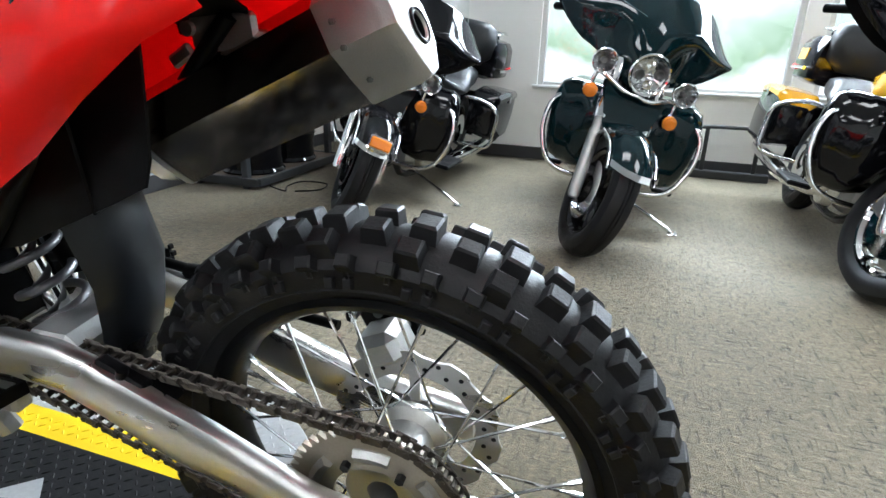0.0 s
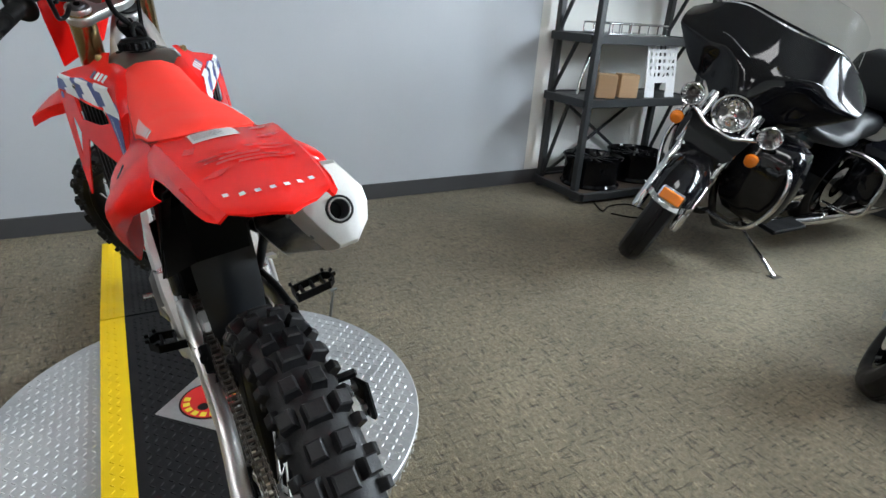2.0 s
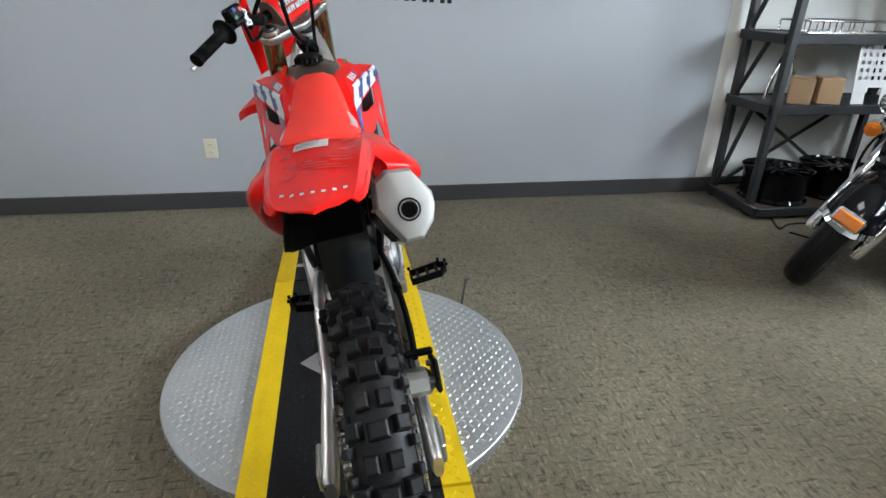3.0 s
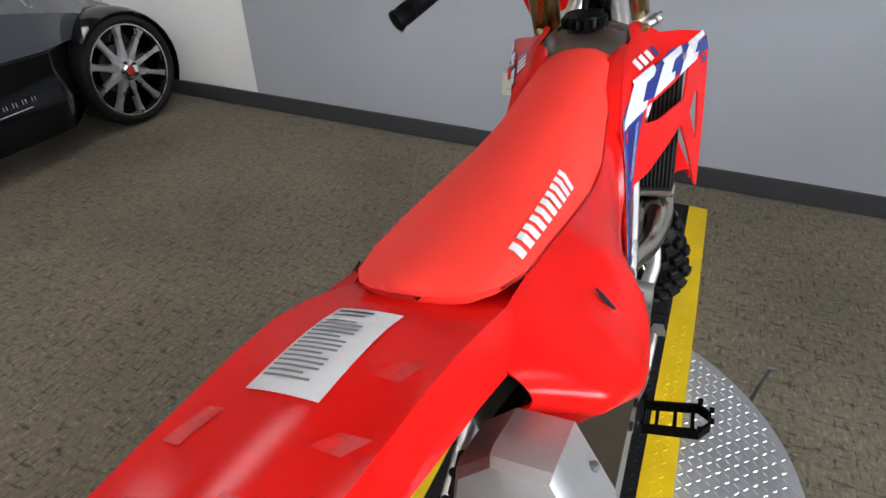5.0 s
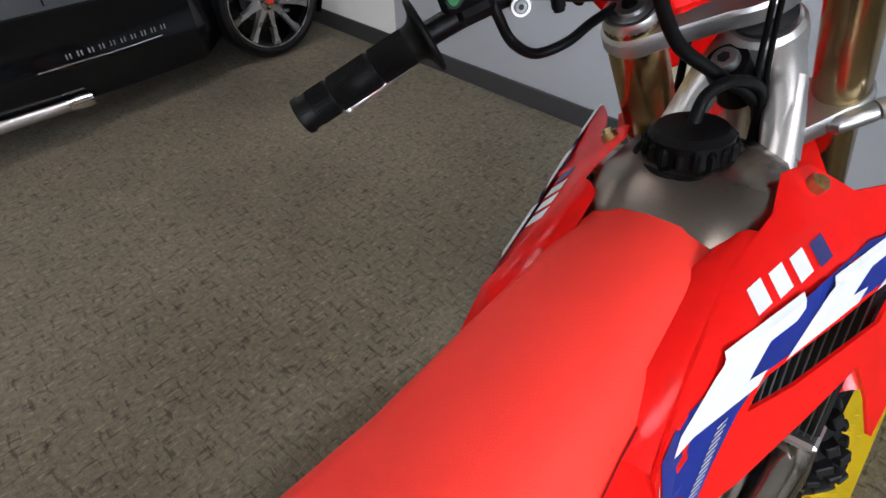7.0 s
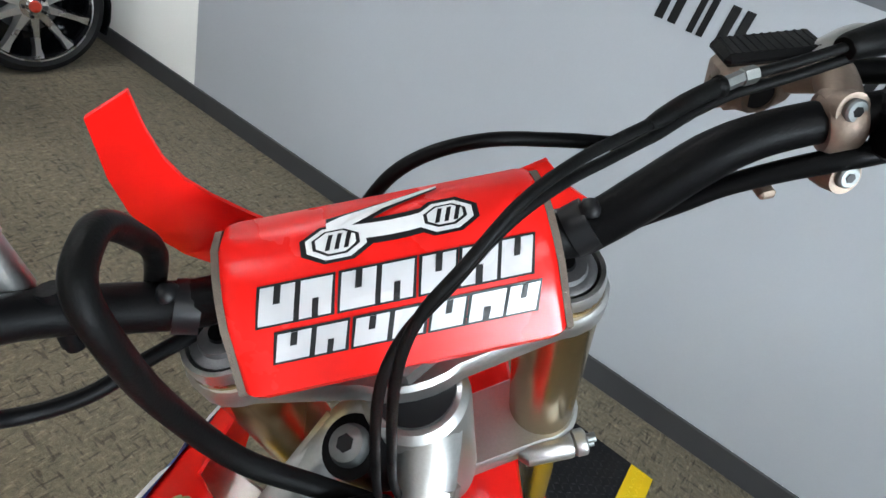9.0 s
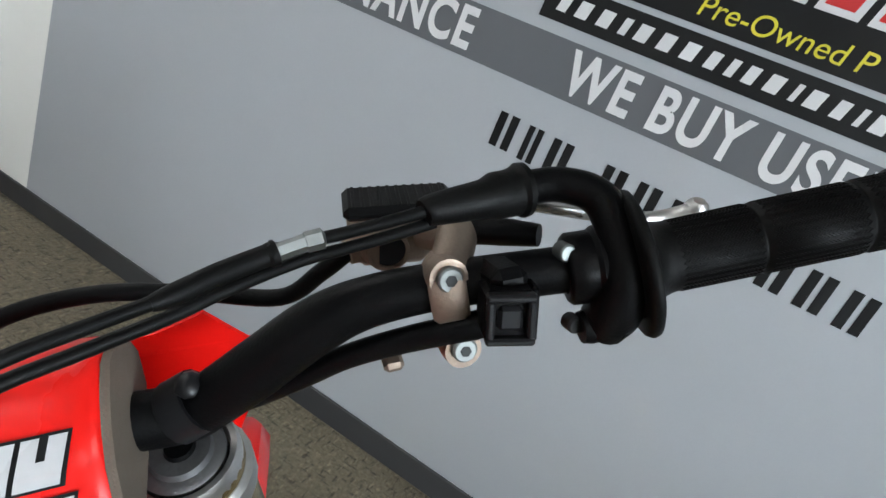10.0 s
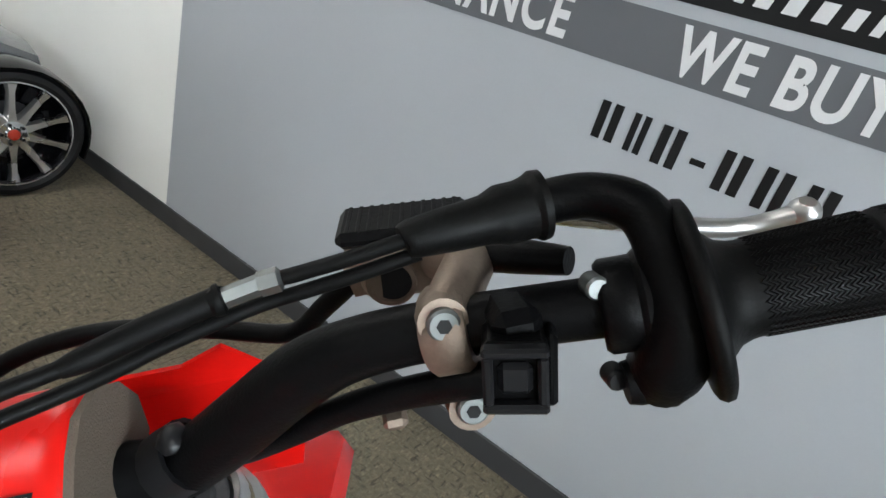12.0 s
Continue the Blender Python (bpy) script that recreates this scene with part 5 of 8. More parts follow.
# Rear fender.
secs = []
frow = ((-0.520, 0.070, 0.905, 0.078, 0.885), (-0.575, 0.074, 0.925, 0.084, 0.895), (-0.61, 0.076, 0.940, 0.086, 0.904), (-0.645, 0.077, 0.953, 0.086, 0.914), (-0.68, 0.076, 0.963, 0.084, 0.924), (-0.72, 0.073, 0.968, 0.082, 0.934), (-0.80, 0.067, 0.973, 0.075, 0.948), (-0.88, 0.060, 0.976, 0.068, 0.957), (-0.945, 0.054, 0.976, 0.061, 0.962), (-0.970, 0.050, 0.975, 0.056, 0.963), (-0.982, 0.045, 0.973, 0.050, 0.964))
grid = []
for yy, tw, tz, bw, bz in frow:
    lip = bz + 0.45 * (tz - bz)
    half = [(bw, bz), (bw - 0.002, lip), (tw + 0.004, tz - 0.010), (tw - 0.003, tz - 0.001), (tw * 0.62, tz - 0.0015), (tw * 0.3, tz + 0.002)]
    bow = 0.05 * min(1.0, max(0.0, (-0.80 - yy) / 0.18))
    cx_ = 0.028 * min(0.0, yy + 0.60)
    grid.append([(cx_ - a, yy - bow * (1 - a / bw), b) for a, b in half] + [(cx_, yy - bow, tz + 0.003)] + [(cx_ + a, yy - bow * (1 - a / bw), b) for a, b in half[::-1]])
fend = part("rear_fender", Geo().sheet(grid[::-1], 0.003), RED, bike, "red rear fender", 32)


FENDER_SKIN = bvhtree.BVHTree.FromPolygons([v.co for v in fend.data.vertices], [tuple(f.vertices) for f in fend.data.polygons])


def on_fender(x, y, off=0.0012):
    cx = x + 0.028 * min(0.0, y + 0.60)
    for back in (0.0, 0.006, 0.012, 0.02, 0.03):
        hit = FENDER_SKIN.ray_cast(Vector((cx, y + back, 1.3)), Vector((0, 0, -1)))[0]
        if hit:
            return (cx, y + back, hit.z + off)
    return (cx, y, 0.976 + off)


def fender_patch(x0, x1, y0, y1, off, skew=0.0, n=5):
    return [[on_fender(x0 + (x1 - x0) * i / n + skew * (y0 + (y1 - y0) * j / n - y0), y0 + (y1 - y0) * j / n, off) for i in range(n + 1)] for j in range(n + 1)]


lab = part("warning_label", Geo().sheet(fender_patch(-0.036, 0.018, -0.752, -0.650, 0.0012)), PAPER, fend, "white paper label with small print", 0)
part("print", Geo().sheet(fender_patch(-0.032, -0.002, -0.658, -0.655, 0.0018)).sheet(fender_patch(-0.032, -0.006, -0.664, -0.662, 0.0018)), VBLACK, fend, "", 0)
for k in range(14):
    yy = -0.672 - k * 0.0050
    part("print", Geo().sheet(fender_patch(-0.033, 0.002 if k % 4 else -0.006, yy - 0.0022, yy, 0.0018)), INK, fend, "", 0)
for k in range(7):
    xx = -0.040 + k * 0.0125
    part("tail_mark", Geo().sheet([[on_fender(xx + u, -0.952 - 0.022 * (1 - (xx / 0.045) ** 2) - v, 0.0014) for u in (0, 0.0025, 0.0050)] for v in (0, 0.004, 0.008)]), WHITE, fend, "white block mark", 0)
for x0, x1, y0, y1, sk in ((-0.046, -0.006, -0.842, -0.834, 0.6), (-0.040, 0.016, -0.856, -0.848, 0.5), (-0.030, 0.034, -0.870, -0.862, 0.4), (-0.010, 0.046, -0.884, -0.876, 0.3), (0.012, 0.050, -0.828, -0.818, -0.5), (0.022, 0.054, -0.844, -0.836, -0.4), (-0.048, -0.030, -0.905, -0.890, 0.8), (0.030, 0.050, -0.78, -0.765, 0.7), (0.034, 0.052, -0.72, -0.70, 0.4), (-0.054, -0.042, -0.80, -0.77, 0.2)):
    part("faded_graphic", Geo().sheet(fender_patch(x0, x1, y0, y1, 0.0010, sk)), FADED, fend, "", 0)

# Radiator shrouds.
def shroud_x(y, z):
    return 0.106 + 0.285 * y - 0.10 * (z - 0.83) - max(0.0, z - 0.93) * 1.2 + max(0.0, -0.03 - y) * 0.35


OUTER = [(-0.055, 0.815), (-0.07, 0.880), (-0.02, 0.932), (0.075, 0.960), (0.145, 0.972), (0.185, 0.988), (0.215, 0.986), (0.232, 0.962), (0.300, 0.950), (0.352, 0.936), (0.372, 0.905), (0.362, 0.845), (0.328, 0.725), (0.294, 0.628), (0.283, 0.640), (0.252, 0.720), (0.214, 0.792), (0.14, 0.776), (0.05, 0.762), (-0.01, 0.765), (-0.045, 0.725), (-0.090, 0.672), (-0.128, 0.645), (-0.150, 0.672), (-0.105, 0.745), (-0.075, 0.785)]
HOLES = [[(0.048, 0.852), (0.062, 0.878), (0.17, 0.881), (0.262, 0.890), (0.232, 0.836), (0.11, 0.839)], [(0.262, 0.80), (0.292, 0.832), (0.310, 0.83), (0.300, 0.745), (0.293, 0.733)]]


def shroud_mesh(sx, thick):
    bm = bmesh.new()
    edges = []
    for poly in [OUTER] + HOLES:
        vs = [bm.verts.new((0, y, z)) for y, z in poly]
        edges += [bm.edges.new((vs[i], vs[(i + 1) % len(vs)])) for i in range(len(vs))]
    bmesh.ops.triangle_fill(bm, edges=edges, use_beauty=True)
    bmesh.ops.subdivide_edges(bm, edges=bm.edges[:], cuts=3, use_grid_fill=True)
    bm.normal_update()
    bm.verts.ensure_lookup_table()
    gg = Geo()
    n = len(bm.verts)
    front = [(sx * shroud_x(v.co.y, v.co.z), v.co.y, v.co.z) for v in bm.verts]
    back = [(x - sx * thick, y, z) for x, y, z in front]
    faces = [tuple(v.index for v in f.verts) for f in bm.faces]
    rim = [(e.verts[0].index, e.verts[1].index) for e in bm.edges if e.is_boundary]
    gg.add(front + back, faces + [tuple(i + n for i in f)[::-1] for f in faces] + [(a, b, b + n, a + n) for a, b in rim])
    bm.free()
    return gg


def decal(poly, sx, off=0.0009):
    """A flat film on the shroud, from an outline in y and z."""
    bm = bmesh.new()
    vs = [bm.verts.new((0, y, z)) for y, z in poly]
    bmesh.ops.triangle_fill(bm, edges=[bm.edges.new((vs[i], vs[(i + 1) % len(vs)])) for i in range(len(vs))], use_beauty=True)
    bmesh.ops.subdivide_edges(bm, edges=bm.edges[:], cuts=3, use_grid_fill=True)
    bm.verts.index_update()
    gg = Geo().add([(sx * (shroud_x(v.co.y, v.co.z) + off), v.co.y, v.co.z) for v in bm.verts], [tuple(v.index for v in f.verts) for f in bm.faces])
    bm.free()
    return gg


for sx in (-1, 1):
    shr = part("radiator_shroud", shroud_mesh(sx, 0.0035), RED, bike, "red radiator shroud with white and blue film", 40)
    part("blue_film", decal([(-0.060, 0.890), (-0.02, 0.903), (0.06, 0.930), (0.20, 0.938), (0.36, 0.925), (0.37, 0.898), (0.30, 0.898), (0.16, 0.888), (0.06, 0.886), (0.034, 0.862), (0.010, 0.822), (-0.008, 0.784), (-0.044, 0.722), (-0.112, 0.660), (-0.134, 0.690), (-0.098, 0.742), (-0.068, 0.785), (-0.056, 0.83)], sx), BLUE, shr, "", 0)
    part("white_film", decal([(-0.064, 0.872), (-0.059, 0.83), (-0.070, 0.788), (-0.100, 0.744), (-0.135, 0.692), (-0.139, 0.694), (-0.104, 0.747), (-0.074, 0.790), (-0.063, 0.825)], sx), WHITE, shr, "", 0)
    # Large slanted marks, as plain shapes.
    for y0, d in ((-0.040, 0.0), (0.086, 0.012), (0.208, 0.016)):
        part("white_mark", decal([(y0, 0.872 + d), (y0 + 0.044, 0.922 + 0.3 * d), (y0 + 0.058, 0.934), (y0 + 0.150, 0.936), (y0 + 0.132, 0.921 + 0.4 * d), (y0 + 0.102, 0.919 + 0.4 * d), (y0 + 0.082, 0.892 + d), (y0 + 0.104, 0.890 + d), (y0 + 0.094, 0.878 + d)], sx, 0.0018), WHITE, shr, "", 0)
    for k in range(4):
        y0 = 0.062 + k * 0.026
        part("small_mark", decal([(y0, 0.938 + 0.0008 * k), (y0 + 0.018, 0.9395 + 0.0008 * k), (y0 + 0.026, 0.952 + 0.0008 * k), (y0 + 0.008, 0.9505 + 0.0008 * k)], sx, 0.0012), WHITE if k < 3 else DARKBLUE, shr, "", 0)
    for k in range(16):
        t = k / 15
        y0, z0 = 0.010 - 0.036 * t, 0.862 - 0.082 * t
        part("pin_stripe", decal([(y0, z0), (y0 + 0.012, z0 + 0.0035), (y0 + 0.012, z0 + 0.0052), (y0, z0 + 0.0017)], sx, 0.0018), PAPER, shr, "", 0)
    part("round_badge", decal([(0.342 + 0.011 * math.cos(2 * math.pi * k / 12), 0.885 + 0.009 * math.sin(2 * math.pi * k / 12)) for k in range(12)], sx, 0.0012), BLUE, shr, "", 0)
    bx = shroud_x(0.200, 0.974)
    part("bolt", Geo().cyl((sx * (bx - 0.004), 0.200, 0.972), (sx * (bx + 0.002), 0.200, 0.981), 0.0085, n=16).cyl((sx * (bx + 0.002), 0.200, 0.980), (sx * (bx + 0.004), 0.200, 0.984), 0.005, n=6), YBOLT, shr)
    flange = []
    for fy, fz, ix, iz in ((-0.118, 0.700, 0.086, 0.705), (-0.085, 0.770, 0.080, 0.775), (-0.060, 0.825, 0.076, 0.835), (-0.066, 0.880, 0.066, 0.893), (-0.020, 0.931, 0.058, 0.936), (0.075, 0.959, 0.050, 0.957), (0.125, 0.967, 0.060, 0.963)):
        a_, b_ = Vector((sx * (shroud_x(fy, fz) - 0.002), fy, fz)), Vector((sx * ix, fy - 0.012, iz))
        flange.append([a_, a_.lerp(b_, 0.5) + Vector((0, 0, 0.004)), b_])
    part("shroud_flange", Geo().sheet(flange, 0.003), RED, bike, "", 40)
    # Radiator behind the shroud: core of fins between two tanks.
    rad = part("radiator", Geo().box((sx * 0.122, 0.255, 0.775), (0.088, 0.028, 0.27), 0.004), VBLACK, bike, "black finned radiator", 30)
    for k in range(11):
        part("fin", Geo().box((sx * (0.084 + 0.0076 * k), 0.239, 0.775), (0.0014, 0.008, 0.262)), DARKCAST, rad, "", 0)
    for zz in (0.634, 0.916):
        part("tank_edge", Geo().box((sx * 0.122, 0.25, zz), (0.094, 0.046, 0.014), 0.004), ALU, rad, "", 30)
    part("shroud_brace", Geo().tube([(sx * 0.10, 0.10, 0.80), (sx * 0.12, 0.20, 0.90)], 0.009, 8), WHITE, bike)

# Tank and cap.
secs = []
for yy, w, zt in ((0.075, 0.058, 0.945), (0.10, 0.072, 0.972), (0.15, 0.082, 0.990), (0.21, 0.082, 0.992), (0.245, 0.070, 0.982), (0.265, 0.050, 0.955)):
    half = [(w, 0.86), (w * 1.02, zt - 0.035), (w * 0.86, zt - 0.012), (w * 0.5, zt - 0.001)]
    secs.append([(a, yy, b) for a, b in half] + [(0, yy, zt + 0.001)] + [(-a, yy, b) for a, b in half[::-1]])
tank = part("fuel_tank", Geo().rings(secs), TANK, bike, "bare titanium fuel tank", 50)
cap = part("fuel_cap", Geo().lathe([(0.985, 0.047), (0.996, 0.046), (0.999, 0.039), (1.018, 0.037), (1.024, 0.031), (1.026, 0.018), (1.027, 0.0)], 36, Matrix.Translation((-0.008, 0.184, -0.010)) @ up), BLACK, tank, "ribbed black fuel cap", 30)
for k in range(18):
    a = 2 * math.pi * k / 18
    part("rib", Geo().box((-0.008 + 0.0385 * math.cos(a), 0.184 + 0.0385 * math.sin(a), 0.997), (0.007, 0.008, 0.018), 0.003, Matrix.Rotation(a, 3, "Z")), BLACK, tank)
part("grommet", Geo().lathe([(0.980, 0.052), (0.985, 0.054), (0.988, 0.051), (0.987, 0.046), (0.981, 0.046)], 36, Matrix.Translation((-0.004, 0.188, 0)) @ up, True), BLACK, tank)
part("vent_hose", Geo().tube([(-0.008, 0.184, 1.01), (-0.006, 0.20, 1.036), (0.008, 0.228, 1.042), (0.022, 0.262, 1.02), (0.02, 0.272, 0.95)], 0.0058, 10, 6), GRIPRUB, bike)

# Exhaust.
part("header_pipe", Geo().tube([(0.01, 0.25, 0.70), (0.02, 0.335, 0.675), (0.07, 0.365, 0.64), (0.125, 0.315, 0.60), (0.135, 0.23, 0.585), (0.128, 0.13, 0.57), (0.105, 0.02, 0.59), (0.10, -0.12, 0.62), (0.108, -0.30, 0.665), (0.120, -0.37, 0.685)], [0.021, 0.023, 0.026, 0.035, 0.037, 0.027, 0.022, 0.022, 0.024, 0.026], 16, 6), STEEL, bike, "heat-tinted steel header pipe")
MUF = Vector((0.124, -0.745, 0.848)) - Vector((0.120, -0.33, 0.668))
mz = MUF.normalized()
mx = Vector((1, 0, 0)) - mz * mz.x
mx.normalize()
my = mz.cross(mx)


def muf(u, v, s):
    return Vector((0.120, -0.33, 0.668)) + mx * u - my * v + mz * s


MUFSEC = ((-0.013, 0.054), (0.017, 0.052), (0.040, 0.025), (0.047, -0.002), (0.045, -0.025), (0.013, -0.070), (-0.029, -0.072), (-0.052, -0.057), (-0.054, -0.010), (-0.036, 0.021))


def hexring(s, k, drop=0.0):
    return [muf(u * k, v * k + drop, s) for u, v in MUFSEC]


def bore(s, r):
    return [muf(r * math.cos(math.atan2(v, u)), r * math.sin(math.atan2(v, u)), s) for u, v in MUFSEC]


part("muffler", Geo().rings([hexring(0.028, 0.50, 0.008), hexring(0.074, 0.86, 0.006), hexring(0.082, 0.97, 0.004), hexring(0.20, 0.98, 0.002), hexring(0.374, 0.985)]), STEEL, bike, "polished steel muffler body", 18)
part("muffler_seam", Geo().rings([hexring(0.070, 0.885, 0.006), hexring(0.073, 0.90, 0.006), hexring(0.080, 0.985, 0.004), hexring(0.084, 0.985, 0.004)], caps=False), SATIN, bike, "", 18)
endcap = part("muffler_cap", Geo().rings([hexring(0.370, 1.0), hexring(0.374, 1.018), hexring(0.432, 1.0), hexring(0.442, 0.97), hexring(0.448, 0.90), hexring(0.450, 0.80), bore(0.451, 0.0205), bore(0.40, 0.0200)]), SATIN, bike, "satin grey muffler end cap", 24)
mm = Matrix.Translation(muf(0, 0, 0)) @ Matrix(((mz.x, mx.x, my.x, 0), (mz.y, mx.y, my.y, 0), (mz.z, mx.z, my.z, 0), (0, 0, 0, 1)))
part("outlet_rim", Geo().lathe([(0.42, 0.0165), (0.4525, 0.0165), (0.4545, 0.0180), (0.454, 0.0195), (0.449, 0.0202)], 32, mm), VBLACK, endcap)
part("outlet_ring", Geo().lathe([(0.41, 0.0140), (0.4515, 0.0140), (0.4530, 0.0150), (0.4525, 0.0163), (0.440, 0.0164)], 32, mm), CAST, endcap)
part("outlet_hole", Geo().lathe([(0.415, 0.0), (0.415, 0.0138), (0.450, 0.0138)], 32, mm), VBLACK, endcap)
for u, v in ((-0.0545, -0.035), (-0.0545, -0.009), (-0.030, 0.028), (0.042, 0.022), (0.046, -0.014), (0.030, -0.048)):
    part("rivet", Geo().ball(muf(u * 1.02, v * 1.02, 0.388), 0.0042, 8), BOLT, endcap)
part("muffler_bracket", Geo().box((0.082, -0.535, 0.842), (0.010, 0.085, 0.042), 0.006).box((0.080, -0.475, 0.815), (0.008, 0.035, 0.016), 0.003, Matrix.Rotation(radians(-30), 3, "X")).cyl((0.070, -0.495, 0.845), (0.078, -0.495, 0.845), 0.008, n=10), CAST, bike, "", 30)

# Front end, in the steering frame.


def steer(name, geo, material, owner=None, label="", angle=35):
    return part(name, geo.moved(HEAD), material, owner if owner is not None else bike, label, angle)


for sx in (-1, 1):
    leg = steer("fork_leg", Geo().lathe([(0.56, 0.0), (0.56, 0.0255), (0.60, 0.0265), (1.000, 0.0265), (1.018, 0.0305), (1.225, 0.0295), (1.240, 0.0285), (1.240, 0.0)], 28, Matrix.Translation((sx * 0.108, 0.041, 0)) @ up), GOLD, None, "gold anodised fork leg")
    steer("slider", Geo().lathe([(0.34, 0.0), (0.34, 0.0245), (0.60, 0.0245), (0.60, 0.0)], 24, Matrix.Translation((sx * 0.108, 0.041, 0)) @ up), CHROME, leg)
    steer("fork_cap", Geo().lathe([(1.236, 0.0285), (1.246, 0.0285), (1.250, 0.0270), (1.250, 0.0240), (1.245, 0.0225), (1.240, 0.0222)], 32, Matrix.Translation((sx * 0.108, 0.041, 0)) @ up), ALU, leg)
    steer("cap_core", Geo().lathe([(1.240, 0.0), (1.240, 0.0220), (1.2490, 0.0218), (1.2500, 0.0205), (1.2505, 0.0160), (1.2545, 0.0148), (1.2550, 0.0)], 32, Matrix.Translation((sx * 0.108, 0.041, 0)) @ up), DARKCAST, leg)
    steer("cap_dial", Geo().lathe([(1.2545, 0.008), (1.2575, 0.007), (1.2575, 0.0)], 18, Matrix.Translation((sx * 0.108, 0.041, 0)) @ up), BLACK, leg)
    steer("dust_seal", Geo().lathe([(0.545, 0.0245), (0.545, 0.031), (0.572, 0.031), (0.572, 0.0265)], 24, Matrix.Translation((sx * 0.108, 0.041, 0)) @ up), BLACK, leg)
    steer("fork_guard", Geo().rings([[(sx * (0.105 + r * math.cos(a)), 0.038 + r * math.sin(a) * 1.1, zz) for a in [radians(-40 + 200 * k / 8) for k in range(9)] + [radians(160 - 200 * k / 8) for k in range(9)] for r in ((0.036,) if True else ())][:9] + [(sx * (0.105 + 0.033 * math.cos(radians(160 - 25 * k))), 0.038 + 0.036 * math.sin(radians(160 - 25 * k)), zz) for k in range(9)] for zz in (0.36, 0.50, 0.62)]), RED, leg, "red fork guard")
    steer("axle_lug", Geo().box((sx * 0.105, 0.05, 0.362), (0.05, 0.075, 0.075), 0.012), CAST, leg, "", 30)
for zz, th, r, nm in ((1.223, 0.022, 0.0325, "upper_clamp"), (1.004, 0.030, 0.0355, "lower_clamp")):
    g = Geo()
    outline = []
    for k in range(13):
        a = radians(-100 + 200 * k / 12)
        outline.append((0.108 + r * math.cos(a), 0.041 + r * math.sin(a)))
    for k in range(7):
        a = radians(50 + 80 * k / 6)
        outline.append((0.052 * math.cos(a), 0.026 + 0.05 * math.sin(a)))
    for k in range(13):
        a = radians(80 + 200 * k / 12)
        outline.append((-0.108 + r * math.cos(a), 0.041 + r * math.sin(a)))
    for k in range(7):
        a = radians(-130 + 80 * k / 6)
        outline.append((0.050 * math.cos(a), 0.022 + 0.034 * math.sin(a)))
    b = 0.004
    cx = sum(p[0] for p in outline) / len(outline)
    ringsz = [[(u * k, 0.029 + (v - 0.029) * k2, zz + dz) for u, v in outline] for dz, k, k2 in ((-th / 2, 0.975, 0.93), (-th / 2 + b, 1, 1), (th / 2 - b, 1, 1), (th / 2, 0.975, 0.93))]
    clamp = steer(nm, g.rings(ringsz), CAST, None, "cast aluminium triple clamp", 30)
    for sx in (-1, 1) if nm == "lower_clamp" else ():
        boss = steer("pinch_boss", Geo().tube([(sx * 0.078, 0.006, zz), (sx * 0.084, 0.003, zz), (sx * 0.124, 0.002, zz), (sx * 0.127, 0.002, zz)], [0.008, 0.0125, 0.0125, 0.0115], 24), CAST, clamp, "", 40)
        steer("boss_lug", Geo().tube([(sx * 0.1295, 0.002, zz), (sx * 0.131, 0.002, zz), (sx * 0.139, 0.002, zz), (sx * 0.141, 0.002, zz)], [0.0115, 0.0125, 0.0125, 0.0105], 24), CAST, boss, "", 40)
        for dz in (-0.0065, 0.0065):
            steer("pinch_bolt", Geo().cyl((sx * 0.140, 0.002, zz + dz), (sx * 0.149, 0.002, zz + dz), 0.0046, n=16), BOLT, clamp)
steer("stem_nut", Geo().lathe([(1.258, 0.0), (1.258, 0.02), (1.270, 0.02), (1.270, 0.0)], 6, up), BOLT)
steer("stem_seal", Geo().lathe([(1.2085, 0.0), (1.2085, 0.0275), (1.2125, 0.0275), (1.2125, 0.0)], 28, up), VBLACK)

# Handlebar.
BAR = [(-0.418, -0.033, 1.346), (-0.33, -0.013, 1.347), (-0.26, 0.004, 1.345), (-0.205, 0.019, 1.336), (-0.178, 0.034, 1.318), (-0.147, 0.045, 1.293), (-0.112, 0.048, 1.280), (-0.06, 0.048, 1.284), (0.06, 0.048, 1.280), (0.112, 0.047, 1.275), (0.128, 0.046, 1.282), (0.152, 0.045, 1.300), (0.183, 0.045, 1.323), (0.208, 0.043, 1.335), (0.243, 0.037, 1.343), (0.290, 0.026, 1.351), (0.335, 0.014, 1.360), (0.430, -0.008, 1.389)]
bar = steer("handlebar", Geo().tube(BAR, [0.011, 0.011, 0.0112, 0.0118, 0.0132] + [0.0145] * 7 + [0.0138, 0.0122, 0.0112, 0.011, 0.011, 0.011], 18, 5), BLACK, None, "matt black tapered handlebar")
for sx in (-1, 1):
    steer("bar_clamp", Geo().box((sx * 0.045, 0.046, 1.276), (0.032, 0.046, 0.05), 0.008), ALU, bar, "", 30)
    steer("bar_strap_clip", Geo().lathe([(-0.007, 0.0165), (0.007, 0.0165), (0.007, 0.0142), (-0.007, 0.0142)], 16, Matrix.Translation((sx * 0.118, 0.047, 1.280)) @ Matrix.Rotation(radians(-sx * 28), 4, "Y"), True).box((sx * 0.122, 0.047, 1.297), (0.013, 0.015, 0.010), 0.0045), VBLACK, bar, "", 50)
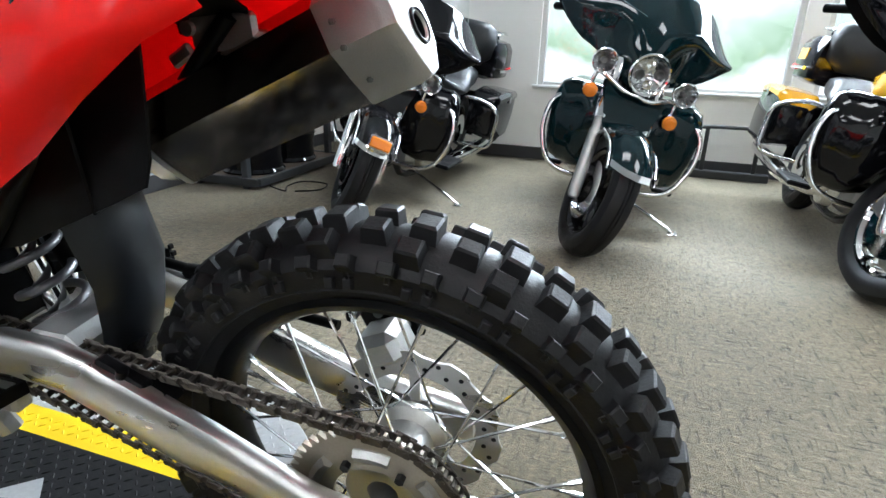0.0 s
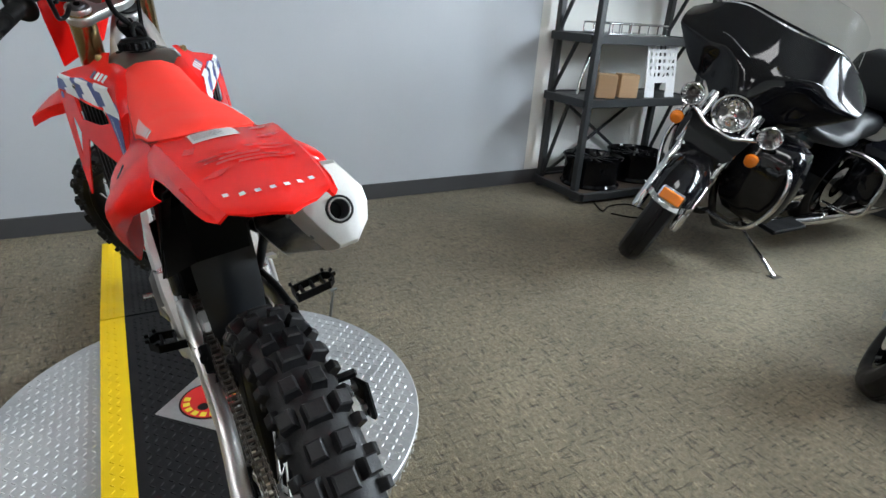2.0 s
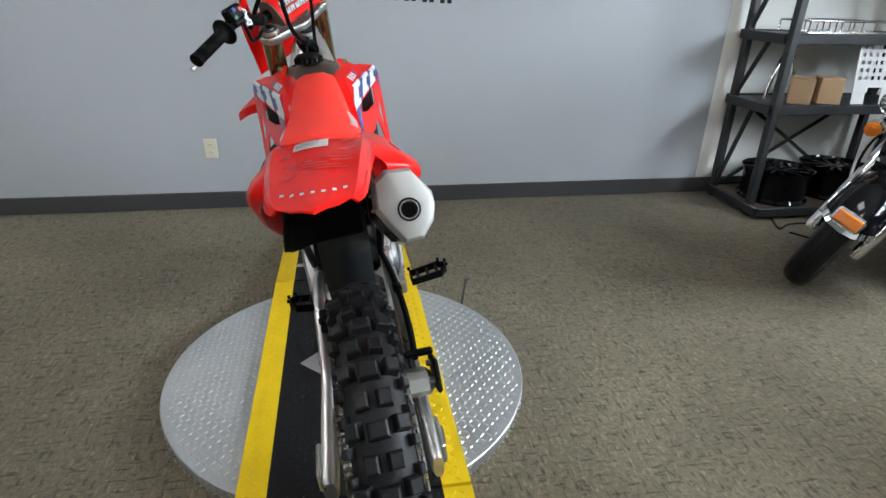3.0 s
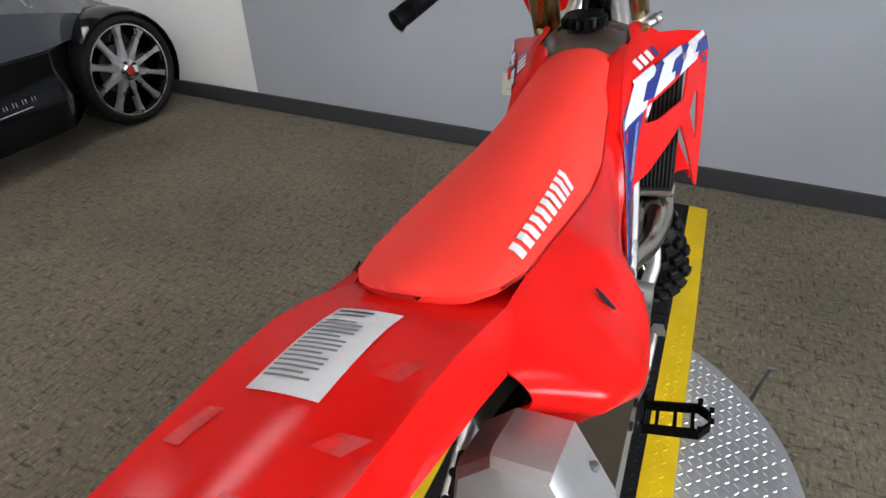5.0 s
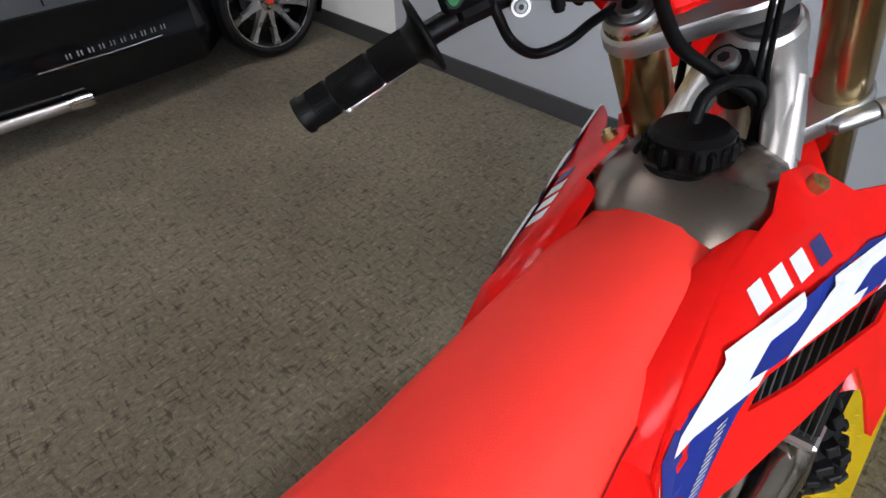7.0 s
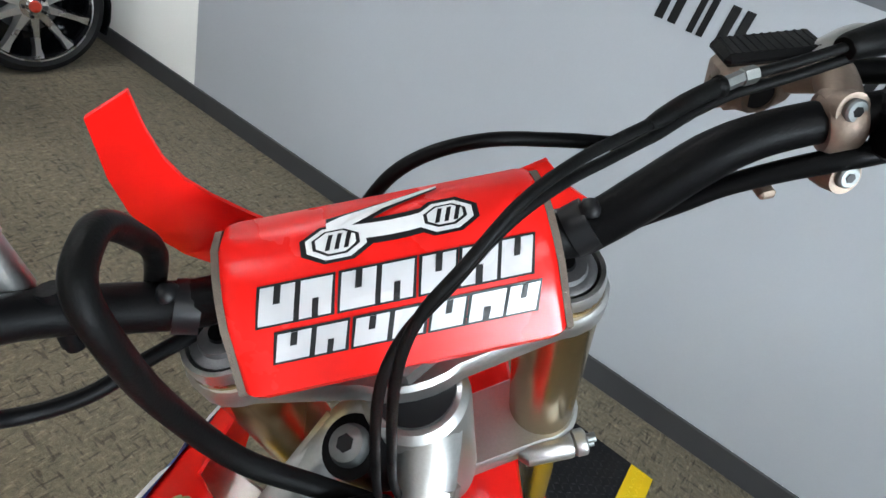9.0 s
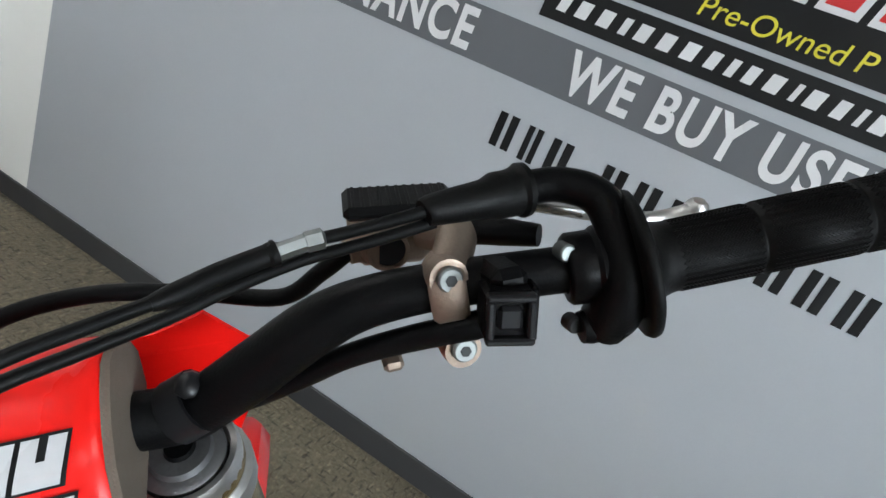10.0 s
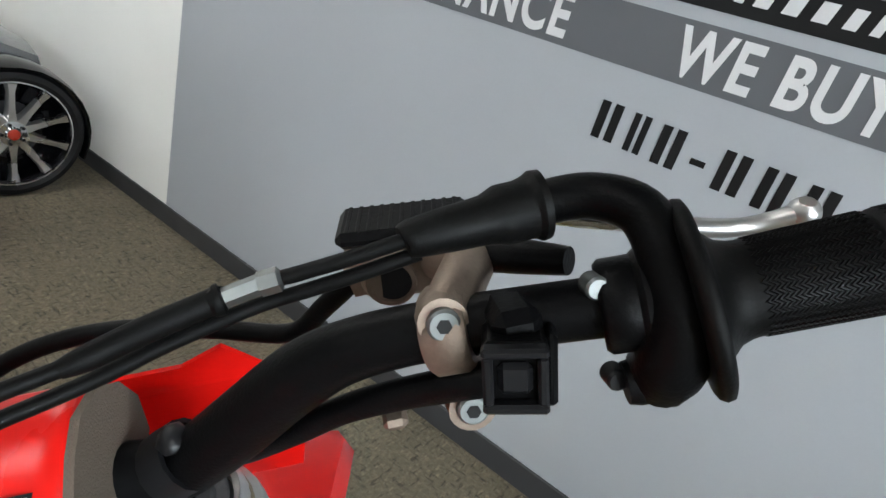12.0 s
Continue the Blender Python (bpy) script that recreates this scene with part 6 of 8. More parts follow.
# Grips with a flange, fine herringbone ribs and ring grooves.
for p0, p1 in ((Vector((-0.290, -0.003, 1.347)), Vector((-0.418, -0.033, 1.346))), (Vector((0.3280, 0.0160, 1.3565)), Vector((0.4390, -0.0105, 1.3900)))):
    wayg = (p1 - p0).normalized()
    sid = wayg.cross(Vector((0, 0, 1))).normalized()
    gm = Matrix.Translation(p0) @ Matrix(((wayg.x, sid.x, wayg.cross(sid).x, 0), (wayg.y, sid.y, wayg.cross(sid).y, 0), (wayg.z, sid.z, wayg.cross(sid).z, 0), (0, 0, 0, 1)))
    length = (p1 - p0).length
    prof = [(-0.005, 0.012), (-0.005, 0.0315), (-0.004, 0.0335), (-0.002, 0.0346), (0.0002, 0.0340), (0.0012, 0.0320), (0.0020, 0.0265), (0.0035, 0.0215), (0.0070, 0.0180), (0.0105, 0.0167), (0.013, 0.0163)]
    for s0 in (0.049, 0.093):
        prof += [(s0, 0.0163), (s0 + 0.0008, 0.0152), (s0 + 0.0022, 0.0152), (s0 + 0.0030, 0.0163)]
    prof += [(length - 0.008, 0.0163), (length - 0.006, 0.0180), (length - 0.001, 0.0175), (length, 0.015), (length, 0.0)]
    grip = steer("grip", Geo().lathe(prof, 48, gm), GRIPRUB, None, "black rubber grip with a flange", 60)
    g = Geo()
    for a in range(34):
        for k in range(63):
            s = 0.015 + k * 0.0016
            if min(abs(s + 0.001 - q) for q in (0.0505, 0.0945)) < 0.0023:
                continue
            for half_ in (0, 1):
                th0, th1 = 2 * math.pi * (a + half_ * 0.5) / 34, 2 * math.pi * (a + half_ * 0.5 + 0.47) / 34
                s0, s1 = (s, s + 0.0018) if half_ == 0 else (s + 0.0018, s)
                pts = []
                for tt, ss in ((th0, s0), (th1, s1)):
                    for ds, rr in ((-0.0006, 0.0161), (0.0, 0.01665), (0.0006, 0.0161)):
                        pts.append(gm @ Vector((ss + ds, rr * math.cos(tt), rr * math.sin(tt))))
                g.add(pts, [(0, 1, 4, 3), (1, 2, 5, 4)])
    steer("grip_ribbing", g, GRIPRUB, grip, "", 0)

# Bar pad.
sec = [(-0.012, 1.263), (-0.0150, 1.2725), (-0.001, 1.289), (0.010, 1.303), (0.023, 1.312), (0.036, 1.318), (0.052, 1.322), (0.070, 1.317), (0.083, 1.303), (0.087, 1.285), (0.078, 1.268), (0.045, 1.258), (0.000, 1.258)]
PADL, PADR = -0.085, 0.091
pad = steer("bar_pad", Geo().rings([[(x, a * k + 0.03 * (1 - k), b * k + 1.285 * (1 - k)) for a, b in sec] for x, k in ((PADL, 0.91), (PADL + 0.0015, 0.955), (PADL + 0.004, 0.985), (PADL + 0.009, 1.0), (0.0, 1.0), (PADR - 0.009, 1.0), (PADR - 0.004, 0.985), (PADR - 0.0015, 0.955), (PADR, 0.91))]), PADRED, None, "red bar pad with white block marks", 45)
for xe, sx in ((PADL, -1), (PADR, 1)):
    steer("pad_foam", Geo().rings([[(x, a * 0.94 + 0.03 * 0.06, b * 0.94 + 1.285 * 0.06) for a, b in sec] for x in (xe, xe + sx * 0.004)]), FOAM, pad)
FACE = [Vector((0, a, b)) for a, b in sec[1:9]]


def on_pad(x, s, off=0.0010):
    """A place on the pad's face: s runs in metres from its lower edge over the top."""
    k = 0
    while k < len(FACE) - 2 and s > (FACE[k + 1] - FACE[k]).length:
        s -= (FACE[k + 1] - FACE[k]).length
        k += 1
    d = FACE[k + 1] - FACE[k]
    nrm = Vector((0, -d.z, d.y)).normalized()
    p = FACE[k] + d.normalized() * s + nrm * off
    return (x, p.y, p.z)


def pad_mark(poly, off, n=6):
    """A film shape on the pad between two edge lines: rows of (s, x left, x right)."""
    return Geo().sheet([[on_pad(x0 + (x1 - x0) * i / n, s, off) for i in range(n + 1)] for s, x0, x1 in poly])


# Two rows of slanted block marks: white with a black rim, each with one short slit.
for s0, h, x0, wl in ((0.0385, 0.0185, -0.0690, 0.0213), (0.0175, 0.0150, -0.0650, 0.0206)):
    sk = 0.0048
    for k, wd in enumerate((0.86, 0.78, 0.86, 0.80, 0.84, 0.90, 0.78)):
        xa, wd, low_ = x0 + k * wl, wl * wd, 0.0 if k % 2 else 0.52
        steer("mark_border", pad_mark([(s0 - 0.0014 + (h + 0.0028) * j / 4, xa - 0.0016 + sk * j / 4, xa + wd + 0.0016 + sk * j / 4) for j in range(5)], 0.0010), VBLACK, pad, "", 0)
        steer("block_mark", pad_mark([(s0 + h * j / 4, xa + sk * j / 4, xa + wd + sk * j / 4) for j in range(5)], 0.0015), PADWHITE, pad, "", 0)
        steer("mark_slit", pad_mark([(s0 + h * (low_ + 0.48 * j / 3), xa + wd * 0.40 + sk * (low_ + 0.48 * j / 3), xa + wd * 0.60 + sk * (low_ + 0.48 * j / 3)) for j in range(4)], 0.0019, 2), VBLACK, pad, "", 0)
# Emblem: two nut ends joined by a bent bar.
for off, grow, mat_ in ((0.0012, 0.0030, VBLACK), (0.0018, 0.0, PAPER), (0.0023, -0.0032, VBLACK), (0.0028, -0.0050, PAPER)):
    for cx_, cs_, r in ((-0.022, 0.0735, 0.0150), (0.037, 0.0765, 0.0140)):
        n8 = [(cx_ + (r + grow) * 1.15 * math.cos(radians(22.5 + 45 * k)), cs_ + (r + grow) * 0.62 * math.sin(radians(22.5 + 45 * k))) for k in range(8)]
        steer("emblem", Geo().add([on_pad(a, s, off) for a, s in n8], [tuple(range(8))]), mat_, pad, "", 0)
    if grow >= 0:
        steer("emblem", Geo().sheet([[on_pad(-0.018 + 0.052 * i / 6, 0.0780 + s - 0.002 * math.sin(i / 2), off + 0.0001) for i in range(7)] for s in (-0.0042 - grow, 0, 0.0042 + grow)]), mat_, pad, "", 0)
        steer("emblem", Geo().sheet([[on_pad(-0.026 + 0.062 * i / 8, 0.0805 + 0.018 * i / 8 + s * (1 - i / 10), off + 0.0002) for i in range(9)] for s in (-0.0035 - grow, 0, 0.0045 + grow)]), mat_, pad, "", 0)
for cx_, cs_ in ((-0.022, 0.0735), (0.037, 0.0765)):
    for k in (-1, 0, 1):
        steer("emblem_stripe", Geo().sheet([[on_pad(cx_ + 0.005 * k + 0.0030 * j - 0.0012, cs_ - 0.004 + 0.008 * j, 0.0032), on_pad(cx_ + 0.005 * k + 0.0030 * j + 0.0012, cs_ - 0.004 + 0.008 * j, 0.0032)] for j in (0, 0.5, 1)]), VBLACK, pad, "", 0)

# Throttle side.
TIP = Matrix.Rotation(radians(-27), 3, "X")
nb = TIP @ Vector((0, -1, 0))
AX = Vector((0.100, -0.024, 0.020)).normalized().to_track_quat("X", "Z").to_matrix().to_4x4()
th = steer("throttle_housing", Geo().lathe([(-0.004, 0.0), (-0.004, 0.0170), (-0.002, 0.0185), (0.006, 0.0185), (0.008, 0.017), (0.008, 0.0)], 36, Matrix.Translation((0.311, 0.021, 1.3545)) @ AX), BLACK, None, "black throttle housing with a cable elbow")
steer("housing_clamp", Geo().lathe([(-0.008, 0.0112), (-0.008, 0.0150), (-0.006, 0.0168), (0.006, 0.0168), (0.008, 0.0150), (0.008, 0.0112)], 36, Matrix.Translation((0.303, 0.023, 1.3530)) @ AX, True), BLACK, th, "", 50)
steer("housing_lug", Geo().tube([(0.299, 0.006, 1.331), (0.3035, 0.0055, 1.3315), (0.309, 0.004, 1.332)], [0.0075, 0.0085, 0.0075], 18), BLACK, th, "", 50)
steer("housing_body", Geo().box((0.3125, 0.010, 1.343), (0.017, 0.030, 0.040), 0.0082, TIP), BLACK, th, "", 40)
steer("cable_elbow", Geo().tube([(0.311, 0.006, 1.332), (0.3125, 0.003, 1.344), (0.3145, 0.007, 1.359), (0.315, 0.020, 1.372), (0.312, 0.037, 1.381), (0.299, 0.050, 1.381), (0.281, 0.0545, 1.378)], [0.0120, 0.0122, 0.0112, 0.0094, 0.0086, 0.0082, 0.0080], 20, 6), BLACK, th)
steer("cable_boot", Geo().tube([(0.2845, 0.054, 1.378), (0.2838, 0.054, 1.378), (0.281, 0.0538, 1.378), (0.2785, 0.0536, 1.378), (0.275, 0.053, 1.378), (0.268, 0.052, 1.3785), (0.262, 0.0505, 1.379), (0.250, 0.0485, 1.380), (0.236, 0.0462, 1.381), (0.233, 0.0455, 1.381)], [0.009, 0.0125, 0.0128, 0.0112, 0.0108, 0.0108, 0.0088, 0.0080, 0.0068, 0.0055], 20, 2), GRIPRUB, th)
for dx, yy, zz in ((0.292, 0.020, 1.3665), (0.297, 0.006, 1.3325)):
    steer("housing_bolt", Geo().tube([Vector((dx, yy, zz)) - nb * 0.008, Vector((dx, yy, zz)) - nb * 0.001, Vector((dx, yy, zz))], [0.0042, 0.0042, 0.0034], 16), BOLT if zz > 1.35 else VBLACK, th)
CAB = [(0.236, 0.046, 1.3815), (0.215, 0.045, 1.379), (0.198, 0.045, 1.377), (0.181, 0.044, 1.376), (0.155, 0.035, 1.377), (0.135, 0.025, 1.379), (0.112, 0.014, 1.383), (0.088, 0.002, 1.387), (0.061, -0.014, 1.388), (0.035, -0.030, 1.377), (0.013, -0.040, 1.361), (-0.001, -0.050, 1.334), (-0.014, -0.055, 1.263), (-0.022, -0.055, 1.191), (-0.018, -0.050, 1.09)]
steer("throttle_cable", Geo().tube(CAB, 0.0027, 10, 6), GRIPRUB, th)
steer("throttle_cable", Geo().tube([(x + 0.002 - 0.001 * k, y - 0.002, zz - 0.0055 - 0.0006 * min(k, 6)) for k, (x, y, zz) in enumerate(CAB)], 0.0027, 10, 6), GRIPRUB, th)
steer("cable_sleeve", Geo().tube([(0.1725, 0.0412, 1.3763), (0.1718, 0.041, 1.3763), (0.170, 0.0405, 1.3764), (0.168, 0.040, 1.3765), (0.150, 0.033, 1.3775), (0.135, 0.025, 1.379), (0.128, 0.0215, 1.380)], [0.003, 0.0055, 0.0055, 0.0045, 0.0045, 0.0042, 0.0029], 14, 3), GRIPRUB, th)
steer("cable_adjuster", Geo().tube([(0.1915, 0.0448, 1.3766), (0.1905, 0.0447, 1.3766), (0.184, 0.0443, 1.3762), (0.1835, 0.0443, 1.3762), (0.1725, 0.0412, 1.3763)], [0.0028, 0.0044, 0.0044, 0.0036, 0.0036], 6), BOLT, th)
# Front brake master cylinder.
M32 = Matrix.Rotation(radians(-8), 3, "Z") @ Matrix.Rotation(radians(-10), 3, "X")
mc = steer("brake_master_cylinder", Geo().box((0.231, 0.093, 1.332), (0.046, 0.032, 0.034), 0.008, M32).tube([(0.206, 0.088, 1.327), (0.216, 0.090, 1.328)], [0.008, 0.010], 20).tube([(0.218, 0.100, 1.325), (0.226, 0.078, 1.333)], 0.0125, 20), BRONZE, None, "bronze-coloured brake master cylinder", 45)
CC = Vector((0.235, 0.094, 1.3490))
steer("reservoir_cap", Geo().box(CC, (0.057, 0.027, 0.008), 0.003, M32), BLACK, mc, "", 30)
for k in range(11):
    steer("cap_rib", Geo().box(CC + M32 @ Vector((-0.023 + 0.0046 * k, 0, 0.0040)), (0.0018, 0.022, 0.0007), 0.0002, M32), BLACK, mc, "", 20)
sg = Vector((0.2255, 0.0765, 1.3335))
ns_ = Vector((-0.18, -0.90, 0.38)).normalized()
steer("sight_glass", Geo().lathe([(-0.006, 0.0078), (0.0, 0.0078), (0.0, 0.0108), (0.003, 0.0108), (0.0035, 0.0090)], 28, Matrix.Translation(sg) @ ns_.to_track_quat("X", "Z").to_matrix().to_4x4()), BRONZE, mc)
steer("sight_lens", Geo().cyl(sg - ns_ * 0.006, sg + ns_ * 0.001, 0.0088, n=24), VBLACK, mc)
steer("perch_clamp", Geo().lathe([(-0.0085, 0.0112), (-0.0085, 0.0150), (-0.006, 0.0170), (0.006, 0.0170), (0.0085, 0.0150), (0.0085, 0.0112)], 32, Matrix.Translation((0.244, 0.037, 1.342)) @ AX, True).tube([(0.241, 0.044, 1.347), (0.241, 0.036, 1.3515), (0.241, 0.0295, 1.3550)], [0.0085, 0.0095, 0.0090], 18).tube([(0.246, 0.032, 1.312), (0.246, 0.024, 1.316), (0.246, 0.0155, 1.320)], [0.0085, 0.0095, 0.0090], 18).tube([(0.242, 0.036, 1.351), (0.250, 0.050, 1.349), (0.259, 0.068, 1.345), (0.262, 0.077, 1.342)], [0.0095, 0.0100, 0.0105, 0.0085], 18, 4).tube([(0.258, 0.068, 1.344), (0.246, 0.082, 1.336)], 0.0095, 14), BRONZE, mc, "", 50)
for q in (Vector((0.241, 0.0265, 1.3565)), Vector((0.246, 0.013, 1.3225))):
    steer("perch_bolt", Geo().tube([q - nb * 0.008, q - nb * 0.001, q], [0.0060, 0.0060, 0.0050], 20), BOLT, mc)
    steer("bolt_socket", Geo().cyl(q - nb * 0.001, q + nb * 0.0004, 0.0028, n=6), VBLACK, mc)
steer("brake_lever", Geo().tube([(0.251, 0.081, 1.346), (0.28, 0.085, 1.3535), (0.317, 0.080, 1.342), (0.381, 0.078, 1.321), (0.407, 0.070, 1.329)], [0.007, 0.007, 0.005, 0.0045, 0.0045], 10, 5).ball((0.411, 0.070, 1.329), 0.0075, 12), ALU, mc, "polished brake lever")
steer("lever_pivot", Geo().tube([(0.264, 0.068, 1.346), (0.278, 0.058, 1.350), (0.292, 0.046, 1.355)], [0.0075, 0.0070, 0.0055], 12, 3), BLACK, mc)
SR = Matrix.Rotation(radians(-14), 3, "Z") @ TIP
nk = SR @ Vector((0, -1, 0))
K0 = Vector((0.2590, 0.003, 1.3535)) - nk * 0.0125
kill = steer("start_switch", Geo().box(K0, (0.021, 0.024, 0.023), 0.002, SR), BLACK, None, "black start switch", 30)
steer("switch_clamp", Geo().box((0.264, 0.024, 1.352), (0.017, 0.026, 0.020), 0.004, TIP), BLACK, kill, "", 30)
steer("switch_plate", Geo().box(K0 + SR @ Vector((0.012, 0.004, -0.002)), (0.004, 0.020, 0.026), 0.0015, SR), BLACK, kill, "", 30)
for dx, dz, wx, wz in ((0, 0.0096, 0.021, 0.0034), (0, -0.0096, 0.021, 0.0034), (-0.0086, 0, 0.0034, 0.017), (0.0086, 0, 0.0034, 0.017)):
    steer("switch_bezel", Geo().box(K0 + SR @ Vector((dx, -0.0135, dz)), (wx, 0.006, wz), 0.001, SR), VBLACK, kill, "", 20)
steer("button", Geo().box(K0 + SR @ Vector((0, -0.0125, 0)), (0.011, 0.004, 0.011), 0.002, SR), VBLACK, kill, "", 20)
steer("loom", Geo().tube([(0.268, 0.018, 1.334), (0.250, 0.020, 1.331), (0.222, 0.030, 1.318), (0.195, 0.038, 1.304), (0.171, 0.043, 1.288), (0.140, 0.055, 1.262), (0.12, 0.07, 1.24)], [0.0070, 0.0068, 0.0064, 0.0060, 0.0058, 0.0058, 0.0058], 12, 5), BLACK, bar)
steer("loom_clip", Geo().box((0.216, 0.030, 1.303), (0.010, 0.010, 0.006), 0.002), BRONZE, bar, "", 20)
steer("brake_hose", Geo().tube([(0.208, 0.088, 1.327), (0.192, 0.090, 1.312), (0.169, 0.098, 1.290), (0.127, 0.112, 1.290), (0.079, 0.120, 1.295), (0.036, 0.120, 1.292), (0.004, 0.112, 1.280), (-0.02, 0.11, 1.24), (-0.03, 0.11, 1.15), (-0.09, 0.08, 0.95), (-0.12, 0.05, 0.7)], 0.0050, 10, 6), BLACK, bar, "front brake hose")

# Clutch side.
LT = Matrix.Rotation(radians(-25), 3, "X")
nl = LT @ Vector((0, -1, 0))
AL = Vector((0.055, 0.015, -0.009)).normalized().to_track_quat("X", "Z").to_matrix().to_4x4()
Q1, Q2 = Vector((-0.2045, 0.004, 1.360)), Vector((-0.2035, -0.006, 1.334))
cl = steer("clutch_perch", Geo().lathe([(-0.0075, 0.0115), (-0.0075, 0.0150), (-0.005, 0.0168), (0.005, 0.0168), (0.0075, 0.0150), (0.0075, 0.0115)], 32, Matrix.Translation((-0.205, 0.019, 1.337)) @ AL, True).tube([Q1 - nl * 0.020, Q1 - nl * 0.008, Q1 - nl * 0.002], [0.0085, 0.0090, 0.0085], 18).tube([Q2 - nl * 0.020, Q2 - nl * 0.008, Q2 - nl * 0.002], [0.0085, 0.0090, 0.0085], 18).tube([(-0.2045, 0.010, 1.355), (-0.203, 0.024, 1.360), (-0.199, 0.040, 1.354)], [0.0075, 0.0085, 0.0085], 14, 4), CAST, None, "cast aluminium clutch perch", 45)
for q in (Q1, Q2):
    steer("perch_bolt", Geo().tube([q - nl * 0.008, q - nl * 0.001, q], [0.0060, 0.0060, 0.0050], 20), BOLT, cl)
    steer("bolt_socket", Geo().cyl(q - nl * 0.001, q + nl * 0.0004, 0.0026, n=6), VBLACK, cl)
R8 = Matrix.Rotation(radians(9), 3, "Z") @ Matrix.Rotation(radians(-16), 3, "X")
RC = Vector((-0.197, 0.050, 1.346))


def capsule(zz, k, long=0.0225, wide=0.0098):
    """A long rounded outline at a height, turned with the reservoir."""
    return [RC + R8 @ Vector((k * ((long - wide) * (1 if math.cos(a) > 0 else -1) + wide * math.cos(a)), k * wide * math.sin(a), zz)) for a in [2 * math.pi * (j + 0.5) / 24 for j in range(24)]]


steer("reservoir", Geo().rings([capsule(-0.027, 0.78), capsule(-0.022, 0.92), capsule(0.008, 0.98), capsule(0.0105, 0.98)]), CAST, cl, "", 40)
steer("reservoir_lid", Geo().rings([capsule(0.0105, 1.04), capsule(0.0150, 1.04), capsule(0.0162, 1.0)]), CAST, cl, "", 30)
for dx in (-0.0175, 0.0175):
    steer("lid_screw", Geo().cyl(RC + R8 @ Vector((dx, 0, 0.0155)), RC + R8 @ Vector((dx, 0, 0.0168)), 0.0026, n=10), VBLACK, cl)
steer("clutch_lever", Geo().tube([(-0.205, 0.054, 1.336), (-0.24, 0.064, 1.322), (-0.30, 0.048, 1.300), (-0.36, 0.034, 1.292), (-0.395, 0.026, 1.290)], [0.006, 0.006, 0.0045, 0.004, 0.004], 10, 5).ball((-0.40, 0.025, 1.290), 0.0065, 12), ALU, cl, "polished clutch lever")
SW = Matrix.Rotation(radians(-30), 3, "X")
ns = SW @ Vector((0, -1, 0))
S0 = Vector((-0.2405, -0.011, 1.3815)) - ns * 0.018
sw = steer("switch_box", Geo().box(S0, (0.048, 0.036, 0.040), 0.006, SW).box(S0 + Vector((0.002, 0.004, -0.022)), (0.038, 0.034, 0.034), 0.007, SW).box(S0 + SW @ Vector((0.016, -0.0186, 0.013)), (0.010, 0.004, 0.008), 0.0015, SW), BLACK, None, "black switch box with coloured buttons", 30)
BTN = [surface("blue_button", (0.012, 0.025, 0.22), 0.4, bump=0.0), surface("red_button", (0.55, 0.05, 0.035), 0.4, bump=0.0), surface("green_button", (0.006, 0.09, 0.028), 0.4, bump=0.0)]
for k, (dx, dz) in enumerate(((-0.0055, 0.0085), (0.0130, 0.0035), (-0.0105, -0.0090))):
    c = S0 + SW @ Vector((dx, -0.018, dz))
    steer("button", Geo().tube([c, c + ns * 0.003, c + ns * 0.004], [0.0058, 0.0056, 0.0044], 18), BTN[k], sw)
    steer("button_ring", Geo().lathe([(0.0, 0.0060), (0.0, 0.0072), (0.0014, 0.0070), (0.0014, 0.0060)], 20, Matrix.Translation(c) @ ns.to_track_quat("X", "Z").to_matrix().to_4x4(), True), VBLACK, sw)
steer("clutch_hose", Geo().tube([(-0.224, 0.0, 1.352), (-0.224, -0.008, 1.335), (-0.221, -0.010, 1.308), (-0.206, 0.0, 1.278), (-0.176, 0.010, 1.267), (-0.148, 0.028, 1.262), (-0.12, 0.05, 1.25)], 0.0050, 10, 6), BLACK, bar)
steer("hose_fitting", Geo().cyl((-0.166, 0.040, 1.328), (-0.172, 0.030, 1.292), 0.0068, n=12).cyl((-0.172, 0.030, 1.293), (-0.1725, 0.029, 1.289), 0.0055, n=12), BLACK, bar)
steer("clutch_line", Geo().tube([(-0.150, 0.07, 1.26), (-0.118, 0.055, 1.32), (-0.103, 0.028, 1.368), (-0.100, 0.012, 1.392), (-0.0995, -0.006, 1.399), (-0.100, -0.021, 1.396), (-0.100, -0.030, 1.377), (-0.101, -0.036, 1.332), (-0.092, -0.042, 1.262), (-0.063, -0.050, 1.214), (-0.034, -0.058, 1.172), (-0.012, -0.058, 1.09)], 0.0064, 12, 7), GRIPRUB, bar, "thick black hose looping behind the bar pad")

# Number plate and front fender.
plate = [(-0.122, 1.389), (-0.099, 1.396), (-0.104, 1.370), (-0.107, 1.345), (-0.106, 1.322), (-0.100, 1.298), (-0.090, 1.270), (-0.080, 1.245), (0.09, 1.240), (0.122, 1.262), (0.142, 1.224), (0.170, 1.190), (0.146, 1.176), (0.128, 1.10), (0.10, 1.00), (-0.058, 1.00), (-0.090, 1.10), (-0.126, 1.20), (-0.140, 1.245), (-0.144, 1.28), (-0.143, 1.31), (-0.136, 1.345), (-0.128, 1.370)]


def plate_place(u, v, q):
    return (u, 0.104 + 0.25 * (1.39 - v) * (1 if v < 1.39 else 0) - 1.3 * u * u * (0.5 if u > 0 else 0.8) - q, v)


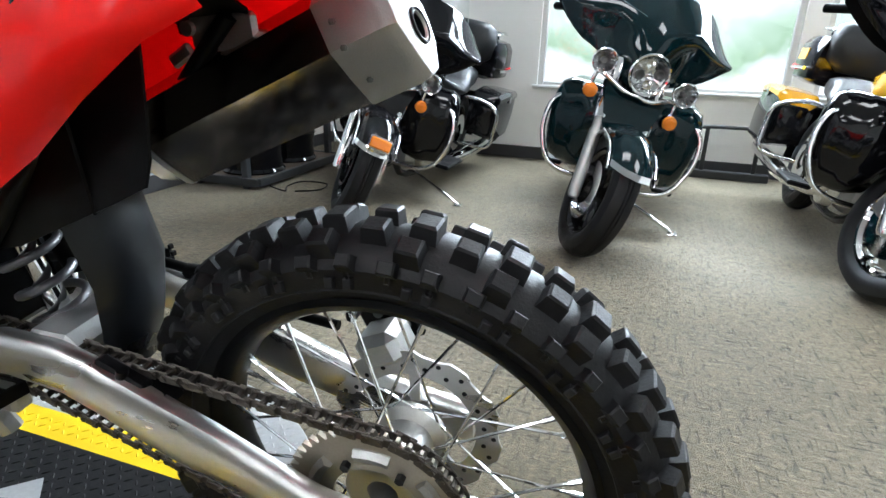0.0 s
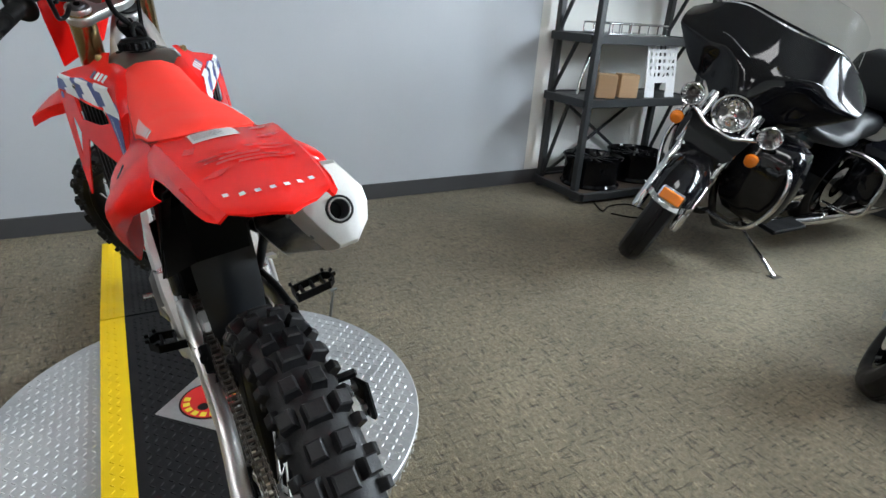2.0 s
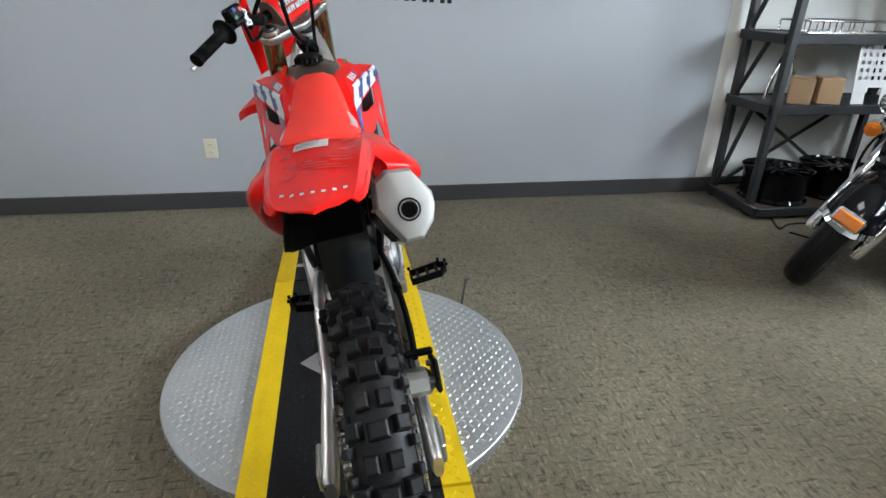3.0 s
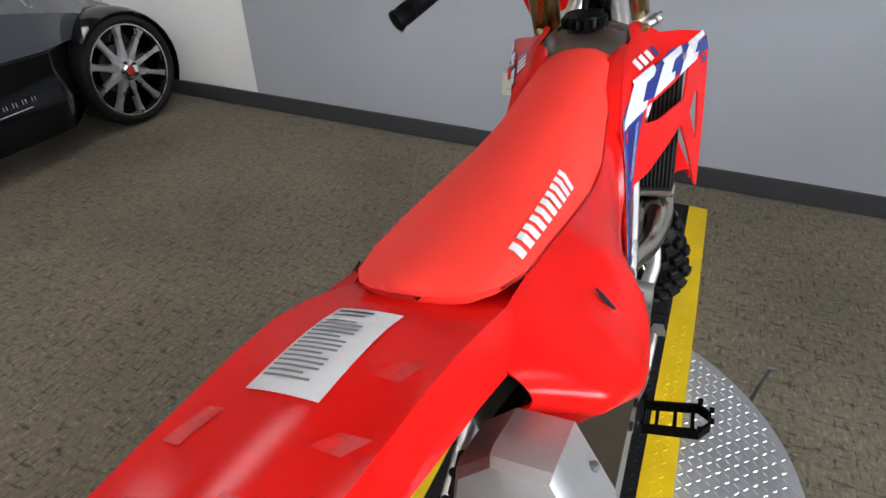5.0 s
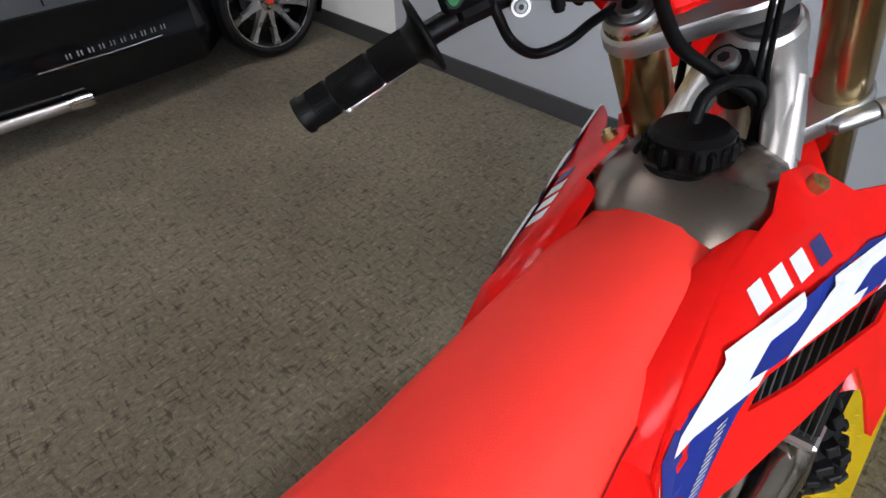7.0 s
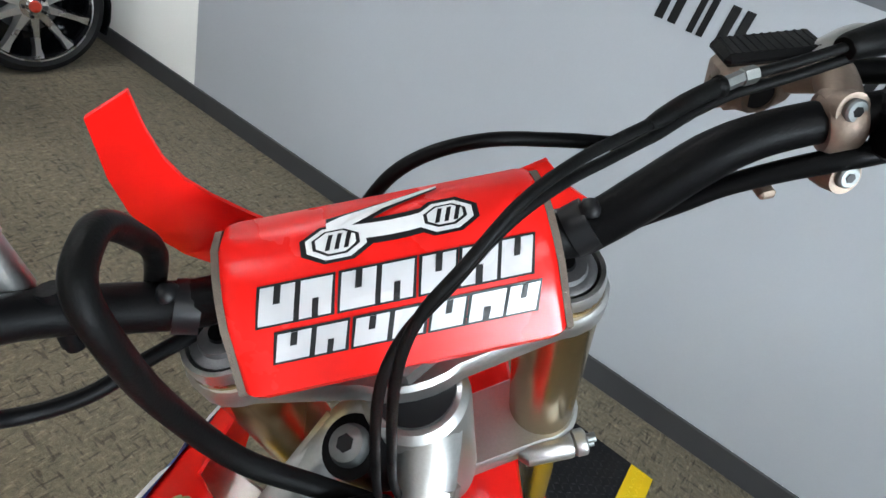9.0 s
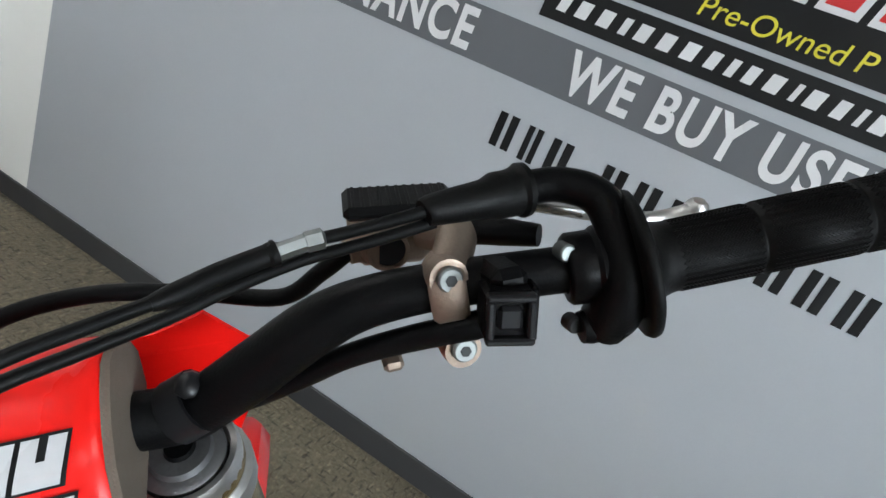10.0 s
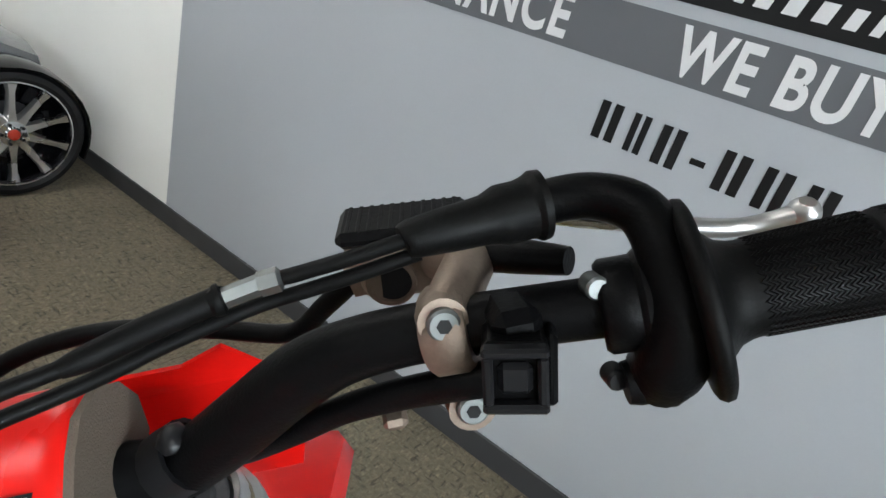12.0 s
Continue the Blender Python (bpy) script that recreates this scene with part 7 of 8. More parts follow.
steer("number_plate", Geo().slab(plate, plate_place, 0.003), RED, None, "red front number plate", 30)
steer("plate_bolt", Geo().cyl((0.112, 0.070, 1.262), (0.112, 0.058, 1.268), 0.008, n=10), BOLT)
grid = []
for ff, zz, w in ((-0.24, 0.800, 0.036), (-0.15, 0.868, 0.055), (-0.06, 0.925, 0.072), (0.02, 0.962, 0.080), (0.10, 0.960, 0.096), (0.18, 0.932, 0.107), (0.25, 0.888, 0.112), (0.31, 0.838, 0.112), (0.345, 0.804, 0.098), (0.360, 0.790, 0.060)):
    grid.append([(-w, ff, zz - 0.046), (-w * 0.95, ff, zz - 0.014), (-w * 0.6, ff, zz - 0.003), (0, ff, zz + 0.006), (w * 0.6, ff, zz - 0.003), (w * 0.95, ff, zz - 0.014), (w, ff, zz - 0.046)])
steer("front_fender", Geo().sheet(grid, 0.003), RED, None, "red front fender", 30)
# ---- touring motorcycles ----
AMBER = surface("amber_lens", (0.75, 0.20, 0.01), 0.2, vary=0.08, bump=0.0, coat=0.5)
LAMPGLASS = surface("faceted_reflector", (0.74, 0.75, 0.76), 0.09, 1.0, vary=0.10, scale=30, grain=60, bump=0.5, rvary=0.05)
LEATHER = surface("black_vinyl_seat", (0.007, 0.0075, 0.009), 0.42, spec=0.3, vary=0.2, scale=10, grain=500, bump=0.3)
SCREEN = glass("clear_screen", (0.93, 0.95, 0.95), 0.0, 1.12)
GREENPAINT = surface("dark_green_paint", (0.001, 0.010, 0.013), 0.06, vary=0.08, bump=0.0, coat=0.0, spec=0.30, rvary=0.03)
YELLOWPAINT = surface("yellow_bike_paint", (0.80, 0.40, 0.01), 0.15, vary=0.04, bump=0.0, coat=0.8, rvary=0.04)
REDLENS = surface("red_lens", (0.45, 0.01, 0.01), 0.2, vary=0.05, bump=0.0)


def touring_bike(label, m, lean, turn, paint, accent, foot, rim_mat, tag):
    """Front tyre's contact at the origin, ahead along y, before m. foot: the side stand's foot in the place."""
    own = thing("touring_motorcycle", label, "motorcycle", m @ pose(0, 0, 0, 0, -lean, 0), "touring motorcycles")
    st = Matrix.Translation((0, 0.15, 0)) @ Matrix.Rotation(radians(26), 4, "X") @ Matrix.Rotation(radians(turn), 4, "Z") @ Matrix.Rotation(radians(-26), 4, "X") @ Matrix.Translation((0, -0.15, 0))

    def put(name, geo, mat, owner=None, lab="", angle=35, steered=False):
        return part(name, geo.moved(st) if steered else geo, mat, owner if owner is not None else own, lab, angle)

    def wheel(name, c, steered, r=0.315):
        mm_ = Matrix.Translation(c)
        w = put(name, Geo().lathe([(-0.05, 0.205), (-0.05, 0.218), (-0.03, 0.205), (0.03, 0.205), (0.05, 0.218), (0.05, 0.205), (0.035, 0.192), (-0.035, 0.192)], 48, mm_, True), rim_mat, None, "", 35, steered)
        put("tyre", Geo().lathe([(-0.045, 0.212), (-0.064, 0.24), (-0.066, 0.265), (-0.052, 0.296), (-0.025, r - 0.003), (-0.012, r), (-0.010, r - 0.005), (-0.006, r - 0.005), (-0.004, r), (0.004, r), (0.006, r - 0.005), (0.010, r - 0.005), (0.012, r), (0.025, r - 0.003), (0.052, 0.296), (0.066, 0.265), (0.064, 0.24), (0.045, 0.212)], 56, mm_), RUBBER, w, "", 35, steered)
        for k in range(9):
            a = 2 * math.pi * k / 9
            put("spoke", Geo().box((0, 0, 0.118), (0.03, 0.022, 0.16), 0.006).moved(Matrix.Rotation(a, 4, "X")).moved(mm_), rim_mat, w, "", 35, steered)
        put("hub", Geo().lathe([(-0.06, 0.0), (-0.06, 0.04), (0.06, 0.04), (0.06, 0.0)], 24, mm_), rim_mat, w, "", 35, steered)
        for sx in (-1, 1):
            put("brake_disc", Geo().lathe([(sx * 0.062, 0.07), (sx * 0.062, 0.145), (sx * 0.068, 0.145), (sx * 0.068, 0.07)], 36, mm_, True), CHROME, w, "", 35, steered)
        return w

    wheel("front_wheel", (0, 0, 0.315), True)
    wheel("rear_wheel", (0, -1.60, 0.315), False)
    ax_ = Vector((0, -0.44, 0.898))
    for sx in (-1, 1):
        b0 = Vector((sx * 0.115, 0.018, 0.262))
        leg = put("fork_leg", Geo().tube([b0, b0 + ax_ * 0.02, b0 + ax_ * 0.34, b0 + ax_ * 0.34, b0 + ax_ * 0.66], [0.022, 0.028, 0.030, 0.024, 0.024], 18), CHROME if tag != "worn" else CAST, None, "chrome fork leg", 35, True)
        put("fork_cover", Geo().tube([b0 + ax_ * 0.40, b0 + ax_ * 0.70], 0.036, 18), CHROME, leg, "", 35, True)
        put("brake_caliper", Geo().box((sx * 0.085, -0.10, 0.36), (0.042, 0.075, 0.09), 0.012, Matrix.Rotation(radians(-20), 3, "X")), DARKCAST, leg, "", 30, True)
    grid = []
    for k in range(15):
        a = radians(36 + 128 * k / 14)
        rr = 0.345
        grid.append([(w * 0.112, (rr - 0.085 * abs(w) ** 3) * math.cos(a), 0.315 + (rr - 0.085 * abs(w) ** 3) * math.sin(a)) for w in (-1, -0.9, -0.6, 0, 0.6, 0.9, 1)])
    fen = put("front_fender", Geo().sheet(grid[::-1], 0.004), paint, None, "", 40, True)
    put("fender_trim", Geo().sheet([[(w * 0.116, 0.352 * math.cos(a) - 0.06 * abs(w) ** 3, 0.315 + 0.352 * math.sin(a) + 0.012 * w * w) for w in (-1, -0.85, -0.5, 0, 0.5, 0.85, 1)] for a in (radians(30), radians(32.5), radians(35))], 0.006), CHROME, fen, "chrome fender bumper", 35, True)
    for sx_ in (-1, 1):
        put("fender_rail", Geo().tube([(sx_ * 0.115, 0.285 * math.cos(radians(a)), 0.315 + 0.285 * math.sin(radians(a))) for a in (36, 55, 75, 95)], 0.006, 8, 3), CHROME, fen, "", 35, True)
    if tag == "amber":
        put("fender_light", Geo().box((0, 0.287, 0.553), (0.125, 0.050, 0.070), 0.010, Matrix.Rotation(radians(22), 3, "X")), CHROME, fen, "", 30, True)
        put("fender_lens", Geo().box((0, 0.310, 0.562), (0.108, 0.016, 0.054), 0.006, Matrix.Rotation(radians(22), 3, "X")), AMBER, fen, "amber fender light", 30, True)
    # Lamps: nacelle, headlight, passing lamps, signals.

    def lamp_(c, r, name, nrm=(0, 1, -0.08)):
        c, nrm = Vector(c), Vector(nrm).normalized()
        mt = Matrix.Translation(c) @ nrm.to_track_quat("X", "Z").to_matrix().to_4x4()
        h = put(name, Geo().lathe([(-r * 1.0, r * 0.35), (-r * 0.75, r * 0.8), (-r * 0.1, r * 1.0), (0.010, r * 1.06), (0.018, r * 1.06), (0.022, r * 1.0), (0.018, r * 0.93)], 32, mt), CHROME, None, "chrome lamp", 30, True)
        # Faceted bowl behind the rim.
        put("reflector", Geo().lathe([(0.016, r * 0.94), (0.004, r * 0.86), (-0.010, r * 0.68), (-0.022, r * 0.46), (-0.030, r * 0.22), (-0.032, 0.0)], 18, mt), LAMPGLASS, h, "", 0, True)
        if r > 0.08:
            for k in range(4):
                a = 2 * math.pi * k / 4 + 0.35
                e = Matrix.Translation((0, 0.044 * math.cos(a), 0.044 * math.sin(a)))
                put("projector", Geo().lathe([(0.004, 0.023), (0.010, 0.0235), (0.010, 0.019), (-0.004, 0.010), (-0.006, 0.0)], 16, mt @ e), CHROME if k % 2 else DARKCAST, h, "", 40, True)
            put("lamp_cap", Geo().ball(c + nrm * 0.008, 0.011, 12, (1, 0.6, 1)), CHROME, h, "", 30, True)
        else:
            put("lamp_cap", Geo().lathe([(-0.02, 0.014), (0.004, 0.015), (0.010, 0.010), (0.011, 0.0)], 14, mt), DARKCAST, h, "", 30, True)
        return h

    lamp_((0, -0.16, 0.885), 0.092, "headlight")
    for sx in (-1, 1):
        lamp_((sx * 0.215, -0.185, 0.865), 0.056, "passing_lamp")
        sg = put("turn_signal", Geo().tube([(sx * 0.215, -0.235, 0.727), (sx * 0.215, -0.205, 0.725), (sx * 0.215, -0.175, 0.723)], [0.026, 0.036, 0.033], 18), CHROME, None, "", 30, True)
        put("lens", Geo().tube([(sx * 0.215, -0.180, 0.723), (sx * 0.215, -0.162, 0.722), (sx * 0.215, -0.155, 0.721)], [0.035, 0.032, 0.017], 18), AMBER, sg, "amber lens", 30, True)
        put("lamp_bar", Geo().tube([(sx * 0.0, -0.150, 0.775), (sx * 0.07, -0.155, 0.775), (sx * 0.14, -0.185, 0.80), (sx * 0.205, -0.215, 0.815), (sx * 0.215, -0.215, 0.775), (sx * 0.215, -0.215, 0.735)], [0.010, 0.011, 0.012, 0.012, 0.010, 0.009], 10, 4), CHROME, None, "", 35, True)
    put("nacelle_panel", Geo().rings([[(w_ * a_, y_, z_ + 0.006 * a_ * a_) for a_ in (-1, -0.6, 0, 0.6, 1)] + [(w_ * a_, y_ - 0.05, z_) for a_ in (1, 0, -1)] for w_, y_, z_ in ((0.10, -0.125, 0.59), (0.125, -0.135, 0.66), (0.15, -0.165, 0.74), (0.16, -0.185, 0.79))]), paint, None, "", 40, True)
    # Batwing fairing: a skin swept back to both sides.
    grid = []
    for i in range(33):
        u = -1 + 2 * i / 32
        au = abs(u)
        rowp = []
        # Outline of the wing: lower edge, upper edge and half width, from the nose to the tip.
        low = 0.795 + 0.105 * min(1.0, au / 0.42) ** 1.6 + 0.13 * max(0.0, (au - 0.50) / 0.50) ** 1.6
        top = 1.270 - 0.020 * au - 0.140 * max(0.0, (au - 0.45) / 0.55) ** 1.7
        for j in range(15):
            t = j / 14
            zz = low + (top - low) * t
            flare = 1 - 0.10 * (1 - t) ** 1.5 - 0.10 * max(0.0, t - 0.6)
            x = 0.515 * u * flare
            nose = 0.020 * math.exp(-(au / 0.20) ** 2) * math.exp(-((t - 0.22) / 0.30) ** 2)
            hollow = -0.040 * math.exp(-((au - 0.42) / 0.17) ** 2) * math.exp(-((t - 0.25) / 0.28) ** 2)
            ridge = 0.022 * math.exp(-((t - 0.62 + 0.20 * au) / 0.13) ** 2) * min(1.0, au / 0.3)
            y = -0.235 - 0.235 * au ** 1.3 - 0.17 * t ** 1.7 + 0.05 * math.sin(math.pi * t) * (1 - 0.5 * au) + nose + hollow + ridge
            rowp.append((x, y, zz))
        grid.append(rowp)
    fair = put("fairing", Geo().sheet(grid, 0.006), paint, None, "", 60, True)
    put("fairing_back", Geo().sheet([[(x * 0.96, y - 0.09 - 0.05 * (1 - abs(x)), zz) for x, y, zz in rw_[::2]] for rw_ in grid[::2]], 0.004), BLACK, fair, "", 40, True)
    for s_ in (-1, 1):
        put("fairing_trim", Geo().tube([Vector(grid[16 + s_ * k][9]) + Vector((0, 0.004, 0)) for k in (3, 5, 7, 9)], 0.0035, 6, 3), CHROME, fair, "chrome trim line", 30, True)
    base_ = [Vector(grid[k][14]) for k in range(4, 29, 2)]
    screen = put("windscreen", Geo().sheet([[p + Vector((-0.14 * p.x * t, -0.02 - 0.10 * t, -0.012 + (0.19 - 0.25 * p.x * p.x) * t)) for t in (0, 0.3, 0.6, 1)] for p in base_], 0.004), SCREEN, fair, "clear windscreen", 40, True)
    screen.visible_shadow = False
    put("screen_strip", Geo().tube([p + Vector((0, -0.012, 0.004)) for p in base_], 0.006, 6, 2), CHROME, fair, "", 30, True)
    for sx in (-1, 1):
        put("handlebar", Geo().tube([(sx * 0.05, -0.42, 1.02), (sx * 0.25, -0.48, 1.06), (sx * 0.36, -0.62, 1.03), (sx * 0.42, -0.74, 1.01)], 0.013, 10, 4), CHROME, None, "", 30, True)
        put("hand_grip", Geo().tube([(sx * 0.37, -0.63, 1.028), (sx * 0.42, -0.75, 1.008)], 0.02, 14), GRIPRUB, None, "", 30, True)
        # Lower fairing with leg room, engine guard, floorboard.
        rings = []
        for zz, y0, y1, w in ((0.335, -0.40, -0.47, 0.06), (0.36, -0.365, -0.50, 0.115), (0.42, -0.335, -0.53, 0.145), (0.50, -0.318, -0.545, 0.160), (0.60, -0.312, -0.55, 0.165), (0.69, -0.322, -0.55, 0.158), (0.745, -0.345, -0.545, 0.140), (0.772, -0.385, -0.52, 0.095)):
            xc = 0.222
            rings.append([(sx * (xc - w), y0 + 0.01, zz), (sx * (xc - w * 0.35), y0 + 0.012, zz), (sx * (xc + w * 0.05), y0 + 0.004, zz), (sx * (xc + w * 0.15), y0 - 0.014, zz), (sx * (xc + w * 0.60), y0 - 0.020, zz), (sx * (xc + w * 0.90), y0 - 0.050, zz), (sx * (xc + w), (y0 + y1) / 2, zz), (sx * (xc + w * 0.8), y1, zz), (sx * (xc - w), y1 + 0.03, zz)])
        put("lower_fairing", Geo().rings(rings), paint if tag != "yellow" else GLOSSBLACK, None, "", 50)
        put("engine_guard", Geo().tube([(sx * 0.06, -0.33, 0.30), (sx * 0.22, -0.31, 0.305), (sx * 0.32, -0.31, 0.35), (sx * 0.378, -0.33, 0.46), (sx * 0.392, -0.345, 0.56), (sx * 0.375, -0.36, 0.645), (sx * 0.33, -0.375, 0.69)], 0.0135, 12, 5), CHROME, None, "chrome engine guard")
        put("floorboard", Geo().box((sx * 0.31, -0.66, 0.30), (0.11, 0.30, 0.025), 0.008), BLACK, None, "", 30)
        put("exhaust_pipe", Geo().tube([(sx * 0.10, -0.50, 0.48), (sx * 0.19, -0.60, 0.30), (sx * 0.23, -0.85, 0.255), (sx * 0.26, -1.25, 0.255), (sx * 0.27, -1.95, 0.29)], [0.024, 0.026, 0.028, 0.046, 0.048], 16, 5), CHROME, None, "chrome exhaust pipe")
        # Saddlebag.
        rings = []
        for yy, w, z0, z1 in ((-1.28, 0.07, 0.44, 0.62), (-1.31, 0.105, 0.38, 0.66), (-1.5, 0.115, 0.345, 0.68), (-1.8, 0.115, 0.355, 0.68), (-1.9, 0.10, 0.38, 0.665), (-1.93, 0.06, 0.44, 0.62)):
            xc = 0.30
            rings.append([(sx * (xc - w), yy, z0 + 0.03), (sx * (xc - w), yy, z1 - 0.02), (sx * (xc - w * 0.8), yy, z1), (sx * (xc + w * 0.8), yy, z1), (sx * (xc + w), yy, z1 - 0.03), (sx * (xc + w * 1.02), yy, (z0 + z1) / 2), (sx * (xc + w * 0.9), yy, z0 + 0.02), (sx * (xc + w * 0.6), yy, z0)])
        bag = put("saddlebag", Geo().rings(rings), paint if tag != "yellow" else GLOSSBLACK, None, "hard saddlebag", 40)
        put("bag_lid", Geo().rings([[(sx * (0.30 + a * w), yy, zz) for a, zz in ((-1, z1 + 0.002), (-0.85, z1 + 0.028), (0.8, z1 + 0.028), (1.04, z1 + 0.004), (1.04, z1 - 0.022), (-1, z1 - 0.022))] for yy, w, z1 in ((-1.285, 0.075, 0.64), (-1.32, 0.11, 0.675), (-1.6, 0.122, 0.692), (-1.88, 0.11, 0.68), (-1.935, 0.07, 0.65))]), accent, bag, "", 40)
        put("bag_latch", Geo().box((sx * 0.423, -1.6, 0.66), (0.012, 0.05, 0.05), 0.004), CHROME, bag, "", 30)
        put("bag_guard", Geo().tube([(sx * 0.20, -1.20, 0.33), (sx * 0.40, -1.22, 0.34), (sx * 0.43, -1.24, 0.46), (sx * 0.42, -1.24, 0.60), (sx * 0.30, -1.22, 0.66), (sx * 0.18, -1.2, 0.66)], 0.013, 10, 5), CHROME, None, "chrome saddlebag guard")
    # Engine, tank, seat, trunk.
    eng_ = put("engine", Geo().box((0, -0.74, 0.34), (0.24, 0.46, 0.24), 0.05), CAST, None, "chrome and black V-twin engine", 30)
    for yy, an in ((-0.60, 24), (-0.86, -24)):
        g_ = Geo()
        for k in range(8):
            g_.box(Vector((0.0, yy + math.sin(radians(an)) * (0.02 + 0.022 * k) * 1.0, 0.47 + 0.022 * k)), (0.17 + 0.01 * (k % 2), 0.15, 0.012), 0.003, Matrix.Rotation(radians(-an), 3, "X"))
        put("cylinder", g_, DARKCAST, eng_, "", 20)
        put("rocker_cover", Geo().box((0, yy + math.sin(radians(an)) * 0.24, 0.68), (0.17, 0.16, 0.075), 0.025, Matrix.Rotation(radians(-an), 3, "X")), CHROME, eng_, "", 30)
    for sx in (-1, 1):
        put("side_cover", Geo().lathe([(sx * 0.12, 0.0), (sx * 0.12, 0.12), (sx * 0.17, 0.11), (sx * 0.19, 0.07), (sx * 0.19, 0.0)], 28, Matrix.Translation((0, -0.66, 0.33))), CHROME, eng_, "", 30)
        put("primary_cover", Geo().box((sx * 0.15, -0.85, 0.34), (0.06, 0.36, 0.15), 0.03), CHROME, eng_, "", 30)
    secs_ = []
    for yy, w, z0, z1 in ((-0.40, 0.06, 0.80, 0.88), (-0.48, 0.125, 0.76, 0.925), (-0.62, 0.165, 0.72, 0.945), (-0.80, 0.150, 0.71, 0.925), (-0.95, 0.10, 0.71, 0.87), (-1.02, 0.06, 0.72, 0.82)):
        secs_.append([(w * math.cos(a) * (1.0 if math.sin(a) > 0 else 0.9), yy, (z0 + z1) / 2 + (z1 - z0) / 2 * math.sin(a)) for a in [2 * math.pi * k / 16 for k in range(16)]])
    tk = put("fuel_tank", Geo().rings(secs_), accent, None, "", 50)
    put("tank_console", Geo().box((0, -0.68, 0.945), (0.07, 0.32, 0.02), 0.008, Matrix.Rotation(radians(4), 3, "X")), GLOSSBLACK, tk, "", 30)
    secs_ = []
    for yy, w, z0, z1 in ((-0.90, 0.09, 0.72, 0.80), (-0.98, 0.15, 0.68, 0.775), (-1.12, 0.19, 0.66, 0.745), (-1.24, 0.19, 0.66, 0.775), (-1.30, 0.17, 0.67, 0.845), (-1.42, 0.165, 0.68, 0.855), (-1.52, 0.155, 0.70, 0.85), (-1.56, 0.12, 0.72, 0.82)):
        secs_.append([(w * math.cos(a), yy, (z0 + z1) / 2 + (z1 - z0) / 2 * math.copysign(abs(math.sin(a)) ** 0.6, math.sin(a))) for a in [2 * math.pi * k / 16 for k in range(16)]])
    put("seat", Geo().rings(secs_), LEATHER, None, "black stitched touring seat", 50)
    secs_ = []
    for zz, w, y0, y1 in ((0.765, 0.20, -1.62, -1.94), (0.79, 0.27, -1.585, -2.0), (0.90, 0.285, -1.57, -2.03), (1.0, 0.275, -1.57, -2.02), (1.045, 0.25, -1.59, -1.99), (1.06, 0.18, -1.64, -1.93)):
        secs_.append([(w * a, y0 + (y1 - y0) * b, zz) for a, b in ((-1, 0.15), (-0.85, 0), (0.85, 0), (1, 0.15), (1, 0.8), (0.75, 1), (-0.75, 1), (-1, 0.8))])
    trunk = put("trunk", Geo().rings(secs_), paint, None, "hard touring trunk", 45)
    secs_ = []
    for zz, w, d in ((0.86, 0.13, 0.06), (0.92, 0.205, 0.105), (1.03, 0.225, 0.12), (1.12, 0.205, 0.105), (1.165, 0.13, 0.06)):
        secs_.append([(w * math.cos(a), -1.55 + d * math.copysign(abs(math.sin(a)) ** 0.7, math.sin(a)) - 0.25 * (zz - 0.86), zz) for a in [2 * math.pi * k / 16 for k in range(16)]])
    put("backrest", Geo().rings(secs_), LEATHER, trunk, "padded black backrest", 50)
    put("trunk_rack", Geo().tube([(-0.2, -1.70, 1.065), (-0.2, -1.70, 1.10), (-0.18, -1.95, 1.11), (0.18, -1.95, 1.11), (0.2, -1.70, 1.10), (0.2, -1.70, 1.065)], 0.009, 8, 4), CHROME, trunk)
    if tag == "yellow":
        for sx in (-1, 1):
            put("trunk_panel", Geo().box((sx * 0.286, -1.78, 0.93), (0.006, 0.20, 0.07), 0.002), accent, trunk, "yellow panel", 30)
    for sx in (-1, 1):
        put("trunk_light", Geo().box((sx * 0.24, -1.93, 0.85), (0.09, 0.14, 0.05), 0.015), REDLENS, trunk, "", 30)
        put("trunk_chrome", Geo().tube([(sx * 0.29, -1.60, 0.845), (sx * 0.297, -1.8, 0.845), (sx * 0.28, -2.0, 0.845)], 0.009, 8, 3), CHROME, trunk)
    put("rear_fender", Geo().sheet([[(w * 0.10, -1.60 + 0.35 * math.cos(a), 0.315 + 0.35 * math.sin(a)) for w in (-1, -0.8, 0, 0.8, 1)] for a in [radians(20 + 170 * k / 10) for k in range(11)]], 0.004), paint, None, "", 40)
    put("frame", Geo().tube([(0, -0.30, 0.90), (0, -0.34, 0.55), (0.08, -0.42, 0.22), (0.10, -0.9, 0.20), (0.08, -1.2, 0.34)], 0.022, 10, 4).tube([(0, -0.34, 0.55), (-0.08, -0.42, 0.22), (-0.10, -0.9, 0.20), (-0.08, -1.2, 0.34)], 0.022, 10, 4), GLOSSBLACK)
    f_ = own.matrix_basis.inverted() @ Vector(foot)
    sd = put("side_stand", Geo().tube([(-0.10, -0.62, 0.20), f_ + Vector((0.06, 0, 0.035)), f_ + Vector((0, 0, 0.008))], 0.011, 10), CHROME, None, "chrome side stand")
    put("stand_foot", Geo().box(f_ + Vector((0, 0, 0.006)), (0.05, 0.07, 0.01), 0.003, Matrix.Rotation(radians(lean), 3, "Y")), CHROME, sd)
    return own


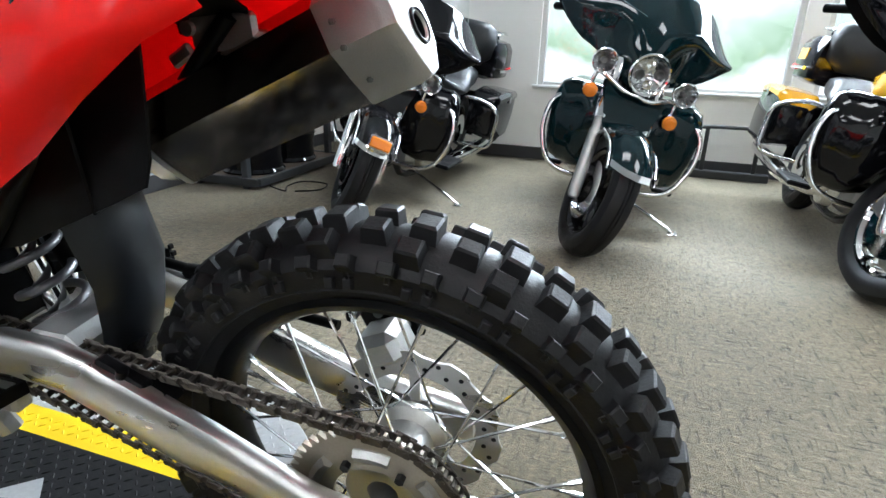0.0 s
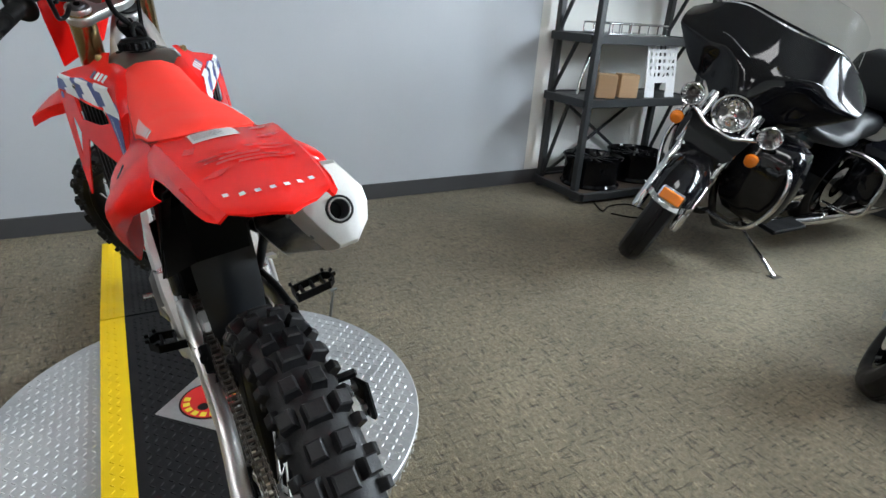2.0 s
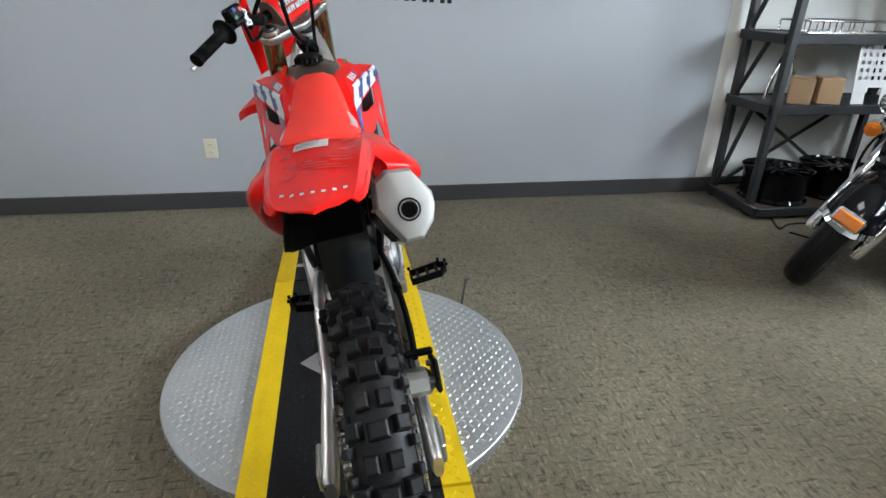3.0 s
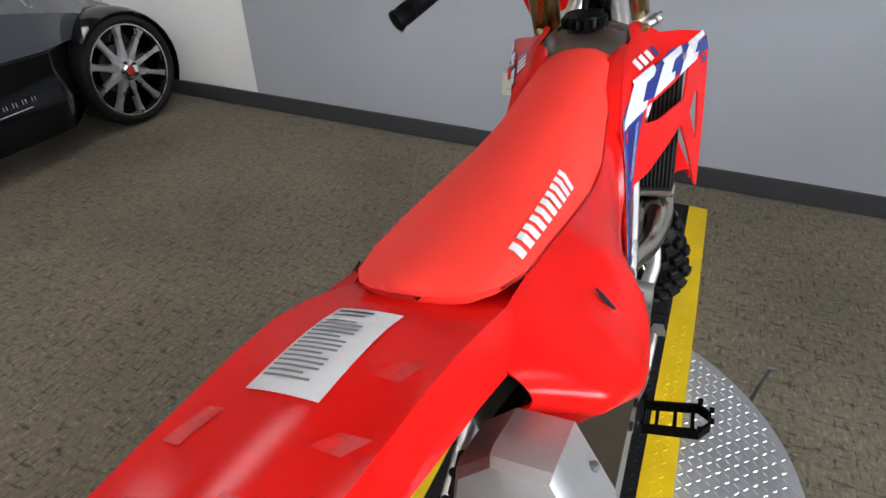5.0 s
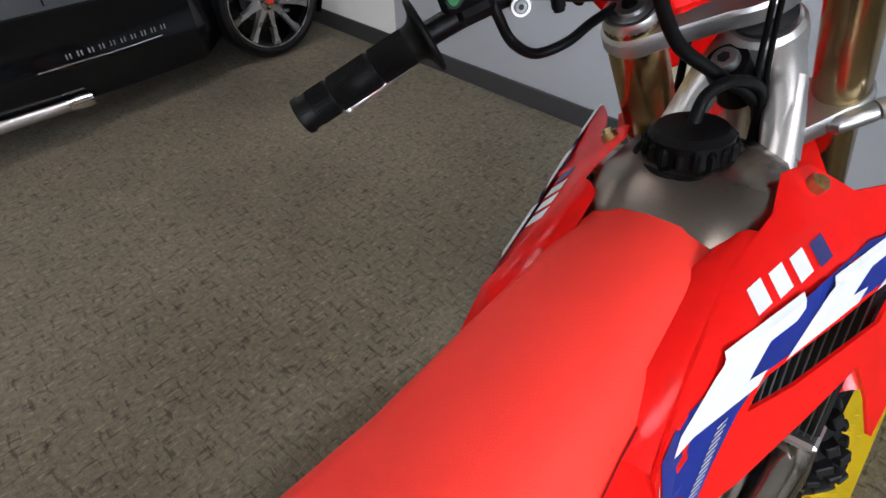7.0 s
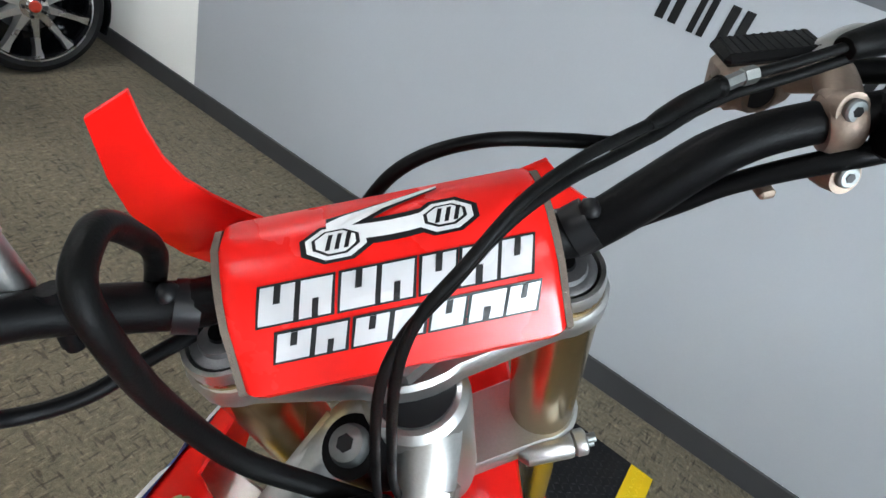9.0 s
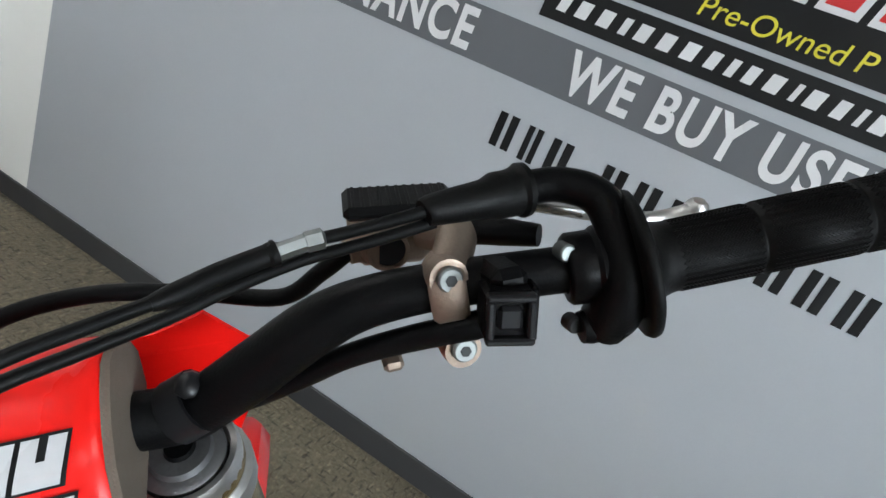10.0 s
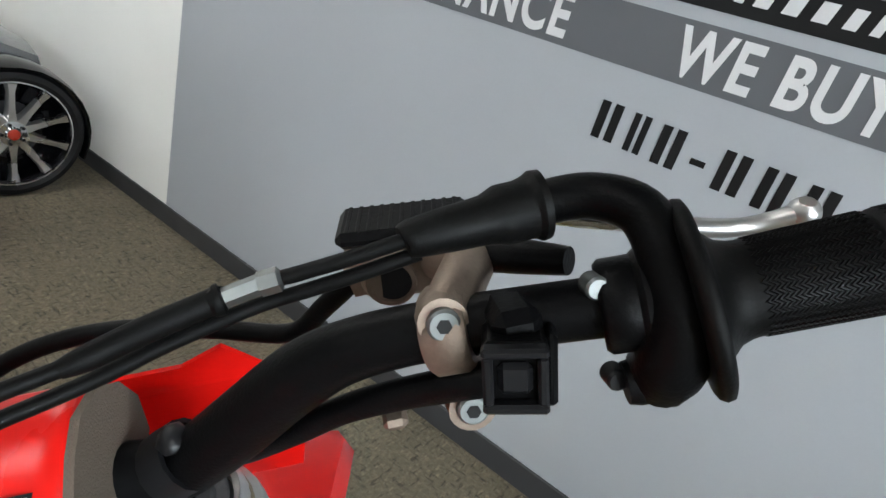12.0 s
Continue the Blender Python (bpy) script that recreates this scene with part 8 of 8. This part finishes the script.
SC = Matrix.Scale(0.95, 4)
HY = Matrix.Rotation(radians(90), 4, "Z")
touring_bike("black touring motorcycle with chrome lamps, on its side stand", Matrix.Translation((2.265, 0.510, 0)) @ HY @ SC, 10.8, 33.5, GLOSSBLACK, GLOSSBLACK, (2.74, 0.048, 0.0), GLOSSBLACK, "amber")
touring_bike("dark green touring motorcycle with chrome lamps, on its side stand", Matrix.Translation((2.175, -0.735, 0)) @ HY @ SC, 11.4, 22.5, GREENPAINT, GREENPAINT, (2.665, -1.165, 0.0), GLOSSBLACK, "worn")
touring_bike("black and yellow touring motorcycle with chrome guards", Matrix.Translation((2.09, -1.90, 0)) @ HY @ SC, 12, 20, GLOSSBLACK, YELLOWPAINT, (2.70, -2.36, 0.0), CHROME, "yellow")
